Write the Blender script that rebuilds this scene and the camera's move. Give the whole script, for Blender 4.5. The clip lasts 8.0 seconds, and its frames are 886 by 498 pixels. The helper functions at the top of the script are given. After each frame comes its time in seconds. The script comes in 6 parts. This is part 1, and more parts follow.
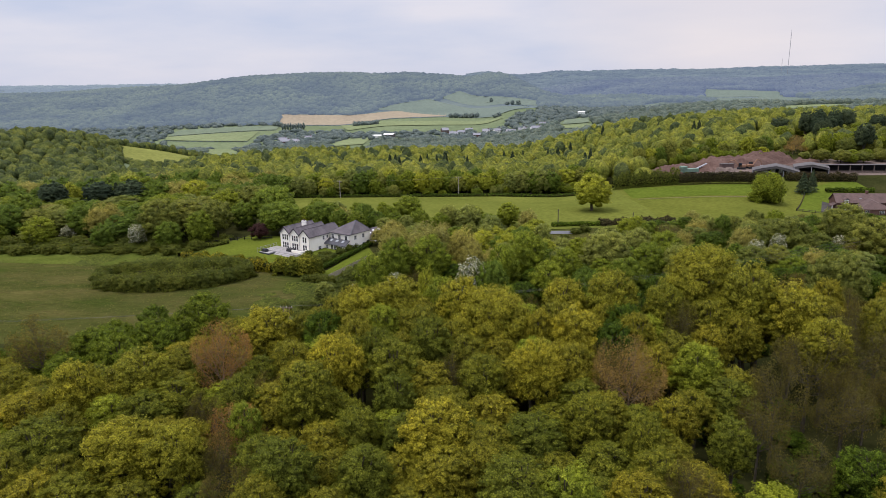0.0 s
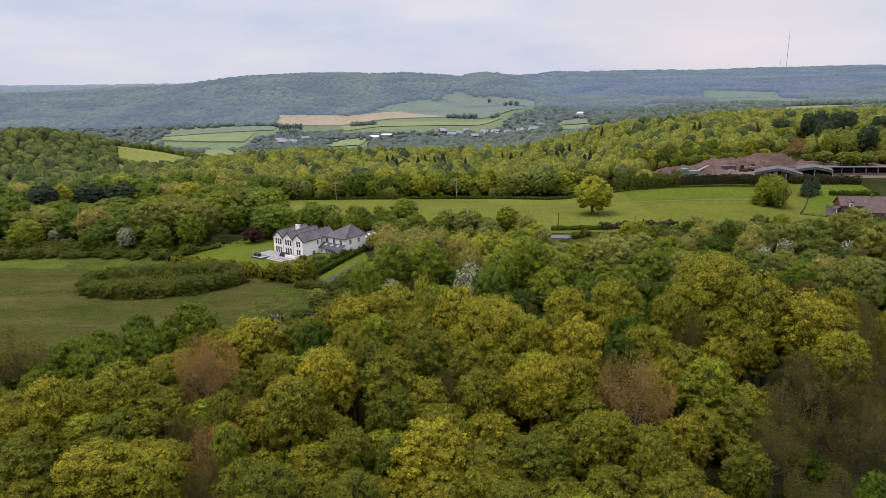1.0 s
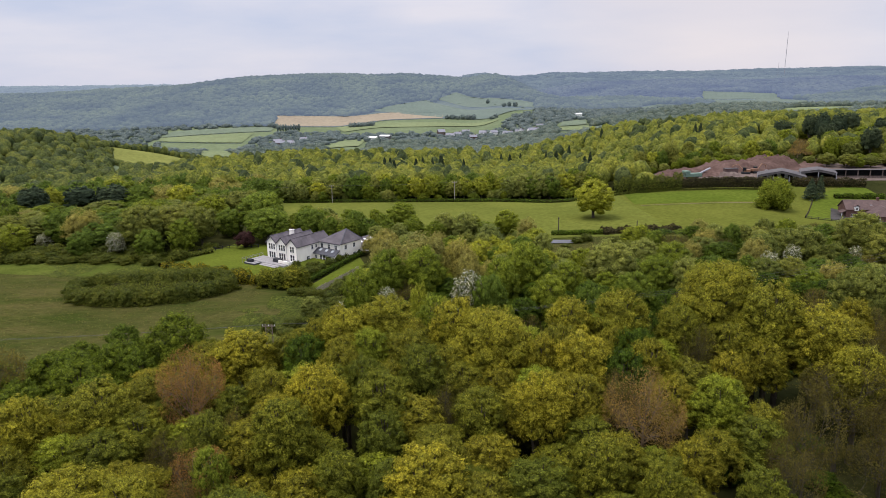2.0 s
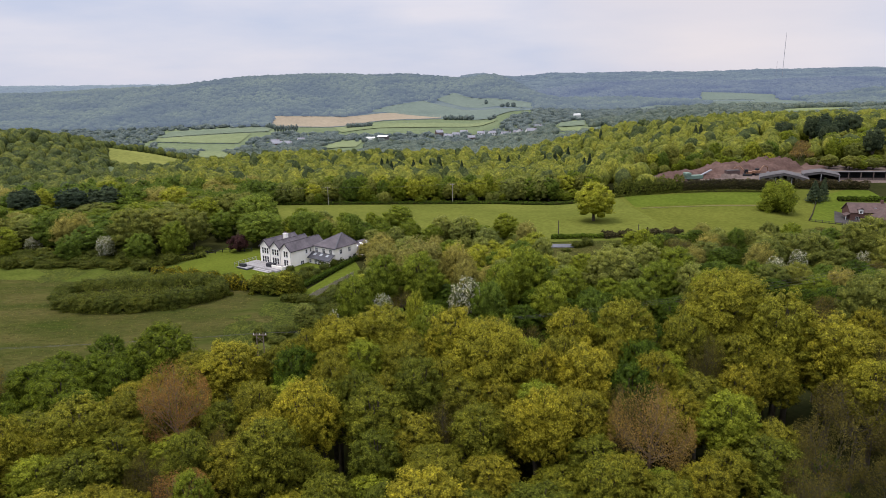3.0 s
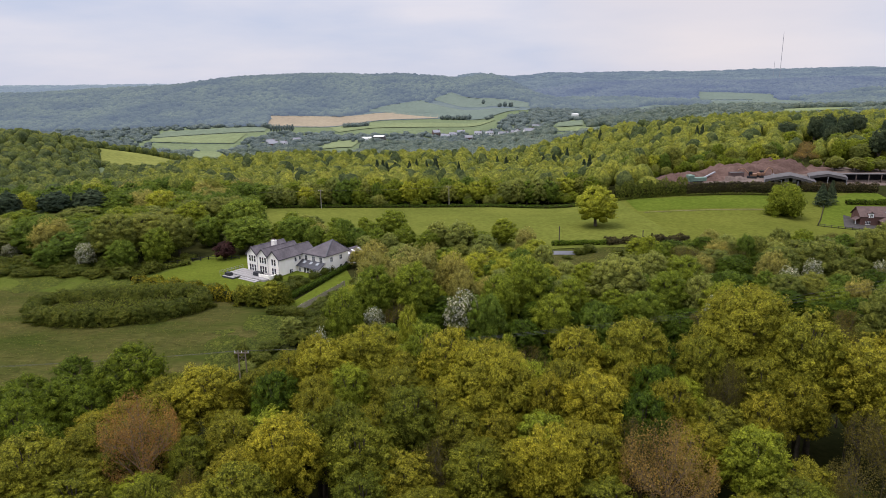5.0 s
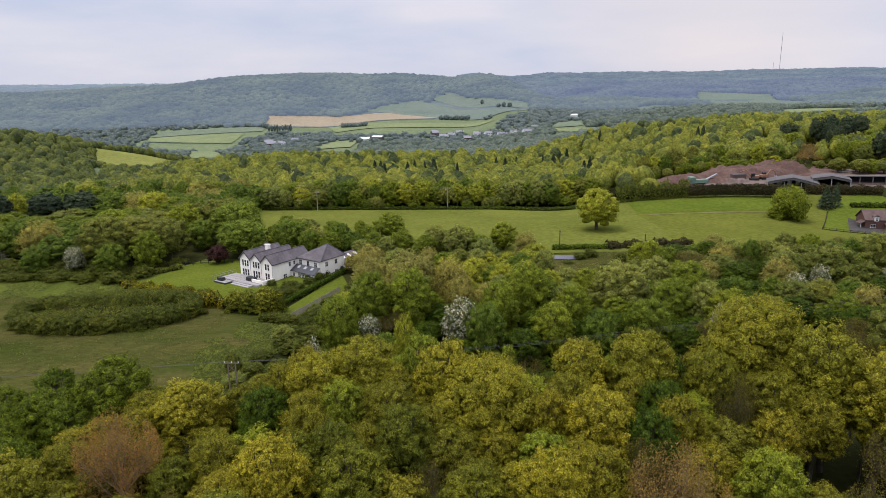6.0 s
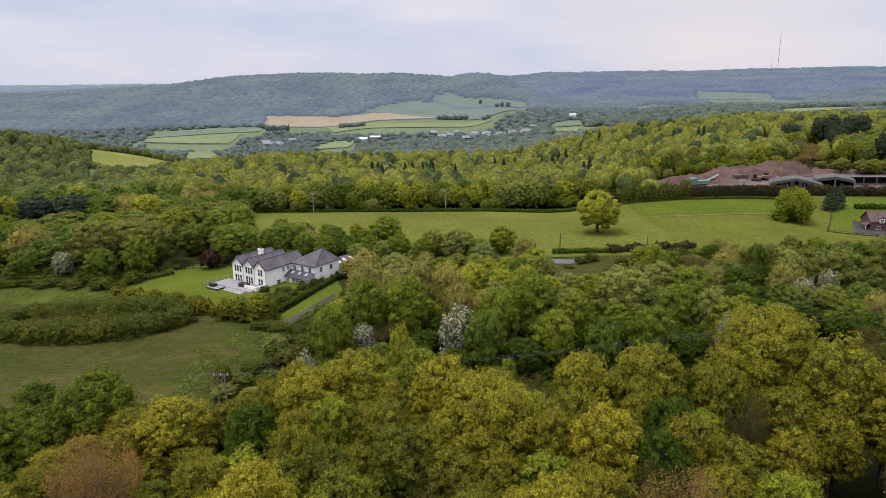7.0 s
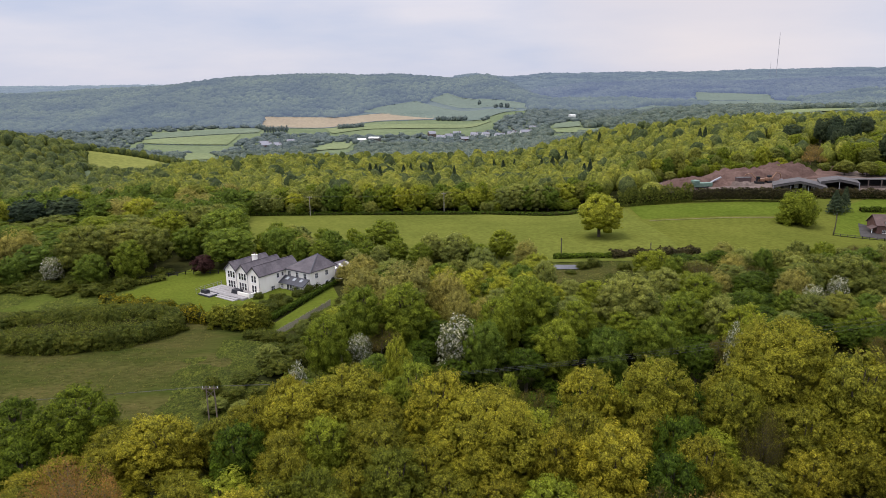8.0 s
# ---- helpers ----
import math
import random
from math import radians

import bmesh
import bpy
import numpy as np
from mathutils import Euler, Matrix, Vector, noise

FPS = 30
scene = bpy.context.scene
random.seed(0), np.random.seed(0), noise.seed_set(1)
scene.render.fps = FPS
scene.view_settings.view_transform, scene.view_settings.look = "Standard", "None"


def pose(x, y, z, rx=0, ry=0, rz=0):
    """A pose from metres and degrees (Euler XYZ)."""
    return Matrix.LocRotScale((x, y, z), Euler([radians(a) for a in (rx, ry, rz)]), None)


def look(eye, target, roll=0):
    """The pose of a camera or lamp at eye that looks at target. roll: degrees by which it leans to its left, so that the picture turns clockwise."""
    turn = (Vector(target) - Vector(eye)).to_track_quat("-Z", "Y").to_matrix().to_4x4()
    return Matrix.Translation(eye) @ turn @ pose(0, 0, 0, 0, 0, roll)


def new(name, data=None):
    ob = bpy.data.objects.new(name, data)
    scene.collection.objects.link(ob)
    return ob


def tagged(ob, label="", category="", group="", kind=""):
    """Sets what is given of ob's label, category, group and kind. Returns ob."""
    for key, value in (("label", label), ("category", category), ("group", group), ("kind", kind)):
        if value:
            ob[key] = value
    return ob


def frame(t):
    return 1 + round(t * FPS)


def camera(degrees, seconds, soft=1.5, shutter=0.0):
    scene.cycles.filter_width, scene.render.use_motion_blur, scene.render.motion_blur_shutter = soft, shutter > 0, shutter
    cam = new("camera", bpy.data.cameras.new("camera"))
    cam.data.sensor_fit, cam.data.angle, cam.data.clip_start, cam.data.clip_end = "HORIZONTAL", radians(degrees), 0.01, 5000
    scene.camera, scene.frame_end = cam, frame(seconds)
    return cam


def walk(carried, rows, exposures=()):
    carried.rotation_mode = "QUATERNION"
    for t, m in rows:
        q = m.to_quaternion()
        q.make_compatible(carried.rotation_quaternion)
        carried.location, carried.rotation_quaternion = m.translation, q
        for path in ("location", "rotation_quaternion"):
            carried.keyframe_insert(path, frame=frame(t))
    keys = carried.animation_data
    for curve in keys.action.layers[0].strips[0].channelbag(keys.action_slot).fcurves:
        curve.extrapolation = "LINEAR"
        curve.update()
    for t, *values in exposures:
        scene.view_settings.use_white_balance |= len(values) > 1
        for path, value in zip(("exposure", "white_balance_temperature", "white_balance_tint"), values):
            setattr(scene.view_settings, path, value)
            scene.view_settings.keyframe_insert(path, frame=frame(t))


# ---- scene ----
# ---- camera and its walk ----
cam = camera(66.4, 8.0, soft=0.56)
PATH = [
    (0, (0.231, -1.482, 49.586), (0.199, 0.457, 49.098), -1.0),
    (0.5, (0.263, 1.087, 49.589), (0.234, 3.027, 49.102), -0.9),
    (1, (0.335, 3.601, 49.584), (0.309, 5.54, 49.097), -0.9),
    (1.5, (0.446, 6.175, 49.595), (0.422, 8.115, 49.109), -0.9),
    (3, (0.689, 12.983, 49.668), (0.673, 14.924, 49.184), -0.8),
    (3.5, (0.809, 15.169, 49.683), (0.795, 17.109, 49.198), -0.8),
    (4, (0.918, 17.334, 49.672), (0.906, 19.274, 49.187), -0.8),
    (4.5, (0.983, 19.493, 49.64), (0.973, 21.433, 49.155), -0.8),
    (6, (1.247, 25.983, 49.751), (1.243, 27.923, 49.266), -0.7),
    (6.5, (1.381, 28.177, 49.798), (1.379, 30.117, 49.312), -0.7),
    (7, (1.514, 30.357, 49.893), (1.514, 32.297, 49.407), -0.8),
    (7.5, (1.582, 32.527, 49.952), (1.584, 34.467, 49.466), -0.8),
    (8, (1.642, 34.632, 49.988), (1.645, 36.573, 49.504), -0.8),
]
walk(cam, [(t, look(eye, target, roll)) for t, eye, target, roll in PATH])

# ---- world, sun ----
SUN_EL, SUN_AZ = 70.0, -105.0  # degrees; azimuth clockwise from straight ahead


def make_world():
    w = bpy.data.worlds.new("cloudy_sky")
    scene.world = w
    w.use_nodes = True
    nt = w.node_tree
    nt.nodes.clear()
    N, L = nt.nodes.new, nt.links.new
    out, bg = N("ShaderNodeOutputWorld"), N("ShaderNodeBackground")
    sky = N("ShaderNodeTexSky")
    sky.sky_type, sky.sun_disc = "NISHITA", False
    sky.sun_elevation, sky.sun_rotation = radians(SUN_EL), radians(SUN_AZ)
    dim = N("ShaderNodeVectorMath")
    dim.operation = "SCALE"
    dim.inputs["Scale"].default_value = 0.09
    L(sky.outputs[0], dim.inputs[0])
    tc, mp = N("ShaderNodeTexCoord"), N("ShaderNodeMapping")
    mp.inputs["Scale"].default_value = (1.5, 1.5, 7.0)
    L(tc.outputs["Generated"], mp.inputs[0])
    n1 = N("ShaderNodeTexNoise")
    n1.inputs["Scale"].default_value, n1.inputs["Detail"].default_value, n1.inputs["Roughness"].default_value = 2.2, 6, 0.5
    L(mp.outputs[0], n1.inputs["Vector"])
    ramp = N("ShaderNodeValToRGB")
    e = ramp.color_ramp.elements
    e[0].position, e[0].color = 0.34, (0.60, 0.65, 0.83, 1)
    e[1].position, e[1].color = 0.70, (0.81, 0.785, 0.875, 1)
    L(n1.outputs[0], ramp.inputs[0])
    sep = N("ShaderNodeSeparateXYZ")
    L(tc.outputs["Generated"], sep.inputs[0])
    # an overcast sky is brighter overhead than at the horizon
    lift = N("ShaderNodeMapRange")
    lift.inputs["From Min"].default_value, lift.inputs["From Max"].default_value = 0.1, 0.95
    lift.inputs["To Min"].default_value, lift.inputs["To Max"].default_value = 1.0, 2.6
    L(sep.outputs["Z"], lift.inputs[0])
    bright = N("ShaderNodeVectorMath")
    bright.operation = "SCALE"
    # warm light breaks through the cloud ahead
    aim = N("ShaderNodeVectorMath")
    aim.operation, aim.inputs[1].default_value = "DOT_PRODUCT", (0.345, 0.915, 0.21)
    unit_dir = N("ShaderNodeVectorMath")
    unit_dir.operation = "NORMALIZE"
    L(tc.outputs["Generated"], unit_dir.inputs[0])
    L(unit_dir.outputs[0], aim.inputs[0])
    near_gap = N("ShaderNodeMapRange")
    near_gap.interpolation_type = "SMOOTHSTEP"
    near_gap.inputs["From Min"].default_value, near_gap.inputs["From Max"].default_value, near_gap.inputs["To Max"].default_value = 0.955, 1.0, 0.6
    L(aim.outputs["Value"], near_gap.inputs[0])
    warm = N("ShaderNodeMix")
    warm.data_type = "RGBA"
    warm.inputs["B"].default_value = (0.92, 0.81, 0.805, 1)
    L(near_gap.outputs[0], warm.inputs["Factor"])
    L(ramp.outputs[0], warm.inputs["A"])
    L(warm.outputs["Result"], bright.inputs[0])
    L(lift.outputs[0], bright.inputs["Scale"])
    mix = N("ShaderNodeMix")
    mix.data_type = "RGBA"
    mix.inputs["Factor"].default_value = 0.9
    L(dim.outputs[0], mix.inputs["A"])
    L(bright.outputs[0], mix.inputs["B"])
    L(mix.outputs["Result"], bg.inputs[0])
    bg.inputs[1].default_value = 1.0
    L(bg.outputs[0], out.inputs[0])


make_world()
sun = new("sun", bpy.data.lights.new("sun", "SUN"))
sun.data.energy, sun.data.angle, sun.data.color = 2.1, radians(20), (1.0, 0.93, 0.82)
az, el = radians(SUN_AZ), radians(SUN_EL)
sun.matrix_world = look((0, 0, 300), Vector((0, 0, 300)) - Vector((math.sin(az) * math.cos(el), math.cos(az) * math.cos(el), math.sin(el))))
scene.view_settings.exposure = 0.0


# ---- materials ----
def material(name, rough=0.8, spec=0.3):
    m = bpy.data.materials.new(name)
    m.use_nodes = True
    nt = m.node_tree
    b = nt.nodes["Principled BSDF"]
    b.inputs["Roughness"].default_value = rough
    b.inputs["Specular IOR Level"].default_value = spec
    return m, nt, b


def ramp_node(nt, stops, source=None):
    r = nt.nodes.new("ShaderNodeValToRGB")
    e = r.color_ramp.elements
    while len(e) < len(stops):
        e.new(0.5)
    for k, (p, c) in zip(e, stops):
        k.position, k.color = p, (*c, 1)
    if source is not None:
        nt.links.new(source, r.inputs[0])
    return r.outputs[0]


def noise_node(nt, scale, detail=4.0, rough=0.55, coord="Object", stretch=None, socket=0):
    tc, n = nt.nodes.new("ShaderNodeTexCoord"), nt.nodes.new("ShaderNodeTexNoise")
    n.inputs["Scale"].default_value, n.inputs["Detail"].default_value, n.inputs["Roughness"].default_value = scale, detail, rough
    if stretch:
        mp = nt.nodes.new("ShaderNodeMapping")
        mp.inputs["Scale"].default_value = stretch
        nt.links.new(tc.outputs[coord], mp.inputs[0])
        nt.links.new(mp.outputs[0], n.inputs["Vector"])
    else:
        nt.links.new(tc.outputs[coord], n.inputs["Vector"])
    return n.outputs[socket]


def mixed(nt, fac, a, b, blend="MIX"):
    m = nt.nodes.new("ShaderNodeMix")
    m.data_type, m.blend_type = "RGBA", blend
    for key, v in (("Factor", fac), ("A", a), ("B", b)):
        if isinstance(v, (int, float)):
            m.inputs[key].default_value = v
        elif isinstance(v, tuple):
            m.inputs[key].default_value = (*v, 1)
        else:
            nt.links.new(v, m.inputs[key])
    return m.outputs["Result"]


def bump(nt, b, height, strength=0.4, distance=0.05):
    k = nt.nodes.new("ShaderNodeBump")
    k.inputs["Strength"].default_value, k.inputs["Distance"].default_value = strength, distance
    nt.links.new(height, k.inputs["Height"])
    nt.links.new(k.outputs[0], b.inputs["Normal"])


def surface(name, low, high, scale, rough=0.85, spec=0.2, fine=None, relief=0.3, depth=0.03, coord="Object", stretch=None):
    """Two-scale mottled surface between two colours."""
    m, nt, b = material(name, rough, spec)
    big = noise_node(nt, scale, 5, 0.6, coord, stretch)
    small = noise_node(nt, fine or scale * 14, 4, 0.65, coord, stretch)
    c = ramp_node(nt, [(0.3, low), (0.7, high)], big)
    c = mixed(nt, 0.55, c, ramp_node(nt, [(0.3, (0.55, 0.55, 0.55)), (0.7, (1.35, 1.35, 1.35))], small), "MULTIPLY")
    nt.links.new(c, b.inputs["Base Color"])
    bump(nt, b, small, relief, depth)
    return m


LEAF_TINTS = {}


def leaf_material(name, dark, mid, light, vary=0.5, sheen=0.08, air=None, tufts=0.0, stand=0.0, bold=False):
    """Foliage: each spray of leaves has its own tint, each tree its own cast, and light passes through.
    tufts: sprays to the metre on the closed inner mass of a crown, where they are too many to build.
    stand: in a wood built as one mass, how much the crowns differ from one another.
    bold: open young foliage, in which the tufts stand apart, with darker painted gaps."""
    LEAF_TINTS.setdefault(name, (dark, mid, light, vary, sheen, air, stand, bold))
    m, nt, b = material(name + ("_mass" if tufts else ""), 0.6, sheen)
    if stand:
        dark, light = [tuple(0.35 * p + 0.65 * q for p, q in zip(tint, mid)) for tint in (dark, light)]
    geo, info = nt.nodes.new("ShaderNodeNewGeometry"), nt.nodes.new("ShaderNodeObjectInfo")
    source = geo.outputs["Random Per Island"]
    if tufts:
        tc, cell, split = nt.nodes.new("ShaderNodeTexCoord"), nt.nodes.new("ShaderNodeTexVoronoi"), nt.nodes.new("ShaderNodeSeparateColor")
        cell.inputs["Scale"].default_value = tufts
        nt.links.new(tc.outputs["Object"], cell.inputs["Vector"])
        nt.links.new(cell.outputs["Color"], split.inputs[0])
        source = split.outputs[0]
    c = ramp_node(nt, [(0.0, dark), (0.5, mid), (1.0, light)], source)
    if tufts:  # shade of the gaps between the sprays, painted as dark cell edges
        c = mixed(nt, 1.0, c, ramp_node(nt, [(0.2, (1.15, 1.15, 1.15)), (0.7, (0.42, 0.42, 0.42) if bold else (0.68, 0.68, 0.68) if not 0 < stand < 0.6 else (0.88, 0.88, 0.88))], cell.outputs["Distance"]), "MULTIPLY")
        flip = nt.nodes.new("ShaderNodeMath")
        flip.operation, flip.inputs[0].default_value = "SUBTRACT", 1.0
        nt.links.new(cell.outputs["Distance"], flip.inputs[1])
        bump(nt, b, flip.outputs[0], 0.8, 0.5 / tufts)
    cast = ramp_node(nt, [(0.0, (1 - 0.6 * vary, 1 - 0.45 * vary, 1 - 0.2 * vary)), (0.5, (1.0, 1.0, 1.0)), (1.0, (1 + 0.6 * vary, 1 + 0.4 * vary, 1 + 0.2 * vary))], info.outputs["Random"])
    c = mixed(nt, 1.0, c, cast, "MULTIPLY")
    patch = noise_node(nt, 0.45 if not air else 0.006, 3, 0.5)
    c = mixed(nt, 0.75, c, ramp_node(nt, [(0.3, (0.62, 0.66, 0.7)), (0.7, (1.3, 1.25, 1.1))] if not air else [(0.36, (0.42, 0.48, 0.55)), (0.64, (1.6, 1.48, 1.25))], patch), "MULTIPLY")
    fine = noise_node(nt, 0.25 if air else 0.9 if stand else 1.7 if bold else 1.2, 4, 0.65)
    c = mixed(nt, 0.9, c, ramp_node(nt, [(0.36, (0.47, 0.50, 0.54)), (0.64, (1.48, 1.44, 1.32))] if bold else [(0.34, (0.76, 0.78, 0.80)), (0.66, (1.24, 1.22, 1.16))] if air else [(0.34, (0.58, 0.61, 0.65)), (0.66, (1.40, 1.37, 1.25))], fine), "MULTIPLY")
    if stand:
        crown = noise_node(nt, 0.13, 1, 0.4)
        c = mixed(nt, stand, c, ramp_node(nt, [(0.34, (0.50, 0.58, 0.56)), (0.5, (0.95, 1.0, 0.95)), (0.64, (1.42, 1.32, 1.05))], crown), "MULTIPLY")
    if air:
        bump(nt, b, fine, 0.3, 3.0)
    nt.links.new(c, b.inputs["Base Color"])
    t, add = nt.nodes.new("ShaderNodeBsdfTranslucent"), nt.nodes.new("ShaderNodeMixShader")
    nt.links.new(c, t.inputs[0])
    add.inputs[0].default_value = 0.48
    nt.links.new(b.outputs[0], add.inputs[1])
    nt.links.new(t.outputs[0], add.inputs[2])
    last = add
    if air:  # haze: a far backdrop is given an emission for the lit air before it
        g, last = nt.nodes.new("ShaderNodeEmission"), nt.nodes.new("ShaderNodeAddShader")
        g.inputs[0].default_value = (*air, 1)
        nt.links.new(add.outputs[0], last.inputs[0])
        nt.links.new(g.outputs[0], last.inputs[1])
    nt.links.new(last.outputs[0], nt.nodes["Material Output"].inputs[0])
    return m


LEAF = {
    "oak": leaf_material("young_oak_leaf", (0.132, 0.127, 0.013), (0.236, 0.222, 0.021), (0.372, 0.348, 0.036), 0.35, bold=True),
    "gold": leaf_material("golden_oak_leaf", (0.184, 0.176, 0.017), (0.320, 0.301, 0.028), (0.476, 0.442, 0.046), 0.3, bold=True),
    "mid_oak": leaf_material("oak_leaf", (0.128, 0.145, 0.028), (0.205, 0.222, 0.042), (0.285, 0.298, 0.058), 0.35),
    "green": leaf_material("green_leaf", (0.094, 0.108, 0.012), (0.175, 0.190, 0.020), (0.295, 0.308, 0.036), 0.4, bold=True),
    "hazel": leaf_material("hazel_leaf", (0.122, 0.154, 0.014), (0.204, 0.246, 0.022), (0.30, 0.345, 0.036), 0.4),
    "sycamore": leaf_material("sycamore_leaf", (0.074, 0.112, 0.014), (0.132, 0.187, 0.023), (0.208, 0.272, 0.035), 0.3),
    "round": leaf_material("round_oak_leaf", (0.096, 0.138, 0.018), (0.180, 0.240, 0.029), (0.285, 0.352, 0.046), 0.2),
    "glossy": leaf_material("glossy_leaf", (0.066, 0.095, 0.008), (0.120, 0.162, 0.013), (0.198, 0.248, 0.023), 0.3, bold=True),
    "dark": leaf_material("dark_green_leaf", (0.042, 0.070, 0.007), (0.08, 0.126, 0.010), (0.14, 0.20, 0.020), 0.3, bold=True),
    "lime": leaf_material("lime_leaf", (0.145, 0.180, 0.015), (0.245, 0.285, 0.026), (0.36, 0.40, 0.045), 0.25, bold=True),
    "fresh": leaf_material("fresh_maple_leaf", (0.205, 0.225, 0.020), (0.345, 0.362, 0.034), (0.48, 0.485, 0.056), 0.2),
    "bud": leaf_material("russet_bud", (0.21, 0.112, 0.030), (0.32, 0.178, 0.048), (0.42, 0.25, 0.075), 0.15),
    "tan": leaf_material("olive_bud", (0.215, 0.195, 0.046), (0.315, 0.285, 0.072), (0.42, 0.38, 0.10), 0.2),
    "grey": leaf_material("grey_bud", (0.080, 0.068, 0.016), (0.136, 0.114, 0.025), (0.205, 0.172, 0.038), 0.3),
    "ashbud": leaf_material("pale_brown_bud", (0.21, 0.137, 0.036), (0.31, 0.207, 0.054), (0.41, 0.287, 0.082), 0.2),
    "sallow": leaf_material("grey_green_leaf", (0.165, 0.19, 0.044), (0.255, 0.28, 0.062), (0.335, 0.355, 0.085), 0.3),
    "blossom": leaf_material("blossom", (0.09, 0.115, 0.02), (0.17, 0.185, 0.07), (0.78, 0.76, 0.68), 0.15),
    "conifer": leaf_material("conifer_needle", (0.040, 0.058, 0.034), (0.068, 0.095, 0.052), (0.105, 0.138, 0.07), 0.3),
    "purple": leaf_material("copper_leaf", (0.04, 0.018, 0.018), (0.07, 0.032, 0.03), (0.11, 0.052, 0.048), 0.2),
    "gorse": leaf_material("gorse_leaf", (0.06, 0.07, 0.008), (0.15, 0.145, 0.012), (0.46, 0.35, 0.02), 0.3),
    "bramble": leaf_material("bramble_leaf", (0.062, 0.082, 0.012), (0.118, 0.140, 0.020), (0.205, 0.212, 0.038), 0.3),
    "thorn": leaf_material("thorn_twig", (0.035, 0.03, 0.014), (0.06, 0.05, 0.022), (0.10, 0.085, 0.035), 0.2),
    "straw": leaf_material("long_grass", (0.058, 0.076, 0.011), (0.096, 0.102, 0.021), (0.155, 0.134, 0.042), 0.2),
    "plantation": leaf_material("plantation_leaf", (0.150, 0.172, 0.034), (0.236, 0.256, 0.048), (0.325, 0.337, 0.070), 0.12, stand=0.65),
    "hillwood": leaf_material("hill_wood_leaf", (0.112, 0.136, 0.038), (0.164, 0.190, 0.052), (0.232, 0.257, 0.070), 0.1, stand=0.7),
    "hillshade": leaf_material("hill_shade_leaf", (0.070, 0.094, 0.036), (0.108, 0.136, 0.050), (0.155, 0.182, 0.066), 0.1, stand=0.7),
    # valley and village leaf: the pale blue of haze is mixed into the tints
    "valley": leaf_material("hazed_valley_leaf", (0.134, 0.172, 0.164), (0.172, 0.214, 0.196), (0.222, 0.264, 0.222), 0.1, stand=0.5),
    "far": leaf_material("hazed_village_leaf", (0.150, 0.188, 0.206), (0.190, 0.232, 0.240), (0.236, 0.276, 0.268), 0.1, 0.05, stand=0.4),
    # far woods: the last colour is haze, added as a glow
    "hill": leaf_material("hillside_haze_leaf", (0.066, 0.086, 0.046), (0.086, 0.108, 0.054), (0.110, 0.132, 0.060), 0.1, 0.05, (0.116, 0.148, 0.224)),
    "bluehill": leaf_material("blue_haze_leaf", (0.052, 0.070, 0.052), (0.066, 0.086, 0.060), (0.084, 0.104, 0.068), 0.1, 0.05, (0.120, 0.150, 0.262)),
    "misty": leaf_material("ridge_haze_leaf", (0.06, 0.08, 0.06), (0.07, 0.09, 0.065), (0.08, 0.10, 0.07), 0.1, 0.05, (0.142, 0.180, 0.266)),
    "remote": leaf_material("pale_haze_leaf", (0.06, 0.08, 0.06), (0.07, 0.09, 0.065), (0.08, 0.10, 0.07), 0.1, 0.05, (0.235, 0.285, 0.385)),
}
MASS = {}


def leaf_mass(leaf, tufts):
    """The closed inner mass of a crown, in the tints of its leaves, with shaded gaps painted in."""
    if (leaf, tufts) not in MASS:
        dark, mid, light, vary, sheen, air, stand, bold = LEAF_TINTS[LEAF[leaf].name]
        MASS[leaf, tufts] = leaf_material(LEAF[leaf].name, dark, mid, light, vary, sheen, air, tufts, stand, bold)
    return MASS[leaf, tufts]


RUST_BARK = surface("russet_twig", (0.15, 0.105, 0.070), (0.27, 0.20, 0.14), 1.5, 0.95, 0.1)
BARK = surface("bark", (0.05, 0.042, 0.03), (0.12, 0.10, 0.075), 1.2, 0.95, 0.1)
ASH_TWIG = surface("ash_twig", (0.14, 0.100, 0.062), (0.24, 0.176, 0.115), 1.5, 0.95, 0.1)
GREY_TWIG = surface("grey_twig", (0.060, 0.050, 0.036), (0.115, 0.097, 0.072), 1.5, 0.95, 0.1)
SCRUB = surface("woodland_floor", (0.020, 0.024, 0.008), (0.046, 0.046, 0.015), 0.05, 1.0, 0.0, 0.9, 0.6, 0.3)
MEADOW = surface("rough_meadow", (0.036, 0.054, 0.009), (0.104, 0.090, 0.030), 0.09, 1.0, 0.0, 1.1, 1.0, 0.5, "Object", (0.5, 1.6, 1.0))
ROUGH = surface("rough_grass", (0.060, 0.080, 0.014), (0.105, 0.122, 0.024), 0.12, 1.0, 0.0, 1.3, 1.0, 0.4)
PASTURE = surface("pasture", (0.094, 0.108, 0.021), (0.134, 0.144, 0.029), 0.04, 1.0, 0.0, 0.7, 0.3, 0.06)
PADDOCK_GRASS = surface("paddock_grass", (0.084, 0.096, 0.017), (0.120, 0.128, 0.024), 0.03, 1.0, 0.0, 0.7, 0.3, 0.06)
WORN = surface("worn_grass", (0.130, 0.122, 0.048), (0.185, 0.165, 0.085), 0.25, 1.0, 0.0, 1.2, 0.4, 0.05)
PADDOCK = surface("lush_paddock", (0.070, 0.098, 0.013), (0.098, 0.124, 0.018), 0.05, 1.0, 0.0, 0.7, 0.3, 0.06)
LAWN = surface("mown_lawn", (0.080, 0.102, 0.014), (0.105, 0.125, 0.018), 0.08, 1.0, 0.0, 1.5, 0.2, 0.03)
# distant pasture, field and meadow colours are paled and blued for haze
FAR_GREEN = surface("hazed_pasture", (0.132, 0.162, 0.112), (0.160, 0.190, 0.128), 0.012, 1.0, 0.0)
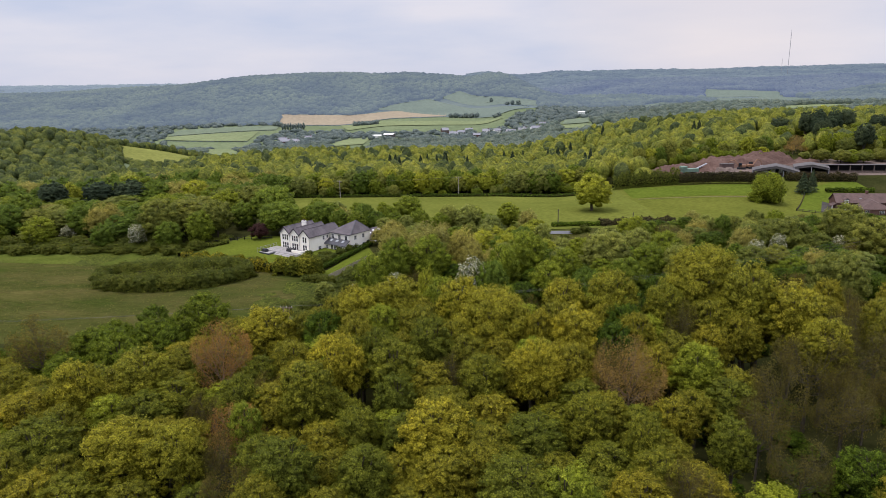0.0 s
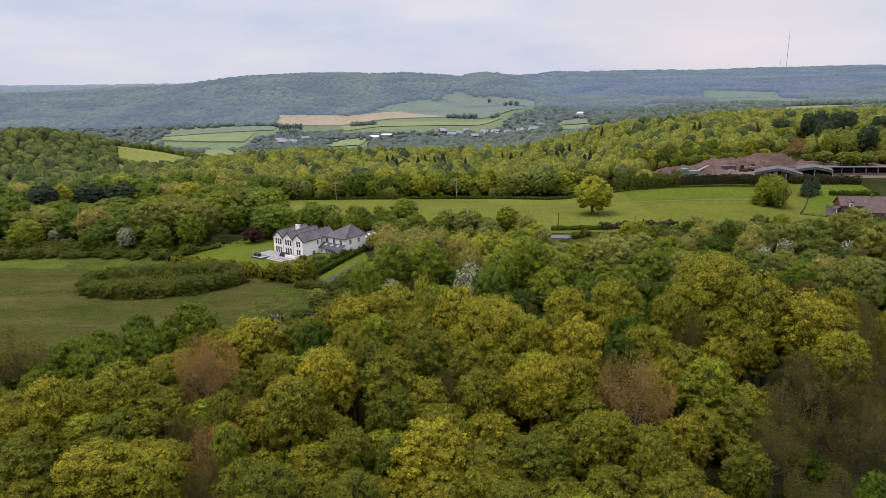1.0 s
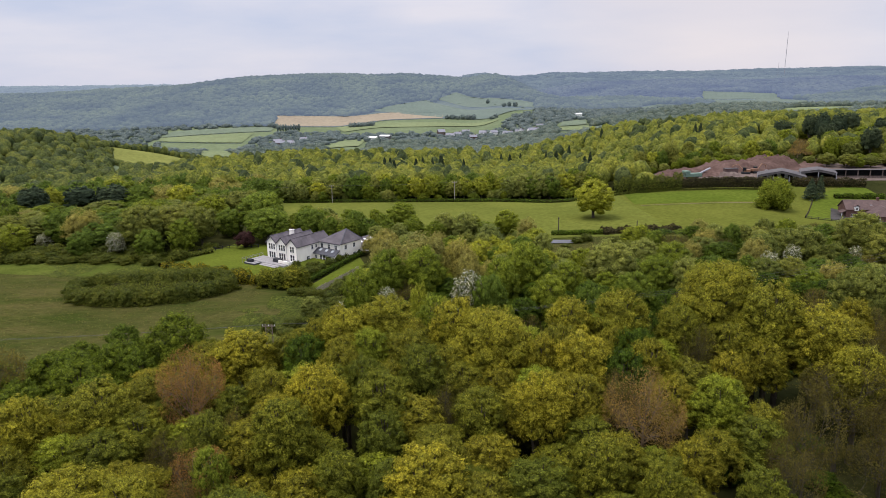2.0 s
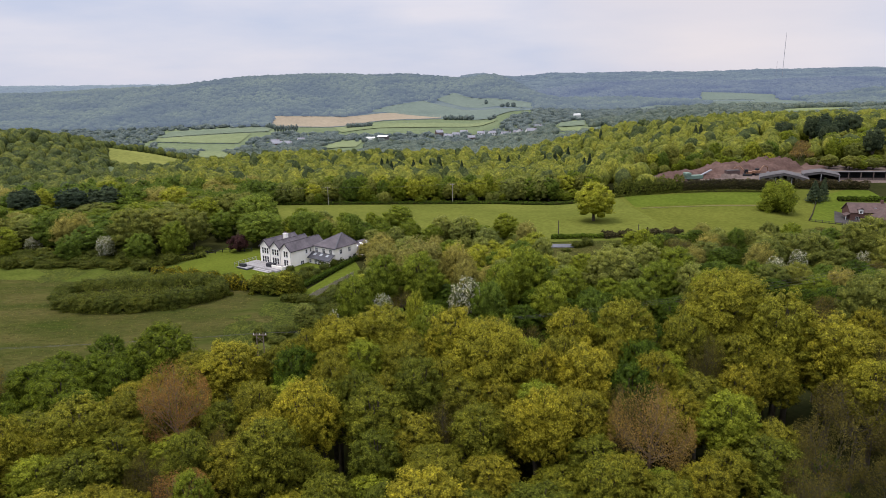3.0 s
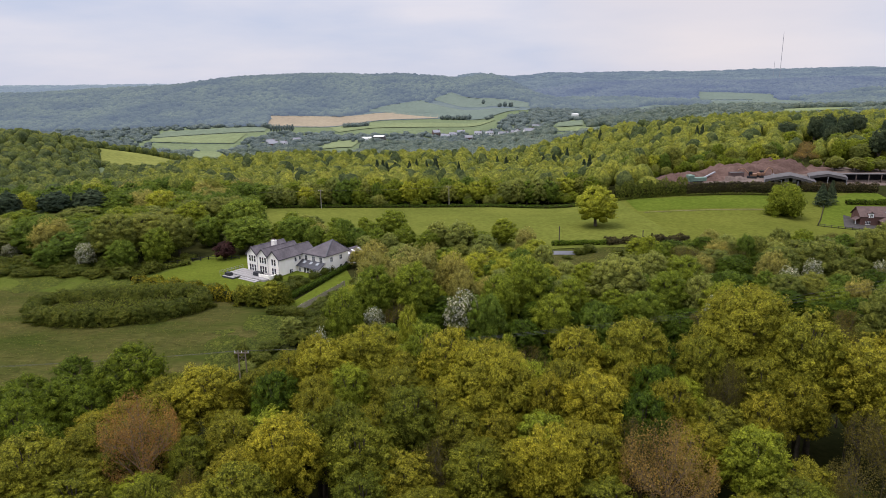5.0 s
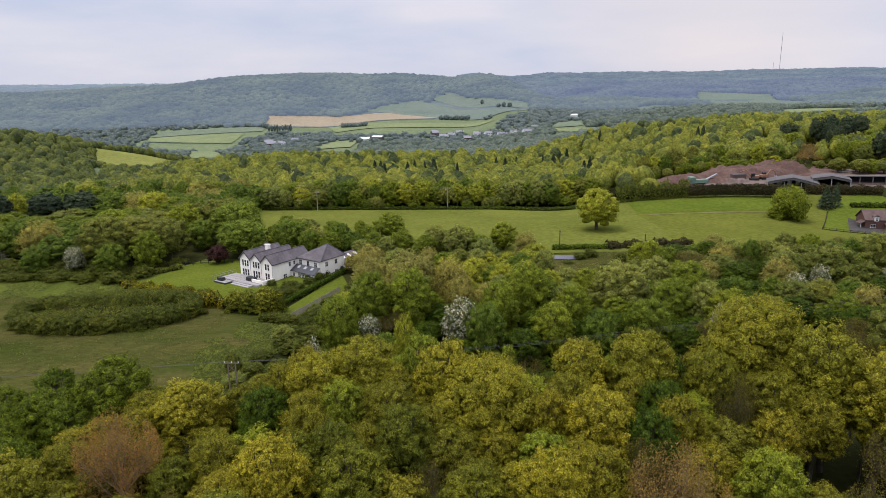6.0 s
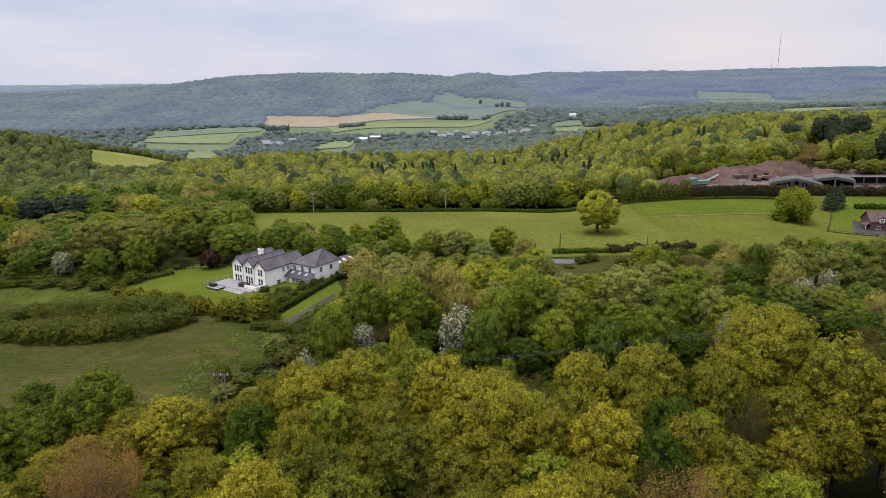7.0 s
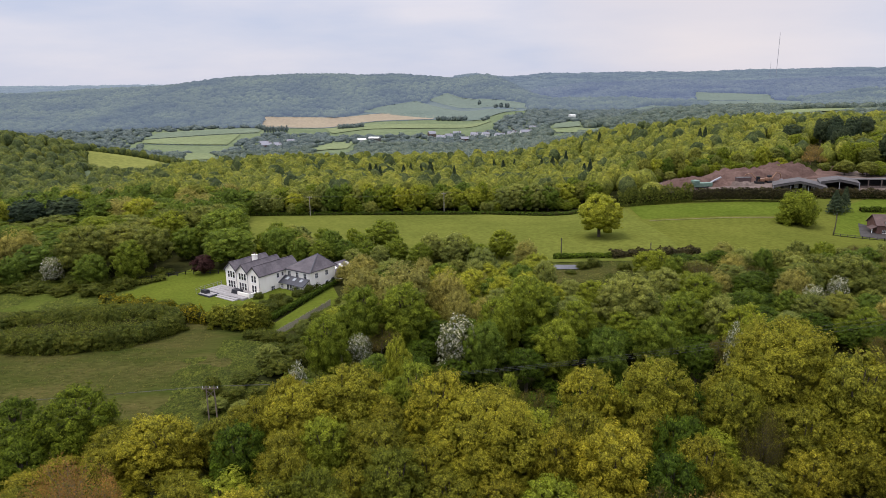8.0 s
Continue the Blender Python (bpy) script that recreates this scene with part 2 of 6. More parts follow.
FAR_MIST = surface("hazed_field", (0.124, 0.155, 0.132), (0.146, 0.177, 0.146), 0.012, 1.0, 0.0)
FAR_LIME = surface("hazed_meadow", (0.156, 0.186, 0.096), (0.188, 0.216, 0.110), 0.012, 1.0, 0.0)
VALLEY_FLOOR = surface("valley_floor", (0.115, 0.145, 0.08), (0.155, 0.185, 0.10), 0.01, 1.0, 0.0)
# the hill's ground takes the same haze glow as its woods
HILL_FLOOR = LEAF["hill"]
FAR_GRASS = surface("hillside_grass", (0.155, 0.165, 0.045), (0.20, 0.205, 0.058), 0.02, 1.0, 0.0)
FAR_TAN = surface("distant_stubble", (0.245, 0.200, 0.140), (0.285, 0.236, 0.162), 0.01, 0.9, 0.1)


def render_wall():
    """Painted render: nearly even, with faint damp streaks and a fine grain."""
    m, nt, b = material("cream_render", 0.85, 0.2)
    streak = noise_node(nt, 0.9, 4, 0.5, "Object", (1.0, 1.0, 0.25))
    nt.links.new(ramp_node(nt, [(0.3, (0.83, 0.785, 0.705)), (0.7, (0.90, 0.865, 0.79))], streak), b.inputs["Base Color"])
    bump(nt, b, noise_node(nt, 14, 3, 0.6), 0.1, 0.01)
    return m


RENDER = render_wall()
SLATE = surface("slate_roof", (0.070, 0.060, 0.066), (0.128, 0.110, 0.118), 0.45, 0.7, 0.25, 2.6, 0.4, 0.03)
DARK_SLATE = surface("dark_slate", (0.035, 0.036, 0.045), (0.06, 0.06, 0.072), 0.5, 0.5, 0.4)
TARMAC = surface("tarmac", (0.10, 0.10, 0.11), (0.15, 0.15, 0.16), 0.3, 0.9, 0.2)
DRIVE = surface("dark_gravel", (0.052, 0.047, 0.045), (0.085, 0.078, 0.074), 0.4, 1.0, 0.05)
SOIL = surface("red_brown_soil", (0.085, 0.052, 0.043), (0.15, 0.098, 0.082), 0.12, 1.0, 0.0, 0.9, 0.8, 0.3)
GRAVEL = surface("pale_hardcore", (0.12, 0.09, 0.078), (0.19, 0.15, 0.13), 0.15, 1.0, 0.0, 1.5)
GREY_BOARD = surface("weathered_board", (0.28, 0.24, 0.19), (0.44, 0.39, 0.32), 1.2, 0.95, 0.1)
POLE_WOOD = surface("creosoted_pole", (0.17, 0.135, 0.10), (0.27, 0.22, 0.165), 1.2, 0.95, 0.1)
TIMBER = surface("weathered_timber", (0.24, 0.215, 0.18), (0.38, 0.345, 0.30), 1.2, 0.95, 0.1)
PAVING = surface("grey_paving", (0.26, 0.245, 0.24), (0.38, 0.36, 0.35), 0.6, 0.8, 0.3)
SHEET = surface("corrugated_sheet", (0.075, 0.068, 0.067), (0.118, 0.108, 0.106), 0.25, 0.75, 0.2)
BLACK = surface("dark_opening", (0.012, 0.012, 0.014), (0.02, 0.02, 0.022), 1.0, 0.7, 0.3)
BRICK = surface("red_brown_brick", (0.10, 0.055, 0.045), (0.155, 0.085, 0.07), 1.0, 0.9, 0.2, 6.0)
TILE_RED = surface("brown_roof_tile", (0.085, 0.058, 0.055), (0.135, 0.09, 0.08), 0.7, 0.85, 0.2, 5.0)
WHITE = surface("white_paint", (0.72, 0.71, 0.69), (0.80, 0.79, 0.77), 1.0, 0.6, 0.3)
STEEL = surface("grey_steel", (0.22, 0.22, 0.24), (0.32, 0.32, 0.34), 1.0, 0.5, 0.4)
WIRE = surface("overhead_wire", (0.10, 0.10, 0.105), (0.15, 0.15, 0.155), 1.0, 0.8, 0.1)


def glass_material():
    m, nt, b = material("window_glass", 0.05, 0.5)
    b.inputs["Base Color"].default_value = (0.02, 0.022, 0.028, 1)
    return m


GLASS = glass_material()


# ---- shape helpers ----
def S(a, b, v):
    k = np.clip((np.asarray(v, float) - a) / (b - a), 0, 1)
    return k * k * (3 - 2 * k)


def unit(v):
    return v / (np.linalg.norm(v, axis=1)[:, None] + 1e-9)


def hump(x, y, cx, cy, rx, ry):
    return np.exp(-((np.asarray(x, float) - cx) / rx) ** 2 - ((np.asarray(y, float) - cy) / ry) ** 2)


def ground(x, y):
    """Height of the land."""
    x, y = np.asarray(x, float), np.asarray(y, float)
    z = 0.9 + 0 * x
    z = z - 0.9 * S(-55, -85, x) * S(230, 200, y)
    z = z + 0.6 * hump(x, y, -42, 195, 22, 18)
    z = z - 3.2 * S(158, 124, y)
    z = z + 3.6 * hump(x, y, 60, 222, 75, 42)
    z = z - 3.4 * S(232, 300, y) * S(80, 40, x) - 3.6 * hump(x, y, 148, 246, 34, 24)
    z = z + 12.0 * hump(x, y, -312, 722, 62, 62)
    z = z + 4.0 * S(60, 130, x) * S(225, 300, y) + 1.2 * S(85, 120, x) * S(292, 306, y)
    z = z - 9.0 * S(300, 450, y) * S(150, 60, x)
    z = z + 7.0 * S(110, 240, x) * S(330, 470, y)
    z = z - 12.0 * S(-120, -260, x) * S(240, 420, y)
    z = z + 28.5 * hump(x, y, -465, 640, 170, 150)
    z = z + 12.0 * hump(x, y, -378, 640, 44, 95)
    z = z - 34.0 * S(480, 900, y) * (1 - 0.75 * S(170, 420, x) * S(1500, 900, y))
    z = z + 109.0 * np.exp(-((y - 2450) / 620) ** 2) * S(345, 140, x) * (0.91 + 0.22 * S(-1500, -500, x) - 0.33 * S(-520, 230, x) - 0.08 * np.exp(-((x - 140) / 100) ** 2)) * (1 - 0.25 * S(-600, -2200, x)) * (1 - 0.19 * S(-690, -940, x))
    z = z + 48.0 * S(230, 560, x) * S(1500, 2700, y) + 8 * S(700, 2100, x) * S(2600, 3300, y)
    z = z + 97.0 * S(2900, 3700, y) * (0.93 + 0.07 * S(-1500, 1800, x)) * (1 - 0.64 * S(150, 500, x))
    z = z + 2.5 * S(350, 900, y) * np.sin(x / 83 + 1.3) * np.cos(y / 117) + 5.0 * S(1450, 2300, y) * np.sin(x / 150 + y / 260) * np.cos(y / 170 + x / 400)
    return z


def mesh_from(name, verts, faces, mat=None, smooth=False, inner=None, count=0, normals=None):
    """Mesh of equal-sided faces from arrays. inner: material of the last count faces."""
    verts, faces = np.asarray(verts, np.float32), np.asarray(faces, np.int32)
    me = bpy.data.meshes.new(name)
    n, k = faces.shape
    me.vertices.add(len(verts))
    me.vertices.foreach_set("co", verts.ravel())
    me.loops.add(n * k)
    me.loops.foreach_set("vertex_index", faces.ravel())
    me.polygons.add(n)
    me.polygons.foreach_set("loop_start", np.arange(0, n * k, k, dtype=np.int32))
    me.polygons.foreach_set("loop_total", np.full(n, k, np.int32))
    if smooth or normals is not None:
        me.polygons.foreach_set("use_smooth", np.ones(n, bool))
    me.update(calc_edges=True)
    if mat:
        me.materials.append(mat)
    if inner:
        me.materials.append(inner)
        which = np.zeros(n, np.int32)
        which[n - count:] = 1
        me.polygons.foreach_set("material_index", which)
    if normals is not None:
        me.normals_split_custom_set_from_vertices(normals.astype(np.float32))
    return me


def sheet(xs, ys, lift=0.0, wobble=None):
    """Vertices and quads of a sheet draped on the land; xs, ys are 2D arrays."""
    z = ground(xs, ys) + lift
    r, c = xs.shape
    v = np.stack([xs, ys, z], -1).reshape(-1, 3)
    i = np.arange(r * c).reshape(r, c)
    f = np.stack([i[:-1, :-1], i[:-1, 1:], i[1:, 1:], i[1:, :-1]], -1).reshape(-1, 4)
    return v, f


def patch(name, corners, mat, lift=0.12, n=24, label="", category="field", curve=0.0):
    """A field: a four-cornered patch laid over the land (near left, near right, far right, far left)."""
    a, b, c, d = [np.array(p, float) for p in corners]
    u, v = np.meshgrid(np.linspace(0, 1, n), np.linspace(0, 1, n))
    u, v = u[..., None], v[..., None]
    p = (a * (1 - u) + b * u) * (1 - v) + (d * (1 - u) + c * u) * v
    w = curve * np.sin(np.pi * u[..., 0]) * (1 - v[..., 0])
    ve, f = sheet(p[..., 0], p[..., 1] + w, lift)
    return tagged(new(name, mesh_from(name, ve, f, mat, True)), label, category, "", "structure")


def part(name, bm, mat, parent=None, label=""):
    me = bpy.data.meshes.new(name)
    bm.to_mesh(me)
    bm.free()
    me.materials.append(mat)
    ob = new(name, me)
    ob.parent = parent
    if label:
        ob["label"] = label
    return ob


def box(bm, x0, x1, y0, y1, z0, z1, bevel=0.0):
    r = bmesh.ops.create_cube(bm, size=1.0, matrix=Matrix.Translation(((x0 + x1) / 2, (y0 + y1) / 2, (z0 + z1) / 2)) @ Matrix.Diagonal((x1 - x0, y1 - y0, z1 - z0, 1)))
    if bevel:
        es = list({e for v in r["verts"] for e in v.link_edges})
        bmesh.ops.bevel(bm, geom=es, offset=bevel, segments=1, affect="EDGES")
    return bm


def solid(bm, pts, faces):
    vs = [bm.verts.new(p) for p in pts]
    for f in faces:
        bm.faces.new([vs[i] for i in f])
    return bm


def empty(name, m):
    ob = new(name)
    ob.empty_display_size = 0.5
    ob.matrix_world = m
    return ob


def tubes(paths, sides=5):
    """Vertices and quads of tapered tubes; each path is a list of (point, radius)."""
    V, F, base = [], [], 0
    ang = np.linspace(0, 2 * np.pi, sides, endpoint=False)
    for path in paths:
        P = np.array([p for p, _ in path], float)
        R = np.array([r for _, r in path], float)
        d = np.gradient(P, axis=0)
        d /= np.linalg.norm(d, axis=1)[:, None] + 1e-9
        ref = np.where(np.abs(d[:, 2:3]) > 0.9, np.array([[1.0, 0, 0]]), np.array([[0, 0, 1.0]]))
        a = np.cross(d, ref)
        a /= np.linalg.norm(a, axis=1)[:, None] + 1e-9
        b = np.cross(d, a)
        ring = P[:, None] + R[:, None, None] * (np.cos(ang)[None, :, None] * a[:, None] + np.sin(ang)[None, :, None] * b[:, None])
        n = len(P)
        V.append(ring.reshape(-1, 3))
        i = base + np.arange(n * sides).reshape(n, sides)
        j = np.roll(i, -1, axis=1)
        F.append(np.stack([i[:-1], j[:-1], j[1:], i[1:]], -1).reshape(-1, 4))
        base += n * sides
    return np.concatenate(V), np.concatenate(F)


def cards(P, D, size, rng, flat=0.6):
    """Small three-cornered sprays of leaves at P, facing roughly D."""
    n = len(P)
    nrm = D + flat * rng.normal(size=(n, 3))
    nrm /= np.linalg.norm(nrm, axis=1)[:, None] + 1e-9
    ref = rng.normal(size=(n, 3))
    a = np.cross(nrm, ref)
    a /= np.linalg.norm(a, axis=1)[:, None] + 1e-9
    b = np.cross(nrm, a)
    s = size * rng.uniform(0.6, 1.35, (n, 1))
    k = rng.uniform(0.55, 0.95, (n, 1))
    V = np.stack([P - a * s * 0.6 + b * s * k, P - a * s * 0.6 - b * s * k, P + a * s], 1).reshape(-1, 3)
    return V, np.arange(3 * n).reshape(n, 3)


def tufted(rng, C, D, per, spread, size, flat=0.45, up=0.5):
    """Leaves gathered in tufts round the points C, each leaf facing out of its tuft and up."""
    n = len(C) * per
    o = rng.normal(size=(n, 3))
    o /= np.linalg.norm(o, axis=1)[:, None]
    base, out = np.repeat(C, per, axis=0), np.repeat(D, per, axis=0)
    o = o + out * 0.55
    scale = np.repeat(rng.uniform(0.6, 1.3, (len(C), 1)), per, axis=0) * spread
    P = base + o * scale * rng.uniform(0.45, 1.0, (n, 1)) * np.array([1.0, 1.0, 0.8])
    face = o * 0.6 + out * 0.6 + np.array([0, 0, up])
    return (*cards(P, face, size, rng, flat), unit(face))


def crown_points(rng, lobes, n, low=-0.35, shell=0.9, bury=0.86):
    """Points on the outside of a heap of lobes (centre, radii)."""
    C = np.array([c for c, _ in lobes], float)
    R = np.array([r for _, r in lobes], float)
    w = (R[:, 0] * R[:, 2]) / np.sum(R[:, 0] * R[:, 2])
    m = int(n * 2.4)
    which = rng.choice(len(lobes), m, p=w)
    d = rng.normal(size=(m, 3))
    d /= np.linalg.norm(d, axis=1)[:, None]
    d[:, 2] = np.where(d[:, 2] < low, -d[:, 2] * 0.6, d[:, 2])
    P = C[which] + d * R[which] * rng.uniform(shell, 1.05, (m, 1))
    keep = np.ones(m, bool)
    for i in range(len(lobes)):
        q = np.linalg.norm((P - C[i]) / R[i], axis=1)
        keep &= (q > bury) | (which == i)
    P, d = P[keep][:n], d[keep][:n]
    return P, d


def ball(cuts):
    bm = bmesh.new()
    bmesh.ops.create_icosphere(bm, subdivisions=cuts, radius=1.0)
    bm.verts.ensure_lookup_table()
    v = np.array([p.co[:] for p in bm.verts])
    f = np.array([[q.index for q in t.verts] for t in bm.faces])
    bm.free()
    return v, f


SMALL_BALL = ball(1)
ROUND_BALL = ball(2)


def cores(lobes, rng, scale=0.87, shape=None):
    """The dense inside of a crown: a knobbly solid in every lobe."""
    bv, bf = shape or SMALL_BALL
    V, F = [], []
    for i, (c, r) in enumerate(lobes):
        k = 1 + 0.12 * rng.normal(size=(len(bv), 1))
        V.append(np.array(c) + bv * np.array(r) * scale * k)
        F.append(bf + i * len(bv))
    return np.concatenate(V), np.concatenate(F)


def joined(*pairs):
    V, F, n = [], [], 0
    for v, f in pairs:
        V.append(v)
        F.append(f + n)
        n += len(v)
    return np.concatenate(V), np.concatenate(F)


def lobes_round(rng, R, H, low, k, spread=0.68, size=(0.24, 0.36)):
    """A broad crown: lobes heaped inside a dome of radius R between low and H."""
    out = [((0, 0, low + (H - low) * 0.5), (R * 0.78, R * 0.78, (H - low) * 0.47))]
    for i in range(k):
        a, t = i * 2.4 + rng.uniform(-0.5, 0.5), (i + 0.5) / k
        h = low + (H - low) * (0.2 + 0.62 * t)
        r = R * spread * math.sqrt(max(0.05, 1 - (max(0.0, t - 0.15)) ** 2.2)) * rng.uniform(0.75, 1.12)
        s = R * rng.uniform(*size)
        out.append(((r * math.cos(a), r * math.sin(a), h), (s, s, s * rng.uniform(0.75, 1.0))))
    return out


def lobes_clumped(rng, R, H, low, k):
    """An airy crown: many small clumps of leaves over a slim inner mass, the highest in the middle."""
    z0, half = (low + H) / 2, (H - low) / 2
    out = [((0, 0, z0 - 0.06 * half), (R * 0.79, R * 0.79, half * 0.86))]
    for i in range(k):
        t = 1 - 1.8 * (i + 0.5) / k
        a = i * 2.39996 + rng.uniform(-0.35, 0.35)
        w = math.sqrt(max(0.0, 1 - t * t)) * rng.uniform(0.78, 1.04)
        s = R * rng.uniform(0.14, 0.26)
        out.append(((R * 0.84 * w * math.cos(a), R * 0.84 * w * math.sin(a), z0 + half * 0.84 * t * rng.uniform(0.9, 1.05)), (s, s, s * rng.uniform(0.75, 1.05))))
    return out


# ---- the land ----
def make_ground():
    """One sheet of land out to the horizon, fine near by and coarse far off."""
    k = np.linspace(-1, 1, 281)
    gx = 60 * k * 4 + 3900 * np.sign(k) * np.abs(k) ** 3.2
    j = np.linspace(0, 1, 301)
    gy = -500 + 900 * j + 4500 * j ** 3.4
    xs, ys = np.meshgrid(gx, gy)
    v, f = sheet(xs, ys)
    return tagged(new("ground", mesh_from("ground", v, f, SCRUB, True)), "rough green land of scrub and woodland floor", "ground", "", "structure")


make_ground()
patch("meadow_ground", [(-150, 112), (-28, 124), (-40, 180), (-150, 197)], MEADOW, 0.10, 60, "rough green and straw meadow of long grass", "meadow")
patch("slope_ground", [(-160, 190), (-62, 176), (-62, 207), (-160, 206)], ROUGH, 0.15, 50, "rough grassy slope above the meadow", "slope")
patch("lawn_ground", [(-79, 186), (-36.5, 166.5), (-23.5, 196), (-66, 213)], LAWN, 0.20, 30, "mown green lawn beside the white house", "lawn")
patch("garden_grass", [(-36.5, 160), (-31.5, 159), (-21.5, 181), (-25, 192)], LAWN, 0.16, 20, "narrow mown grass strip between hedge and fence", "lawn")
patch("pasture_ground", [(-45, 206), (66, 203), (72, 297), (-95, 306)], PASTURE, 0.29, 60, "open green pasture grazed short", "pasture")
patch("paddock_ground", [(66, 203), (158, 222), (160, 294), (71.9, 296)], PADDOCK_GRASS, 0.30, 40, "smooth bright green paddock", "pasture")
patch("upper_paddock", [(71, 263), (124, 264), (131, 280), (74, 292)], PADDOCK, 0.36, 24, "darker lush green strip of the paddock", "pasture")
patch("cottage_lawn", [(125.0, 241.5), (165, 239), (170, 290), (145, 274)], PADDOCK, 0.44, 40, "mown garden lawn beside the brick house", "lawn")
patch("yard_ground", [(86, 299), (215, 296), (235, 345), (100, 350)], GRAVEL, 0.15, 30, "pale hardcore yard by the barns", "yard")
patch("clearing_ground", [(22, 160), (58, 162), (66, 206.5), (22, 206.5)], MEADOW, 0.13, 24, "grassy clearing among shrubs", "clearing")
patch("lane_road", [(27, 199.0), (36, 198.0), (36, 201.3), (27, 202.6)], TARMAC, 0.30, 14, "short stretch of grey tarmac lane", "road")
patch("yard_track", [(160, 326), (177, 326), (192, 362), (186, 362)], SOIL, 0.35, 30, "brown stony track climbing towards the wood", "track")
patch("track_path", [(72, 258.3), (117, 261.2), (117, 262.2), (72, 259.3)], WORN, 0.41, 20, "pale worn track across the paddock", "track")
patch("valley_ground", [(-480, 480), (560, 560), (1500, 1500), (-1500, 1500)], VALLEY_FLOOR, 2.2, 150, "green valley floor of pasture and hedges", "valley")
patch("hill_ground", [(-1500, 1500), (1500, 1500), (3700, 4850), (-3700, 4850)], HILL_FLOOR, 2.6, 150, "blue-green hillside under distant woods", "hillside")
# distant fields on the valley side
FIELDS = [
    ("pale brown stubble field", FAR_TAN, [(-380, 1505), (-13, 1509), (-13, 1622), (-421, 1675)]),
    ("green hillside pasture", FAR_MIST, [(-190, 1695), (85, 1427), (171, 1524), (-62, 1870)]),
    ("upper green hillside pasture", FAR_MIST, [(-31, 1894), (191, 1538), (210, 1669), (23, 2003)]),
    ("light green hay meadow", FAR_LIME, [(-205, 1352), (69, 1327), (104, 1365), (-243, 1495)]),
    ("green pasture by a hedge", FAR_GREEN, [(-551, 1315), (-365, 1417), (-375, 1493), (-566, 1414)]),
    ("narrow light green meadow", FAR_LIME, [(-530, 1255), (-364, 1205), (-392, 1385), (-548, 1305)]),
    ("small light meadow", FAR_LIME, [(-359, 985), (-315, 985), (-337, 1061), (-392, 1089)]),
    ("grassy hillside pasture", FAR_GRASS, [(-300, 616), (-245, 616), (-256, 735), (-342, 700)]),
    ("light green meadow near the village", FAR_LIME, [(-182, 1005), (-131, 995), (-130, 1092), (-176, 1101)]),
    ("green meadow beside the village", FAR_GREEN, [(168, 1050), (203, 1020), (217, 1096), (185, 1126)]),
    ("pale field edge behind the plantation", FAR_LIME, [(158, 985), (263, 832), (271, 864), (167, 1040)]),
    ("green field on the rising ground", FAR_MIST, [(352, 1440), (590, 1490), (596, 1559), (509, 1687)]),
    ("light field below the far wood", FAR_MIST, [(598, 1558), (745, 1575), (786, 1744), (680, 1797)]),
    ("light field on the far slope", FAR_MIST, [(668, 1844), (843, 1762), (916, 1949), (769, 2127)]),
    ("pale strip of field by a hedge", FAR_MIST, [(767, 1740), (820, 1595), (889, 1725), (792, 1807)]),
    ("green slope above the plantation", FAR_LIME, [(383, 800), (600, 920), (640, 1030), (434, 900)]),
]
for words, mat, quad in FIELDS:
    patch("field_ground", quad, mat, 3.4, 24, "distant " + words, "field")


def in_quad(x, y, quad, margin=0.0):
    cx, cy = sum(p[0] for p in quad) / 4, sum(p[1] for p in quad) / 4
    for (ax, ay), (bx, by) in zip(quad, quad[1:] + quad[:1]):
        n = math.hypot(bx - ax, by - ay)
        side = ((bx - ax) * (y - ay) - (by - ay) * (x - ax)) / n
        if side < -margin:
            return False
    return True


# ---- the white house: u along the gabled front, v to the back ----
HOUSE = Matrix.Translation((-51.0, 193.1, 1.5)) @ Matrix.Rotation(radians(-35), 4, "Z")
EAVES, RIDGE = 4.85, 6.65


def roof_slab(bm, a, b, c, d, thick=0.16):
    """A roof plane as a slab with thickness: eaves a-b, ridge c-d."""
    a, b, c, d = [Vector(p) for p in (a, b, c, d)]
    n = (b - a).cross(d - a).normalized() * thick
    if n.z < 0:
        n = -n
    solid(bm, [a, b, c, d, a + n, b + n, c + n, d + n], [(0, 3, 2, 1), (4, 5, 6, 7), (0, 1, 5, 4), (1, 2, 6, 5), (2, 3, 7, 6), (3, 0, 4, 7)])
    return bm


def window(parent, origin, along, out, w, h, panes=1, name="window"):
    """A window set in a wall: frame, glass and sill. origin: lower middle, along: way along the wall, out: outward."""
    along, out = Vector(along).normalized(), Vector(out).normalized()
    m = Matrix.Translation(origin) @ Matrix((along, out, (0, 0, 1))).transposed().to_4x4()
    win = new(name)
    win.parent, win.matrix_local = parent, m
    bm = bmesh.new()
    t = 0.045
    for x0, x1, z0, z1 in [(-w / 2, w / 2, 0, t), (-w / 2, w / 2, h - t, h)] + [(-w / 2 + i * (w - t) / panes, -w / 2 + i * (w - t) / panes + t, t, h - t) for i in range(panes + 1)] + [(-w / 2 + t, w / 2 - t, h * 0.52, h * 0.52 + 0.05)]:
        box(bm, x0, x1, -0.06, 0.045, z0, z1)
    part("frame", bm, WHITE, win)
    part("pane", box(bmesh.new(), -w / 2 + 0.02, w / 2 - 0.02, -0.05, 0.015, 0.02, h - 0.02), GLASS, win, "dark reflecting glass pane")
    part("sill", box(bmesh.new(), -w / 2 - 0.08, w / 2 + 0.08, -0.02, 0.12, -0.08, 0.0, 0.01), WHITE, win)
    return win


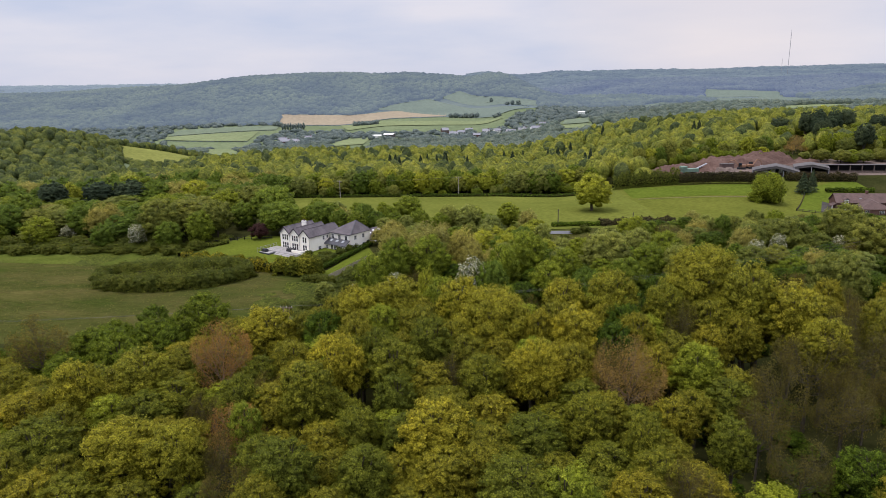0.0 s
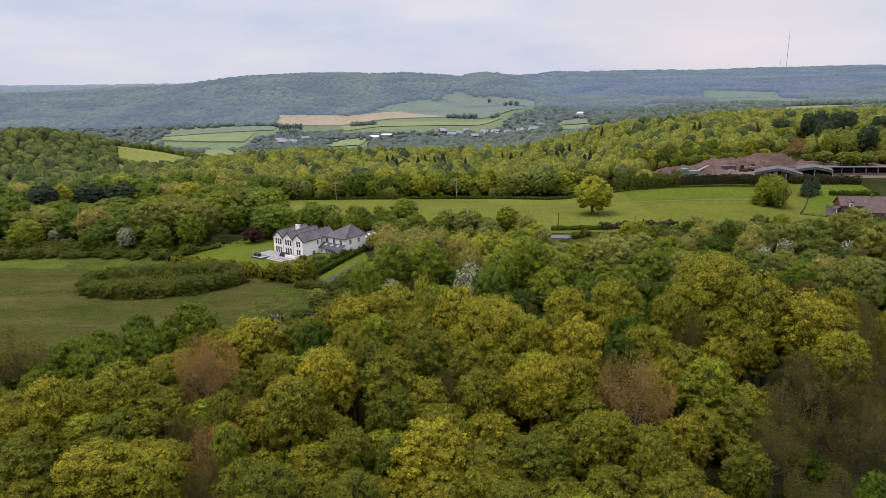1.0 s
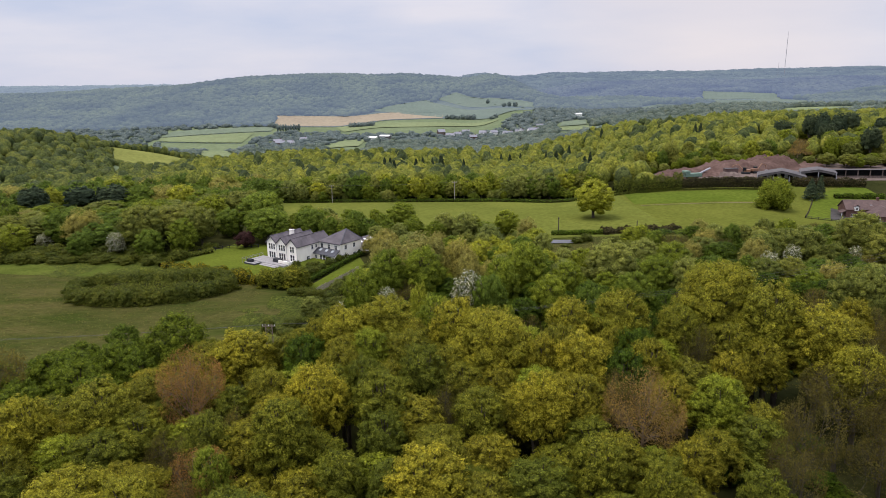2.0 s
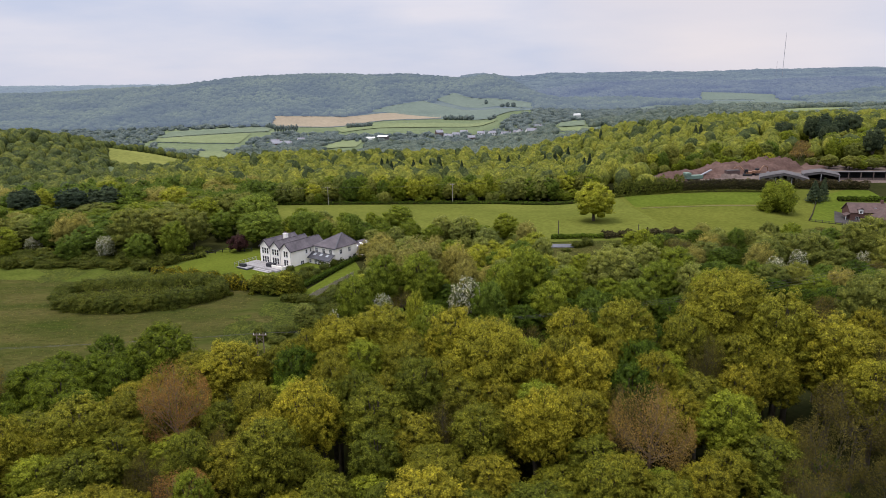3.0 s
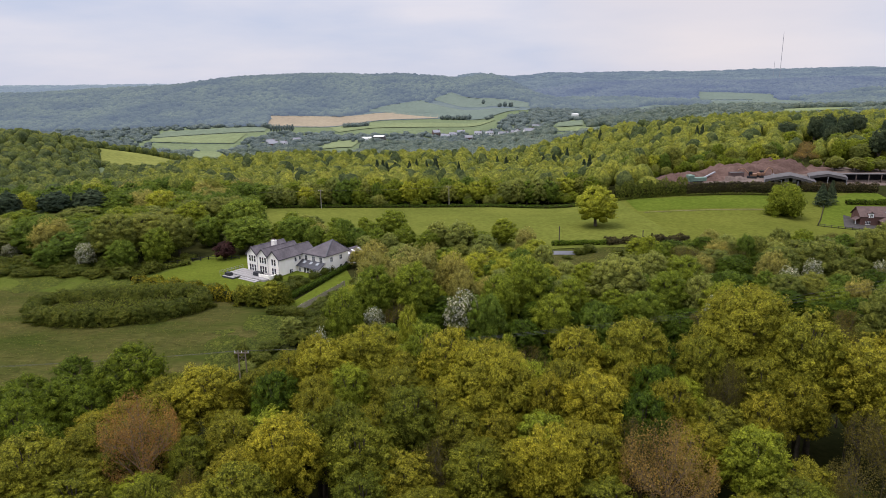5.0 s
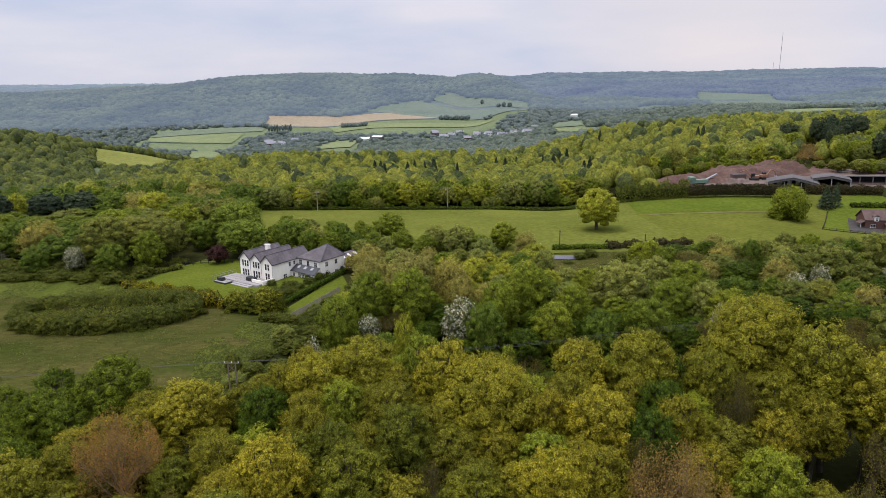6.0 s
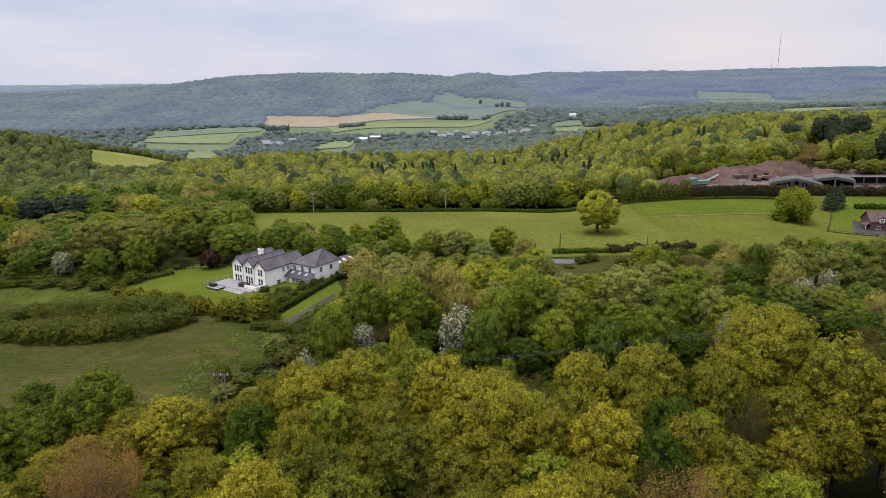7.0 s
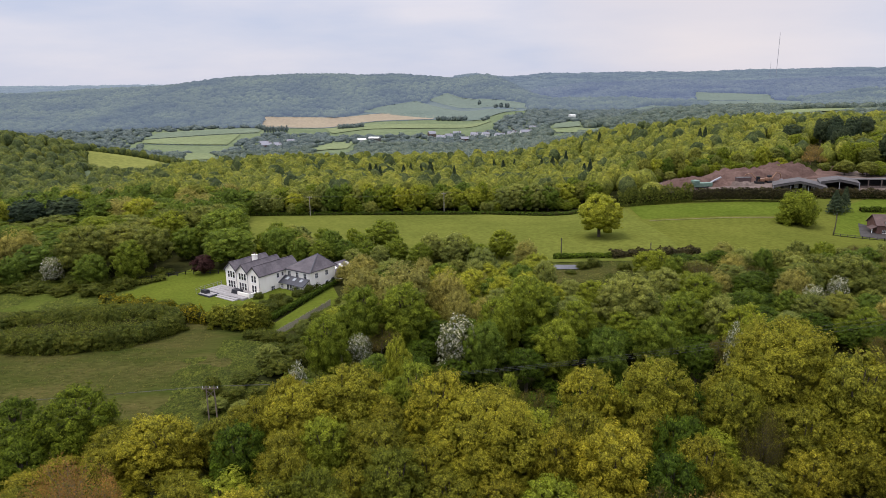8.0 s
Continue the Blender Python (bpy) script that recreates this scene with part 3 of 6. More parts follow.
def white_house():
    root = empty("country_house", HOUSE)
    tagged(root, "large cream-white rendered house with three gables and slate roofs", "house")
    W = 4.06
    for i, L in enumerate((10.8, 10.9, 12.2)):
        u = W * i
        bm = bmesh.new()
        m = u + W / 2
        solid(bm, [(u, 0, -1.2), (u + W, 0, -1.2), (u + W, 0, EAVES), (m, 0, RIDGE), (u, 0, EAVES), (u, L, -1.2), (u + W, L, -1.2), (u + W, L, EAVES), (m, L, RIDGE), (u, L, EAVES)],
              [(0, 1, 2, 3, 4), (5, 9, 8, 7, 6), (1, 6, 7, 2), (0, 4, 9, 5), (2, 7, 8, 3), (3, 8, 9, 4), (0, 5, 6, 1)])
        part("wall", bm, RENDER, root)
        k = (RIDGE - EAVES) / (W / 2)
        lo = 0.28 if i == 0 else 0.0
        hi = 0.28 if i == 2 else 0.0
        bm = bmesh.new()
        roof_slab(bm, (u - lo, -0.28, EAVES - lo * k), (u - lo, L + 0.25, EAVES - lo * k), (m, L + 0.25, RIDGE), (m, -0.28, RIDGE))
        roof_slab(bm, (u + W + hi, -0.28, EAVES - hi * k), (u + W + hi, L + 0.25, EAVES - hi * k), (m, L + 0.25, RIDGE), (m, -0.28, RIDGE))
        box(bm, m - 0.13, m + 0.13, -0.3, L + 0.27, RIDGE + 0.12, RIDGE + 0.25)
        roof = part("roof", bm, SLATE, root, "grey slate pitched roof")
        # barge boards on the gable
        bm = bmesh.new()
        for s in (-1, 1):
            p, q = Vector((m, -0.3, RIDGE + 0.02)), Vector((m + s * (W / 2 + 0.2), -0.3, EAVES - 0.2 * k + 0.02))
            d = Vector((0, 0, -0.22))
            solid(bm, [p, q, q + d, p + d, p + Vector((0, 0.06, 0)), q + Vector((0, 0.06, 0)), q + d + Vector((0, 0.06, 0)), p + d + Vector((0, 0.06, 0))], [(0, 1, 2, 3), (7, 6, 5, 4), (0, 4, 5, 1), (3, 2, 6, 7), (1, 5, 6, 2), (0, 3, 7, 4)])
        part("barge_board", bm, DARK_SLATE, root, "dark weathered barge boards")
        # tall narrow windows on both floors
        xs = (-0.92, 0.0, 0.92) if i < 2 else (-0.45, 0.45)
        for x in xs:
            window(root, (m + x + 0.1, -0.02, 0.25), (1, 0, 0), (0, -1, 0), 0.72, 2.0)
            window(root, (m + x + 0.1, -0.02, 2.95), (1, 0, 0), (0, -1, 0), 0.70, 1.65)
        # downpipe in the valley
        v, f = tubes([[((u + W - 0.02, -0.08, -0.6), 0.05), ((u + W - 0.02, -0.08, EAVES - 0.1), 0.05)]], 6)
        o = new("downpipe", mesh_from("downpipe", v, f, STEEL))
        o.parent = root
    # plinth under the front
    part("plinth", box(bmesh.new(), -0.05, 3 * W + 0.05, -0.05, 10.7, -1.2, 0.12), PAVING, root)
    # long side wall windows
    for v0, z, w, h in ((3.9, 0.35, 1.1, 1.1), (5.6, 3.1, 0.7, 1.1), (7.1, 3.3, 0.6, 0.9), (1.6, 3.6, 0.0, 0)):
        if w:
            window(root, (3 * W + 0.02, v0, z), (0, 1, 0), (1, 0, 0), w, h, 2 if w > 1 else 1)
    # chimney with pots
    ch = part("chimney", box(box(bmesh.new(), 3.5, 4.7, 5.4, 6.2, 4.6, 7.55), 3.42, 4.78, 5.32, 6.28, 7.55, 7.75, 0.02), RENDER, root, "white chimney stack with clay pots")
    for du in (0.35, 0.85):
        v, f = tubes([[((3.5 + du, 5.8, 7.7), 0.15), ((3.5 + du, 5.8, 8.2), 0.12)]], 8)
        o = new("chimney_pot", mesh_from("chimney_pot", v, f, TILE_RED))
        o.parent = ch
    # rear wing under a hipped roof
    a, b, c, d = 3 * W + 0.02, 20.5, 8.05, 16.6
    part("wing_wall", box(bmesh.new(), a, b, c, d, -1.2, EAVES - 0.02), RENDER, root)
    apex = Vector(((a + b) / 2 + 1.5, (c + d) / 2 + 1.3, 7.9))
    q = [Vector((a - 0.1, c - 0.3, EAVES - 0.05)), Vector((b + 0.3, c - 0.3, EAVES - 0.05)), Vector((b + 0.3, d + 0.3, EAVES - 0.05)), Vector((a - 0.1, d + 0.3, EAVES - 0.05))]
    bm = bmesh.new()
    solid(bm, [*q, apex, *[p + Vector((0, 0, 0.17)) for p in q], apex + Vector((0, 0, 0.17))], [(3, 2, 1, 0), (5, 6, 9), (6, 7, 9), (7, 8, 9), (8, 5, 9), (0, 1, 6, 5), (1, 2, 7, 6), (2, 3, 8, 7), (3, 0, 5, 8)])
    part("hipped_roof", bm, SLATE, root, "grey slate hipped roof")
    bm = bmesh.new()
    for p in q:
        roof_slab(bm, p + Vector((0, 0, 0.16)), p + Vector((0.22, 0.12, 0.16)), apex + Vector((0.1, 0.05, 0.18)), apex + Vector((-0.1, -0.05, 0.18)), 0.07)
    part("hip_tiles", bm, DARK_SLATE, root)
    for x in (13.6, 16.3, 18.9):
        window(root, (x, c - 0.02, 3.2), (1, 0, 0), (0, -1, 0), 0.95, 1.25, 2)
    for v0 in (10.2, 13.6):
        window(root, (b + 0.02, v0, 3.15), (0, 1, 0), (1, 0, 0), 0.9, 1.2, 2)
        window(root, (b + 0.02, v0, 0.55), (0, 1, 0), (1, 0, 0), 0.9, 1.2, 2)
    part("back_door", box(bmesh.new(), b - 0.02, b + 0.05, 15.1, 16.0, -0.1, 2.0, 0.01), DARK_SLATE, root, "dark painted back door")
    # lean-to with skylights against the wing
    ltop, lbot, l0, l1 = 3.15, 1.95, 5.7, 8.03
    bm = bmesh.new()
    solid(bm, [(a + 0.1, l0 + 0.25, -1.2), (b - 0.3, l0 + 0.25, -1.2), (b - 0.3, l0 + 0.25, lbot), (a + 0.1, l0 + 0.25, lbot), (a + 0.1, l1, -1.2), (b - 0.3, l1, -1.2), (b - 0.3, l1, ltop - 0.1), (a + 0.1, l1, ltop - 0.1)],
          [(0, 1, 2, 3), (7, 6, 5, 4), (1, 5, 6, 2), (4, 0, 3, 7), (2, 6, 7, 3)])
    part("lean_to_wall", bm, RENDER, root)
    bm = bmesh.new()
    roof_slab(bm, (a + 0.02, l0 - 0.1, lbot - 0.1), (b, l0 - 0.1, lbot - 0.1), (b, l1, ltop), (a + 0.02, l1, ltop), 0.14)
    lean = part("lean_to_roof", bm, DARK_SLATE, root, "dark slate lean-to roof")
    k = (ltop - lbot + 0.1) / (l1 - l0 + 0.1)
    for x in (13.9, 16.2, 18.5):
        bm = bmesh.new()
        y0, y1 = 6.75, 7.55
        z0, z1 = lbot + (y0 - l0) * k + 0.1, lbot + (y1 - l0) * k + 0.1
        roof_slab(bm, (x - 0.4, y0, z0), (x + 0.4, y0, z0), (x + 0.4, y1, z1), (x - 0.4, y1, z1), 0.09)
        part("skylight", bm, PANEL_GLASS, lean, "pale reflecting roof window")
    for x, w, h, z in ((13.2, 0.8, 1.0, 0.6), (15.2, 0.9, 1.9, -0.1), (16.3, 0.9, 1.9, -0.1), (18.6, 1.2, 1.1, 0.55)):
        window(root, (x, l0 + 0.23, z), (1, 0, 0), (0, -1, 0), w, h, 2)
    # gutters along the long eaves
    bm = box(bmesh.new(), 3 * W + 0.25, 3 * W + 0.38, -0.2, 8.0, EAVES - 0.32, EAVES - 0.2)
    part("gutter", bm, DARK_SLATE, root)
    bm = box(bmesh.new(), a, b + 0.4, c - 0.42, c - 0.3, EAVES - 0.12, EAVES)
    part("gutter", bm, DARK_SLATE, root)
    return root


def panel_glass():
    m, nt, b = material("roof_glass", 0.08, 0.6)
    b.inputs["Base Color"].default_value = (0.35, 0.37, 0.40, 1)
    return m


PANEL_GLASS = panel_glass()
white_house()


def terrace():
    root = empty("garden_terrace", HOUSE @ Matrix.Translation((0, 0, 1.0)))
    tagged(root, "grey paved garden terrace with white walls and steps", "terrace")
    # paving slabs on two levels
    part("base", box(bmesh.new(), -1.9, 12.0, -5.0, -0.06, -1.8, -0.42), PAVING, root)
    part("lower_base", box(bmesh.new(), -0.9, 3.4, -7.6, -5.02, -1.8, -0.52), DARK_SLATE, root, "dark low retaining wall")
    bm = bmesh.new()
    slab = box(bm, 0, 0.96, 0, 0.96, 0, 0.05)
    me = bpy.data.meshes.new("paving_slab")
    bm.to_mesh(me)
    bm.free()
    me.materials.append(PAVING)
    for i in range(13):
        for j in range(4):
            o = new("paving_slab", me)
            o.parent, o.location = root, (-1.3 + i * 1.02, -4.9 + j * 1.2, -0.42)
    for i in range(4):
        for j in range(2):
            o = new("paving_slab", me)
            o.parent, o.location = root, (-0.8 + i * 1.02, -7.5 + j * 1.2, -0.52)
    # steps down to the lawn
    for i in range(4):
        part("step", box(bmesh.new(), 3.7 + 0.3 * i, 10.6 - 0.2 * i, -5.1 - 0.7 * (i + 1), -4.4 - 0.7 * (i + 1) + 0.05, -1.8, -0.55 - 0.17 * i, 0.02), PAVING, root)
    part("parapet", box(bmesh.new(), 8.2, 12.3, -3.4, -3.1, -1.3, 0.35, 0.02), RENDER, root, "low white rendered parapet wall")
    part("parapet", box(bmesh.new(), 11.9, 12.2, -3.1, -0.1, -1.3, 0.25, 0.02), RENDER, root)
    part("kerb", box(bmesh.new(), 3.8, 8.2, -5.2, -5.02, -1.3, -0.36, 0.02), PAVING, root)
    # pale rail along the lawn side
    for i in range(7):
        part("rail_post", box(bmesh.new(), -1.92, -1.86, -7.4 + i * 1.22, -7.34 + i * 1.22, -1.2, 0.5), STEEL, root)
    for z in (0.5, 0.1):
        part("rail", box(bmesh.new(), -1.91, -1.87, -7.4, 0.0, z, z + 0.045), STEEL, root)
    return root


terrace()


def covered_set(u, v, z, w, d, h, label, name):
    """Garden furniture under a dark weather cover: slumped top and skirts."""
    bm = bmesh.new()
    box(bm, -w / 2, w / 2, -d / 2, d / 2, 0, h)
    bmesh.ops.subdivide_edges(bm, edges=bm.edges[:], cuts=3, use_grid_fill=True)
    for p in bm.verts:
        k = p.co.z / h
        p.co.x *= 1 - 0.14 * k + 0.03 * math.sin(p.co.y * 9)
        p.co.y *= 1 - 0.14 * k + 0.03 * math.sin(p.co.x * 8)
        p.co.z -= 0.08 * k * (1 - (2 * p.co.x / w) ** 2)
    ob = part(name, bm, COVER, None)
    ob.matrix_world = HOUSE @ Matrix.Translation((u, v, z + 1.0))
    return tagged(ob, label, "furniture")


COVER = surface("dark_cover", (0.012, 0.012, 0.016), (0.028, 0.028, 0.034), 2.0, 0.6, 0.4)
covered_set(7.2, -2.6, -0.37, 2.6, 1.6, 0.9, "garden table under a dark cover on the terrace", "covered_table")
covered_set(0.4, -6.4, -0.47, 1.9, 1.2, 0.8, "garden bench under a dark cover on the deck", "garden_bench")


def annexe():
    """Low outbuilding behind the house: rendered walls, slate roof with skylights."""
    root = empty("outbuilding", HOUSE)
    tagged(root, "low white outbuilding with slate roof and skylights", "outbuilding")
    u0, u1, um, v0, v1, eave, ridge = 12.6, 19.8, 16.2, 16.9, 25.0, 2.1, 3.8
    part("wall", box(bmesh.new(), u0 + 0.2, u1 - 0.2, v0 + 0.2, v1 - 0.2, -1.0, eave), RENDER, root)
    for v in (v0 + 0.2, v1 - 0.4):
        part("gable", solid(bmesh.new(), [(u0 + 0.3, v, eave), (u1 - 0.3, v, eave), (um, v, ridge - 0.15), (u0 + 0.3, v + 0.2, eave), (u1 - 0.3, v + 0.2, eave), (um, v + 0.2, ridge - 0.15)],
                            [(0, 1, 2), (5, 4, 3), (0, 3, 4, 1), (1, 4, 5, 2), (2, 5, 3, 0)]), RENDER, root)
    for a in (u0, u1):
        part("roof", roof_slab(bmesh.new(), (a, v0, eave), (a, v1, eave), (um, v1, ridge), (um, v0, ridge)), SLATE, root)
    slope = (eave - ridge) / (u1 - um)
    # solid white slabs: the glint of the skylights is painted, without glass
    for v in (19.0, 21.2, 23.6):
        a, b = um + 0.9, um + 2.1
        za, zb = ridge + slope * 0.9 + 0.22, ridge + slope * 2.1 + 0.22
        part("skylight", solid(bmesh.new(), [(a, v, za), (b, v, zb), (b, v + 0.8, zb), (a, v + 0.8, za), (a, v, za - 0.2), (b, v, zb - 0.2), (b, v + 0.8, zb - 0.2), (a, v + 0.8, za - 0.2)],
                               [(0, 1, 2, 3), (4, 7, 6, 5), (0, 4, 5, 1), (1, 5, 6, 2), (2, 6, 7, 3), (3, 7, 4, 0)]), WHITE, root, "white framed skylight")
    return root


annexe()


# ---- barns, yard, brick house, village ----
def at(x, y, lift=0.0, turn=0.0):
    return Matrix.Translation((x, y, float(ground(x, y)) + lift)) @ Matrix.Rotation(radians(turn), 4, "Z")


def barn_line(u):
    """Height over the eaves of a low-pitched roof, sagging a little, at u from 0 to 1 across it."""
    return 0.8 * (1 - abs(2 * u - 1)) + 0.2 * (1 - (2 * u - 1) ** 2)


def pitched_roof(bm, w, d, eaves, rise, n=10, thick=0.12):
    """A low-pitched roof of sheets, spanning w, running d deep."""
    top = [(w * (i / n - 0.5), eaves + rise * barn_line(i / n)) for i in range(n + 1)]
    m = n + 1
    pts = [(x, y, z + k) for y in (0, d) for k in (0, thick) for x, z in top]
    faces = []
    for i in range(n):
        faces += [(i, 2 * m + i, 2 * m + i + 1, i + 1), (m + i, m + i + 1, 3 * m + i + 1, 3 * m + i), (i, i + 1, m + i + 1, m + i), (2 * m + i, 3 * m + i, 3 * m + i + 1, 2 * m + i + 1)]
    faces += [(0, m, 3 * m, 2 * m), (n, 2 * m + n, 3 * m + n, m + n)]
    solid(bm, pts, faces)
    return bm


def open_barn(x, y, turn, w, d, eaves, rise, label, bays):
    root = empty("open_barn", at(x, y, 0.1, turn))
    tagged(root, label, "barn", "barns round the yard")
    part("roof", pitched_roof(bmesh.new(), w + 0.6, d, eaves, rise), SHEET, root, "grey corrugated sheet roof")
    bm = bmesh.new()
    n = 10
    pts = [(w * (i / n - 0.5), d - 0.2, eaves + rise * barn_line(i / n)) for i in range(n + 1)]
    solid(bm, [(-w / 2, d - 0.2, -2), *pts, (w / 2, d - 0.2, -2)], [tuple(range(n + 3))])
    # near-black colour stands in for the shade inside the open barn
    part("back_wall", bm, BLACK, root, "dark boarded back wall")
    for s in (-1, 1):
        part("side_wall", box(bmesh.new(), s * w / 2 - 0.1, s * w / 2 + 0.1, 0.3, d - 0.2, -2, eaves), SHEET, root)
    # gable sheet over the open front
    bm = bmesh.new()
    lo = [(w * (i / n - 0.5), 0.1, eaves + rise * barn_line(i / n) - 0.9) for i in range(n + 1)]
    hi = [(p[0], 0.1, p[2] + 0.9) for p in lo]
    solid(bm, [*lo, *hi], [(i, i + 1, n + 2 + i, n + 1 + i) for i in range(n)])
    part("gable_sheet", bm, SHEET, root)
    for i in range(bays + 1):
        px = -w / 2 + i * w / bays
        part("post", box(bmesh.new(), px - 0.13, px + 0.13, 0.05, 0.31, -2, eaves + 0.2), STEEL, root)
    return root


barn = open_barn(141.8, 296.5, -24, 18.5, 11, 2.4, 2.2, "wide open-fronted barn with a shallow pitched sheet roof", 3)
for x, z, w, h in ((-5.5, 0.9, 2.0, 0.9), (-1.6, 1.6, 1.6, 0.9), (1.4, 1.7, 1.4, 0.9), (4.6, 1.2, 1.2, 1.2)):
    part("white_sheet", box(bmesh.new(), x, x + w, 7.0, 7.1, z - 0.9, z + h), WHITE, barn, "white wrapped bales seen through the barn")
open_barn(157.6, 297.0, -24, 13.5, 11, 3.6, 1.3, "tall dark open barn with a pitched grey roof", 2)


def long_shed(x, y, turn):
    root = empty("cattle_shed", at(x, y, 0.0, turn))
    tagged(root, "long low open-fronted cattle shed with concrete posts", "shed", "barns round the yard")
    L, d = 40, 7
    bm = bmesh.new()
    roof_slab(bm, (0, -0.5, 3.4), (L, -0.5, 3.4), (L, d, 2.8), (0, d, 2.8), 0.15)
    part("roof", bm, SHEET, root, "pale grey sheet roof")
    # near-black again, for the shade under the shed roof
    part("back_wall", box(bmesh.new(), 0, L, d - 0.3, d - 0.1, -2, 2.8), BLACK, root)
    for i in range(9):
        part("post", box(bmesh.new(), i * 5 - 0.18, i * 5 + 0.18, -0.2, 0.16, -2, 3.35), GRAVEL, root)
    part("feed_wall", box(bmesh.new(), 0.3, L - 0.3, 0.2, 0.4, -2, 0.8), GRAVEL, root)
    return root


long_shed(167.0, 302.5, -6)


def heap(name, x, y, rx, ry, h, mat, label, seed):
    """A tipped heap with gullied sides."""
    n = 44
    u, v = np.meshgrid(np.linspace(-1, 1, n), np.linspace(-1, 1, n))
    px, py = x + u * rx, y + v * ry
    r = np.sqrt(u * u + v * v)
    prof = S(1.0, 0.5, r)
    rough = np.array([[noise.fractal(Vector((a * 0.3, b * 0.3, seed)), 0.8, 2.1, 5) for a, b in zip(ra, rb)] for ra, rb in zip(px, py)])
    z = ground(px, py) + h * prof * (0.86 + 0.2 * rough) + 0.55 * rough * prof - 0.35
    ve = np.stack([px, py, z], -1).reshape(-1, 3)
    i = np.arange(n * n).reshape(n, n)
    f = np.stack([i[:-1, :-1], i[:-1, 1:], i[1:, 1:], i[1:, :-1]], -1).reshape(-1, 4)
    return tagged(new(name, mesh_from(name, ve, f, mat, True)), label, "spoil heap", "heaps in the yard")


heap("spoil_mound", 138, 331, 26, 12, 4.6, SOIL, "long red-brown heap of tipped soil", 1.0)
heap("spoil_mound", 156, 339, 17, 10, 5.8, SOIL, "tall red-brown soil heap at the wood edge", 2.0)
heap("spoil_mound", 106, 322, 15, 9, 4.0, SOIL, "low red-brown soil heap", 3.0)
heap("rubble_mound", 126, 312, 7, 4, 1.8, GRAVEL, "small heap of grey rubble", 4.0)
heap("rubble_mound", 119, 315, 8, 5, 2.2, SOIL, "small heap of brown rubble", 5.0)


def machine(x, y, turn, body, label, arm=True):
    """A digger: tracks, cab, counterweight and jointed arm."""
    root = empty("excavator", at(x, y, 0.1, turn))
    tagged(root, label, "excavator", "machines in the yard")
    for s in (-1, 1):
        part("track", box(bmesh.new(), -1.9, 1.9, s * 1.1 - 0.3, s * 1.1 + 0.3, 0, 0.9, 0.15), BLACK, root)
    part("body", box(bmesh.new(), -1.9, 0.9, -1.2, 1.2, 1.0, 2.1, 0.1), body, root)
    part("cab", box(bmesh.new(), -0.1, 1.4, 0.1, 1.2, 1.2, 3.0, 0.1), GLASS, root, "dark glazed cab")
    v, f = tubes([[((1.0, -0.3, 1.6), 0.28), ((3.4, -0.3, 4.2), 0.24), ((5.6, -0.3, 3.4), 0.2)], [((5.6, -0.3, 3.4), 0.2), ((6.2, -0.3, 1.2), 0.16)]], 6)
    o = new("arm", mesh_from("arm", v, f, body))
    o.parent = root
    part("bucket", box(bmesh.new(), 5.7, 6.8, -0.8, 0.2, 0.3, 1.3, 0.15), STEEL, root)
    return root


GREEN_PAINT = surface("green_machine_paint", (0.10, 0.17, 0.13), (0.17, 0.25, 0.19), 1.0, 0.6, 0.3)
AMBER_PAINT = surface("faded_machine_paint", (0.17, 0.088, 0.05), (0.24, 0.13, 0.078), 1.0, 0.6, 0.3)
machine(135, 316, 160, AMBER_PAINT, "rusty brown dumper standing before the heaps", False)
machine(140, 318, 20, AMBER_PAINT, "dull rusty orange excavator by the barn")


def crusher(x, y, turn):
    root = empty("crusher", at(x, y, 0.1, turn))
    tagged(root, "green mobile crusher with a raised conveyor", "crusher")
    part("chassis", box(bmesh.new(), -4, 4, -1.2, 1.2, 0.6, 2.2, 0.1), GREEN_PAINT, root)
    part("hopper", box(bmesh.new(), -4.6, -2.0, -1.5, 1.5, 2.2, 3.4, 0.15), GREEN_PAINT, root)
    bm = bmesh.new()
    roof_slab(bm, (3, -0.5, 1.6), (3, 0.5, 1.6), (8.5, 0.5, 4.0), (8.5, -0.5, 4.0), 0.4)
    part("conveyor", bm, STEEL, root)
    for s in (-1, 1):
        part("track", box(bmesh.new(), -2.5, 2.5, s * 1.0 - 0.25, s * 1.0 + 0.25, 0, 0.8, 0.12), BLACK, root)
    return root


crusher(110, 313, 12)


def container(x, y, turn, mat, label):
    root = empty("steel_container", at(x, y, 0.0, turn))
    tagged(root, label, "container")
    part("box", box(bmesh.new(), -3, 3, -1.2, 1.2, 0, 2.6, 0.04), mat, root)
    part("lid", box(bmesh.new(), -3.1, 3.1, -1.3, 1.3, 2.6, 2.72), SHEET, root, "pale flat roof sheet")
    return root


container(128.5, 317, 5, TILE_RED, "rusty brown container with a pale roof")


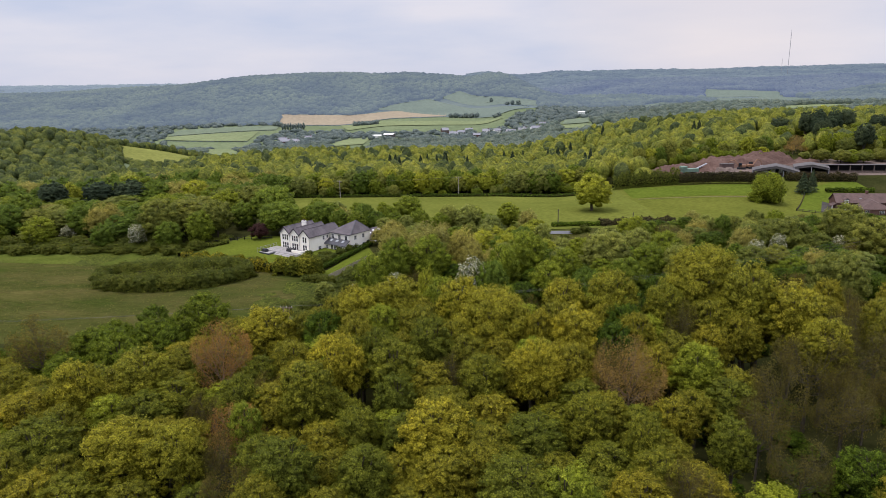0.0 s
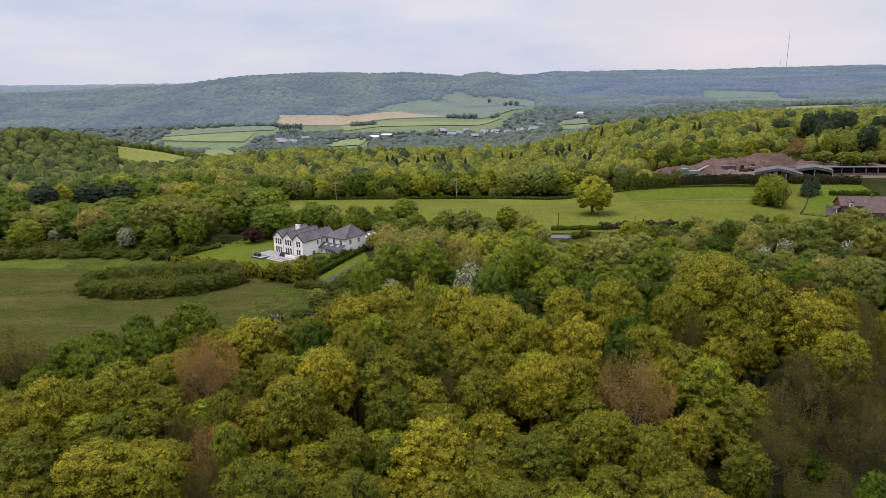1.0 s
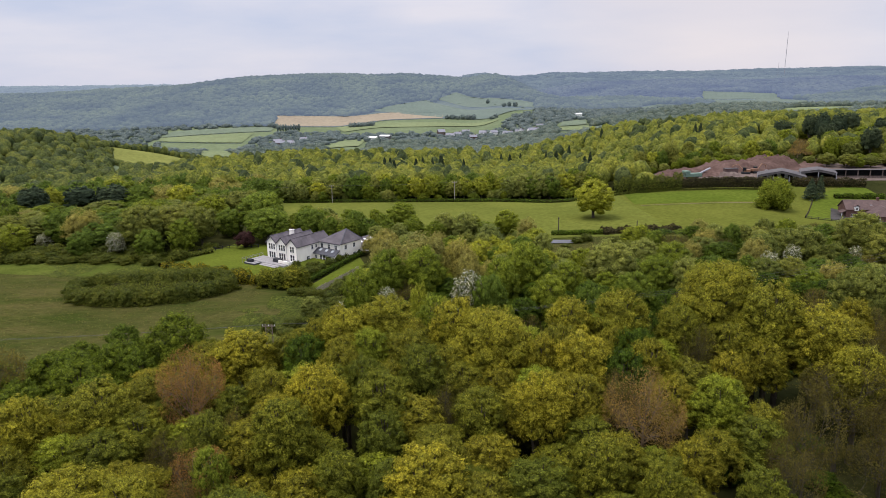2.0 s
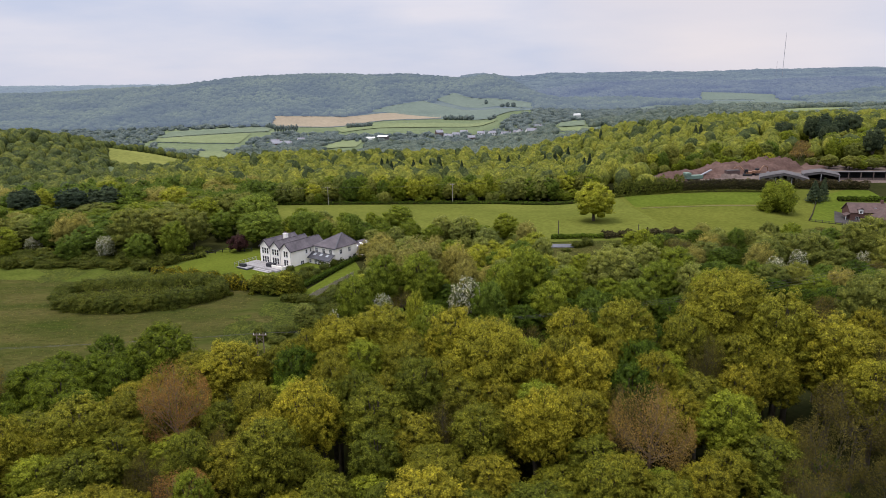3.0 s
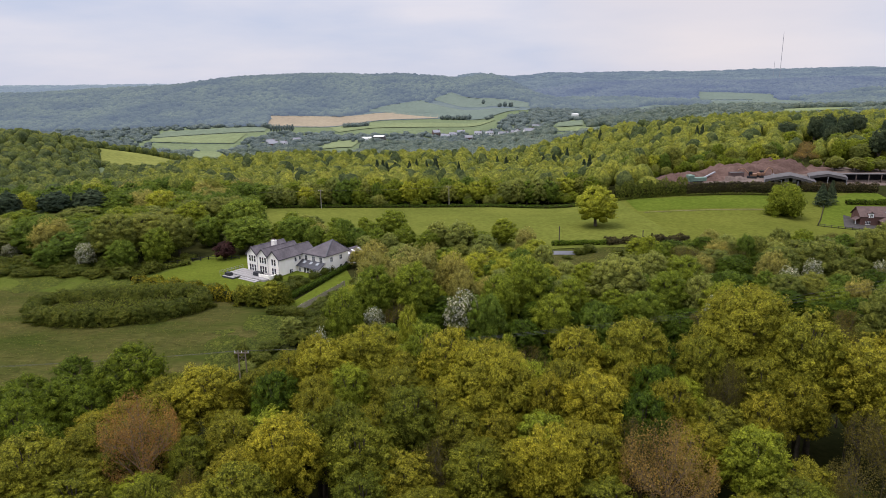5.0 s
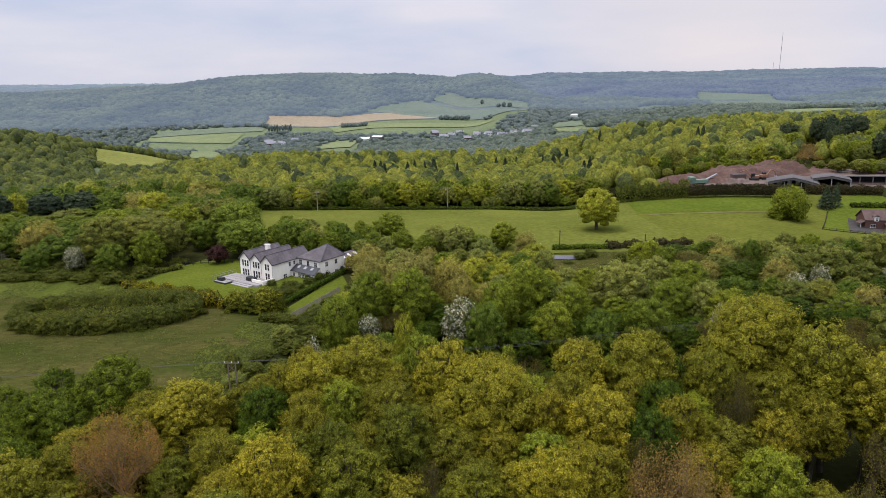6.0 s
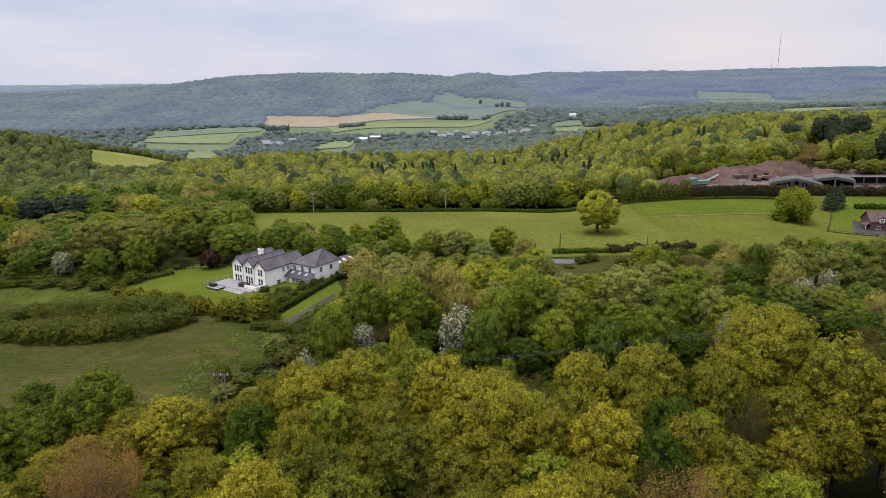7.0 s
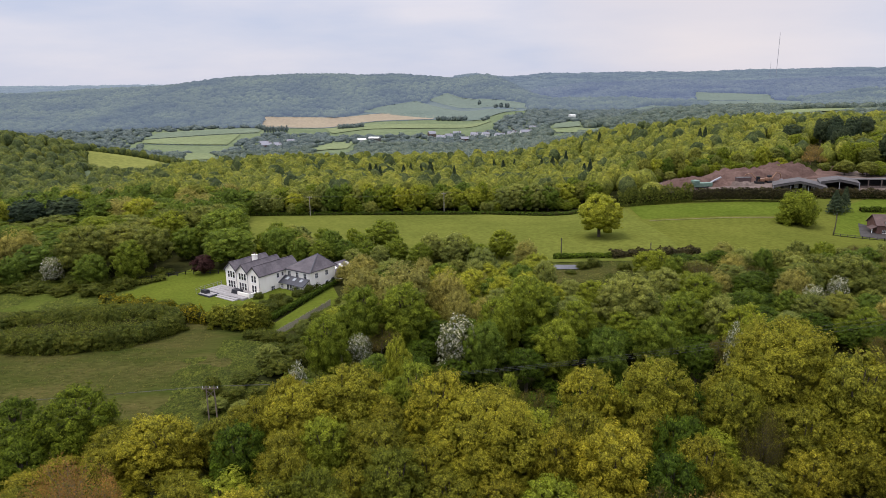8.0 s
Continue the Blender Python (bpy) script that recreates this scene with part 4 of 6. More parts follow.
def brick_house():
    """Brown brick house with a half-hipped front wing."""
    root = empty("brick_house", at(150.5, 248, 0.0, -8))
    tagged(root, "red-brown brick house with brown tiled roofs", "house")
    e, r = 3.6, 6.4
    bm = box(bmesh.new(), -7.5, 14, 0, 7, -1.5, e)
    part("wall", bm, BRICK, root)
    bm = bmesh.new()
    roof_slab(bm, (-7.9, -0.4, e - 0.2), (14.4, -0.4, e - 0.2), (14.4, 3.5, r), (-7.9, 3.5, r), 0.16)
    roof_slab(bm, (-7.9, 7.4, e - 0.2), (14.4, 7.4, e - 0.2), (14.4, 3.5, r), (-7.9, 3.5, r), 0.16)
    part("roof", bm, TILE_RED, root, "brown tiled roof")
    bm = bmesh.new()
    solid(bm, [(-7.5, 0, e), (-7.5, 7, e), (-7.5, 3.5, r)], [(0, 2, 1)])
    part("gable", bm, BRICK, root)
    # front wing with a hipped roof
    part("wing_wall", box(bmesh.new(), -1.5, 8.5, -6.5, 0, -1.5, 2.4), BRICK, root)
    bm = bmesh.new()
    q = [(-1.9, -6.9, 2.3), (8.9, -6.9, 2.3), (8.9, 0.5, 2.3), (-1.9, 0.5, 2.3), (3.0, -3.2, 5.2), (4.0, 1.5, 5.2)]
    solid(bm, q, [(0, 1, 4), (1, 2, 5, 4), (3, 0, 4, 5), (2, 3, 5)])
    part("wing_roof", bm, TILE_RED, root)
    # dormer, porch, windows, chimney
    bm = box(bmesh.new(), -5.0, -3.6, -0.5, 1.6, e - 0.4, e + 1.0)
    d = part("dormer", bm, WHITE, root, "small white dormer window")
    bm = bmesh.new()
    roof_slab(bm, (-5.2, -0.7, e + 1.0), (-5.2, 2.2, e + 1.0), (-4.3, 2.2, e + 1.6), (-4.3, -0.7, e + 1.6), 0.1)
    roof_slab(bm, (-3.4, -0.7, e + 1.0), (-3.4, 2.2, e + 1.0), (-4.3, 2.2, e + 1.6), (-4.3, -0.7, e + 1.6), 0.1)
    part("dormer_roof", bm, TILE_RED, d)
    window(root, (-4.3, -0.52, e - 0.3), (1, 0, 0), (0, -1, 0), 0.9, 1.0, 2)
    window(root, (-5.0, -0.02, 0.9), (1, 0, 0), (0, -1, 0), 1.6, 1.1, 3)
    window(root, (0.6, -6.52, 0.7), (1, 0, 0), (0, -1, 0), 1.2, 1.1, 2)
    window(root, (5.5, -6.52, 0.7), (1, 0, 0), (0, -1, 0), 1.6, 1.1, 3)
    part("porch_post", box(bmesh.new(), -8.9, -8.7, 0.2, 0.4, -1.5, 2.4), WHITE, root)
    bm = bmesh.new()
    roof_slab(bm, (-9.3, -0.3, 2.3), (-9.3, 3.0, 2.3), (-7.5, 3.0, 3.1), (-7.5, -0.3, 3.1), 0.12)
    part("porch_roof", bm, TILE_RED, root)
    part("chimney", box(bmesh.new(), 3.4, 4.2, 3.0, 3.8, 5.6, 7.5, 0.03), BRICK, root)
    part("roof_light", box(bmesh.new(), 0.6, 1.4, 1.2, 1.9, 4.85, 5.05), PANEL_GLASS, root)
    return root


brick_house()
patch("drive_road", [(134.5, 243.2), (145, 240.5), (152, 250), (143, 259)], DRIVE, 0.52, 12, "grey gravel drive by the brick house", "drive")


def cottage(x, y, turn, w, d, h, wall, roof, label):
    root = empty("cottage", at(x, y, 2.0, turn))
    tagged(root, label, "house", "village houses")
    part("wall", box(bmesh.new(), -w / 2, w / 2, 0, d, -3, h), wall, root)
    bm = bmesh.new()
    k = h + d * 0.42
    roof_slab(bm, (-w / 2 - 0.3, -0.3, h), (w / 2 + 0.3, -0.3, h), (w / 2 + 0.3, d / 2, k), (-w / 2 - 0.3, d / 2, k), 0.2)
    roof_slab(bm, (-w / 2 - 0.3, d + 0.3, h), (w / 2 + 0.3, d + 0.3, h), (w / 2 + 0.3, d / 2, k), (-w / 2 - 0.3, d / 2, k), 0.2)
    part("roof", bm, roof, root)
    for s in (-1, 1):
        bm = bmesh.new()
        solid(bm, [(s * w / 2, 0, h), (s * w / 2, d, h), (s * w / 2, d / 2, k)], [(0, 1, 2)])
        part("gable", bm, wall, root)
    part("chimney", box(bmesh.new(), w * 0.3, w * 0.3 + 1.0, d / 2 - 0.5, d / 2 + 0.5, k - 0.6, k + 1.5), BRICK, root)
    n = max(2, int(w / 4))
    for i in range(n):
        for z in (0.9, 3.6):
            if z + 1.2 < h + 0.2:
                px = -w / 2 + (i + 0.5) * w / n
                part("window", box(bmesh.new(), px - 0.6, px + 0.6, -0.08, 0.02, z, z + 1.3), GLASS, root)
    return root


FAR_SLATE = surface("far_grey_roof", (0.20, 0.20, 0.23), (0.28, 0.28, 0.31), 0.4, 0.7, 0.3)
VILLAGE = [
    (-276, 1125, 15, 16, 9, 5, 1), (-262, 1130, -20, 12, 8, 5, 0), (-290, 1165, 10, 14, 8, 5, 1), (-250, 1190, 30, 12, 8, 5, 0),
    (-11, 1180, 20, 12, 10, 7, 2), (2, 1140, -10, 14, 8, 5, 0), (17, 1165, 25, 12, 8, 5, 0), (30, 1200, 0, 13, 8, 5, 0),
    (57, 1165, -15, 12, 8, 5, 0), (92, 1062, 10, 15, 8, 5, 0), (106, 1030, -12, 14, 8, 5, 0), (112, 1034, 80, 12, 8, 5, 0),
    (124, 1000, 15, 16, 8, 5, 0), (138, 1050, -10, 10, 7, 5, 0), (76, 1128, 30, 12, 8, 5, 0), (40, 1108, 5, 12, 8, 5, 1),
]
for x, y, a, w, d, h, kind in VILLAGE:
    cottage(x, y, a, w, d, h, (WHITE, BRICK, GRAVEL)[kind], FAR_SLATE, ("white-walled village house with a grey roof", "brown brick village house with a grey roof", "grey stone church hall with a slate roof")[kind])


def far_shed(x, y, turn, w, d, h, mat, label):
    root = empty("farm_shed", at(x, y, 2.2, turn))
    tagged(root, label, "shed")
    part("wall", box(bmesh.new(), -w / 2, w / 2, 0, d, -3, h), mat, root)
    bm = bmesh.new()
    roof_slab(bm, (-w / 2 - 0.5, -0.5, h), (w / 2 + 0.5, -0.5, h), (w / 2 + 0.5, d / 2, h + d * 0.16), (-w / 2 - 0.5, d / 2, h + d * 0.16), 0.3)
    roof_slab(bm, (-w / 2 - 0.5, d + 0.5, h), (w / 2 + 0.5, d + 0.5, h), (w / 2 + 0.5, d / 2, h + d * 0.16), (-w / 2 - 0.5, d / 2, h + d * 0.16), 0.3)
    part("roof", bm, WHITE, root, "white sheet roof")
    return root


far_shed(-120, 1085, 10, 15, 12, 4.5, WHITE, "white farm shed in the valley")
far_shed(-103, 1100, -15, 16, 12, 6, SHEET, "grey and white farm shed in the valley")
far_shed(551, 1712, 10, 40, 14, 5, WHITE, "long pale farm shed on the far slope")
far_shed(220, 1168, 10, 10, 8, 6, WHITE, "small white building among trees")
heap("spoil_mound", -84, 1040, 34, 26, 5.0, SOIL, "distant brown heap beside the white sheds", 6.0)


# ---- poles, wires, mast, fences ----
FENCE_WOOD = surface("dark_timber", (0.05, 0.042, 0.035), (0.10, 0.085, 0.07), 1.2, 0.9, 0.15)
def pole(x, y, h, cross, label, wood=None, lean=0.0):
    root = empty("utility_pole", at(x, y))
    tagged(root, label, "utility pole", "poles along the line")
    v, f = tubes([[((0, 0, -0.8), 0.17), ((lean, 0, h), 0.11)]], 8)
    o = new("pole", mesh_from("pole", v, f, wood or TIMBER, True))
    o.parent = root
    part("cross_arm", box(bmesh.new(), -cross / 2, cross / 2, -0.07, 0.07, h - 0.55, h - 0.4), wood or TIMBER, root)
    for s in (-0.45, 0.0, 0.45) if cross > 1 else ():
        v, f = tubes([[((s * cross, 0, h - 0.4), 0.05), ((s * cross, 0, h - 0.12), 0.03)]], 6)
        o = new("insulator", mesh_from("insulator", v, f, WHITE))
        o.parent = root
    return root


FIELD_POLES = [(-51.0, 302, 8.3), (2.7, 301, 9.2), (-102, 306, 7.5)]
for x, y, h in FIELD_POLES:
    pole(x, y, h, 1.8, "tall brown timber utility pole by the hedge")
pole(56, 205.5, 4.4, 0.4, "short timber pole among hedge shrubs", FENCE_WOOD)
pole(33.5, 210, 5.0, 0.5, "short timber pole beside the lane", FENCE_WOOD)


def twin_pole():
    x, y = -34.9, 132.15
    root = empty("twin_utility_pole", at(x, y))
    tagged(root, "weathered twin-legged timber power pole above trees", "utility pole")
    top = 4.2 - float(ground(x, y))
    for s in (-0.65, 0.65):
        v, f = tubes([[((s, 0, -0.8), 0.14), ((s * 0.95, 0, top), 0.10)]], 8)
        o = new("leg", mesh_from("leg", v, f, POLE_WOOD, True))
        o.parent = root
    part("cross_arm", box(bmesh.new(), -1.3, 1.3, -0.09, 0.09, top - 0.55, top - 0.36), POLE_WOOD, root)
    v, f = tubes([[((-0.65, 0, top - 0.7), 0.05), ((0.65, 0, top - 2.0), 0.05)], [((0.65, 0, top - 0.7), 0.05), ((-0.65, 0, top - 2.0), 0.05)]], 5)
    o = new("brace", mesh_from("brace", v, f, POLE_WOOD))
    o.parent = root
    for s in (-1.15, 0.0, 1.15):
        v, f = tubes([[((s, 0, top - 0.36), 0.07), ((s, 0, top - 0.02), 0.04)]], 6)
        o = new("insulator", mesh_from("insulator", v, f, WHITE))
        o.parent = root
    return root


twin_pole()


def wire(a, b, sag, radius=0.012):
    a, b = np.array(a, float), np.array(b, float)
    path = [(a + (b - a) * t - np.array([0, 0, sag * 4 * t * (1 - t)]), radius) for t in np.linspace(0, 1, 15)]
    v, f = tubes([path], 4)
    return tagged(new("overhead_wire", mesh_from("overhead_wire", v, f, WIRE)), "thin grey overhead power wire", "wire", "overhead wires")


for k in (-1.15, 0.0, 1.15):
    wire((-34.9 + k, 132.15, 4.15), (80, 128 + k, 17.5 + 0.2 * k), 2.6)
    wire((-34.9 + k, 132.15, 4.15), (-150 + k, 120 + k, 6.0), 1.4)
for (xa, ya, ha), (xb, yb, hb) in ((FIELD_POLES[2], FIELD_POLES[0]), (FIELD_POLES[0], FIELD_POLES[1])):
    for k in (-0.8, 0.8):
        wire((xa + k, ya, float(ground(xa, ya)) + ha - 0.1), (xb + k, yb, float(ground(xb, yb)) + hb - 0.1), 0.7)
wire((3.5, 301, float(ground(2.7, 301)) + 9.1), (72, 300, 9.5), 0.8)


def mast(x, y, h, r, label):
    root = empty("radio_mast", Matrix.Translation((x, y, float(ground(x, y)))))
    tagged(root, label, "radio mast")
    v, f = tubes([[((0, 0, 0), r), ((0, 0, h * 0.9), r * 0.9), ((0, 0, h), r * 0.35)]], 6)
    o = new("shaft", mesh_from("shaft", v, f, STEEL))
    o.parent = root
    return root


mast(1433, 3000, 226 - float(ground(1433, 3000)), 0.9, "very tall slender grey radio mast on the ridge")
mast(1406, 3000, 108 - float(ground(1406, 3000)), 0.6, "shorter slender radio mast on the ridge")


def board_fence(a, b, h, label):
    """Upright weathered boards between posts, nailed to two rails."""
    a, b = Vector(a), Vector(b)
    L = (b - a).length
    turn = math.degrees(math.atan2(b.y - a.y, b.x - a.x))
    root = empty("garden_fence", Matrix.Translation((a.x, a.y, 0)) @ Matrix.Rotation(radians(turn), 4, "Z"))
    tagged(root, label, "fence")
    gz = lambda s: float(ground(a.x + (b.x - a.x) * s / L, a.y + (b.y - a.y) * s / L))
    bm = box(bmesh.new(), -0.07, 0.07, -0.012, 0.012, 0, h)
    me = bpy.data.meshes.new("board")
    bm.to_mesh(me)
    bm.free()
    me.materials.append(GREY_BOARD)
    r = random.Random(3)
    n = int(L / 0.23)
    for i in range(n):
        s = (i + 0.5) * L / n
        o = new("board", me)
        o.parent, o.location, o.scale = root, (s, r.uniform(-0.012, 0.012), gz(s) + r.uniform(0.02, 0.10)), (1.2, 1, r.uniform(0.88, 1.1))
        o.rotation_euler = (0, r.uniform(-0.02, 0.02), 0)
    for i in range(int(L / 2.4) + 1):
        s = min(L, i * 2.4)
        part("post", box(bmesh.new(), s - 0.07, s + 0.07, 0.03, 0.16, gz(s) - 0.6, gz(s) + h + 0.12), GREY_BOARD, root)
        if i * 2.4 < L - 1:
            e = min(L, s + 2.4)
            for z in (0.4, h - 0.35):
                bm = bmesh.new()
                roof_slab(bm, (s, 0.015, gz(s) + z), (e, 0.015, gz(e) + z), (e, 0.06, gz(e) + z), (s, 0.06, gz(s) + z), 0.09)
                part("rail", bm, GREY_BOARD, root)
    return root


board_fence((-31.5, 160.3, 0), (-23.4, 178.6, 0), 1.4, "weathered grey close-boarded timber garden fence")


def post_rail(points, h, mat, label, gap=2.0):
    root = empty("rail_fence", Matrix.Identity(4))
    tagged(root, label, "fence")
    for (ax, ay), (bx, by) in zip(points, points[1:]):
        L = math.hypot(bx - ax, by - ay)
        n = max(1, int(L / gap))
        P = [(ax + (bx - ax) * i / n, ay + (by - ay) * i / n) for i in range(n + 1)]
        for x, y in P:
            z = float(ground(x, y))
            part("post", box(bmesh.new(), x - 0.08, x + 0.08, y - 0.08, y + 0.08, z - 0.4, z + h), mat, root)
        for z in (h * 0.45, h * 0.85):
            v, f = tubes([[((x, y, float(ground(x, y)) + z), 0.055) for x, y in P]], 4)
            o = new("rail", mesh_from("rail", v, f, mat))
            o.parent = root
    return root


post_rail([(124.7, 241.7), (140, 240), (164, 240)], 1.2, FENCE_WOOD, "dark timber post and rail paddock fence")
post_rail([(124.7, 241.7), (133, 255), (140.5, 267.5)], 1.2, FENCE_WOOD, "dark timber fence along the garden edge")
post_rail([(-57, 205.5), (-66, 206.5), (-78, 203)], 1.3, BLACK, "dark timber fence along the lawn edge")


# ---- trees ----
def twigs(rng, start, direction, length, radius, depth, out, spread=0.6, lift=0.12):
    """Branching limbs as tapered paths."""
    p, d = np.array(start, float), np.array(direction, float)
    d = d / np.linalg.norm(d)
    path, n = [(p.copy(), radius)], 3
    for i in range(n):
        d = d + rng.normal(size=3) * 0.13 + np.array([0, 0, lift * 0.4])
        d /= np.linalg.norm(d)
        p = p + d * length / n
        path.append((p.copy(), radius * (1 - 0.6 * (i + 1) / n)))
        if depth > 0:
            for _ in range(2 if i < n - 1 else 3):
                side = d + rng.normal(size=3) * spread + np.array([0, 0, lift])
                twigs(rng, p, side, length * rng.uniform(0.5, 0.72), radius * 0.45, depth - 1, out, spread, lift)
    out.append(path)


def trunk_mesh(rng, H, lobes, low, radius):
    """Tapered trunk with limbs that reach into the lobes of the crown."""
    lean = rng.normal(size=2) * 0.03 * H
    top = H * 0.72
    spine = [((lean[0] * t, lean[1] * t, -0.6 + (top + 0.6) * t), radius * (1.25 - t) + 0.03) for t in (0, 0.12, 0.35, 0.65, 1.0)]
    paths = [spine]
    for c, r in lobes[1:]:
        z0 = min(top * 0.9, max(low * 0.7, c[2] * 0.55))
        k = (z0 + 0.6) / (top + 0.6)
        a = np.array([lean[0] * k, lean[1] * k, z0])
        b = np.array(c) + np.array([0, 0, r[2] * 0.3])
        mid = (a + b) / 2 + np.array([0, 0, 0.12 * np.linalg.norm(b - a)])
        paths.append([(a, radius * 0.45), (mid, radius * 0.26), (b, 0.03)])
    return tubes(paths[:7], 5)


TREE_KINDS = {}


def reach(v):
    """The true height and radius of a crown."""
    return float(np.percentile(v[:, 2], 99.8)), float(np.percentile(np.hypot(v[:, 0], v[:, 1]), 95))


def tree_variant(kind, leaf, seed, H, R, low, count, size, lobes_n, per=14, spread=0.3, up=0.8, solid_core=True, clumps=False):
    """Meshes of one full-leaved tree: trunk and crown. The leaves turn their faces to the sky over the whole dome of the crown."""
    rng = np.random.default_rng(seed)
    middle, radii = np.array([0, 0, low + (H - low) * 0.42]), np.array([R, R, (H - low) * 0.58])
    lobes = lobes_clumped(rng, R, H * 0.96, low, lobes_n) if clumps else lobes_round(rng, R, H * 0.94, low, lobes_n)
    near = size < 0.12
    P, D = crown_points(rng, lobes, count, shell=0.70 if near else 0.82, bury=0.76 if near else 0.82)
    v, f, face = tufted(rng, P, D, per, spread, size, 0.45, up)
    inside = cores(lobes, rng, (0.66 if near else 0.80) if solid_core else 0.62, SMALL_BALL)
    face = np.concatenate([np.repeat(face, 3, axis=0), np.tile(SMALL_BALL[0], (len(lobes), 1))])
    v, f = joined((v, f), inside)
    face = unit(0.5 * face + 0.5 * unit((v - middle) / radii))
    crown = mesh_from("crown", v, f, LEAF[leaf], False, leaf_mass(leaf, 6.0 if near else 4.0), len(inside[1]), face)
    tv, tf = trunk_mesh(rng, H, lobes, low, 0.022 * H + 0.04)
    trunk = mesh_from("trunk", tv, tf, BARK, True)
    TREE_KINDS.setdefault(kind, []).append((*reach(v), trunk, crown))


def domed(v, R, H):
    """Bends far-reaching twigs back towards a rounded crown."""
    p = np.stack([v[:, 0] / R, v[:, 1] / R, (v[:, 2] - 0.66 * H) / (0.36 * H)], -1)
    m = np.linalg.norm(p, axis=1) + 1e-9
    k = np.where((m > 0.6) & (v[:, 2] > 0.38 * H), (0.6 + 0.42 * (1 - np.exp(-(m - 0.6) / 0.42))) / m, 1.0)[:, None]
    q = p * k
    return np.stack([q[:, 0] * R, q[:, 1] * R, q[:, 2] * 0.36 * H + 0.66 * H], -1)


def bare_variant(kind, leaf, seed, H, R, buds, size, bark):
    """A tree hardly in leaf: forking limbs, many fine branches over a broad dome and a thin veil of buds."""
    rng = np.random.default_rng(seed)
    out = []
    twigs(rng, (0, 0, H * 0.40), (0, 0, 1), H * 0.34, 0.006 * H, 2, out, 0.55, 0.2)
    for i in range(11):
        a = i * 2.4 + rng.uniform(-0.3, 0.3)
        rise = (0.15, 0.5, 0.95)[i % 3] + rng.uniform(0, 0.2)
        twigs(rng, (0, 0, H * rng.uniform(0.34, 0.52)), (math.cos(a), math.sin(a), rise), R * rng.uniform(0.68, 0.92), 0.005 * H, 2, out, 0.6, 0.15)
    out.append([((0, 0, -0.6), 0.026 * H), ((0, 0, H * 0.15), 0.02 * H), ((0.1, 0, H * 0.5), 0.012 * H)])
    v, f = tubes(out, 3)
    trunk = mesh_from("trunk", domed(v, R, H), f, bark, True)
    tips = np.array([p[-1][0] for p in out] + [p[-2][0] for p in out])
    pick = rng.integers(0, len(tips), buds)
    P = domed(tips[pick] + rng.normal(size=(buds, 3)) * R * 0.10, R, H)
    cv, cf = cards(P, rng.normal(size=(buds, 3)) + np.array([0, 0, 0.6]), size, rng, 0.4)
    TREE_KINDS.setdefault(kind, []).append((*reach(cv), trunk, mesh_from("crown", cv, cf, LEAF[leaf])))


def conifer_variant(kind, seed, H, R, count, size):
    """Dark conifer: tiers of drooping sprays on a straight trunk."""
    rng = np.random.default_rng(seed)
    t = rng.uniform(0, 1, count) ** 0.75
    a = rng.uniform(0, 2 * np.pi, count)
    tier = 0.78 + 0.22 * np.sin(t * 44 + 2 * np.sin(a * 3))
    r = R * (1 - t) ** 0.85 * tier * rng.uniform(0.55, 1.05, count) + 0.1
    P = np.stack([r * np.cos(a), r * np.sin(a), H * (0.08 + 0.92 * t) - 0.22 * r], -1)
    D = np.stack([np.cos(a), np.sin(a), 0.7 + 0 * a], -1)
    v, f = cards(P, D, size, rng, 0.5)
    tv, tf = tubes([[((0, 0, -0.6), 0.02 * H), ((0, 0, H * 0.5), 0.012 * H), ((0, 0, H * 0.97), 0.02)]], 6)
    TREE_KINDS.setdefault(kind, []).append((H, R, mesh_from("trunk", tv, tf, BARK, True), mesh_from("crown", v, f, LEAF["conifer"])))


for i in range(5):
    tree_variant("oak", "oak", 10 + i, 16, 4.4, 6.0, 1000, 0.090, 64 + i, 15, 0.30, 0.8, True, True)
    tree_variant("mid_oak", "mid_oak", 30 + i, 13, 5.5, 1.0, 520, 0.145, 52 + i, 14, 0.44, 0.8, True, True)
for i in range(3):
    tree_variant("gold_oak", "gold", 250 + i, 16, 4.4, 6.0, 1000, 0.090, 64 + i, 15, 0.30, 0.8, True, True)
for i in range(2):
    tree_variant("big_oak", "gold", 230 + i, 20, 7.4, 1.5, 4400, 0.094, 110 + i, 14, 0.30, 0.8, True, True)
for i in range(4):
    tree_variant("green", "green", 50 + i, 15, 3.9, 5.6, 950, 0.086, 60 + i, 15, 0.28, 0.8, True, True)
    tree_variant("mid_green", "hazel", 60 + i, 11, 4.6, -0.6, 480, 0.133, 46 + i, 14, 0.41, 0.8, True, True)
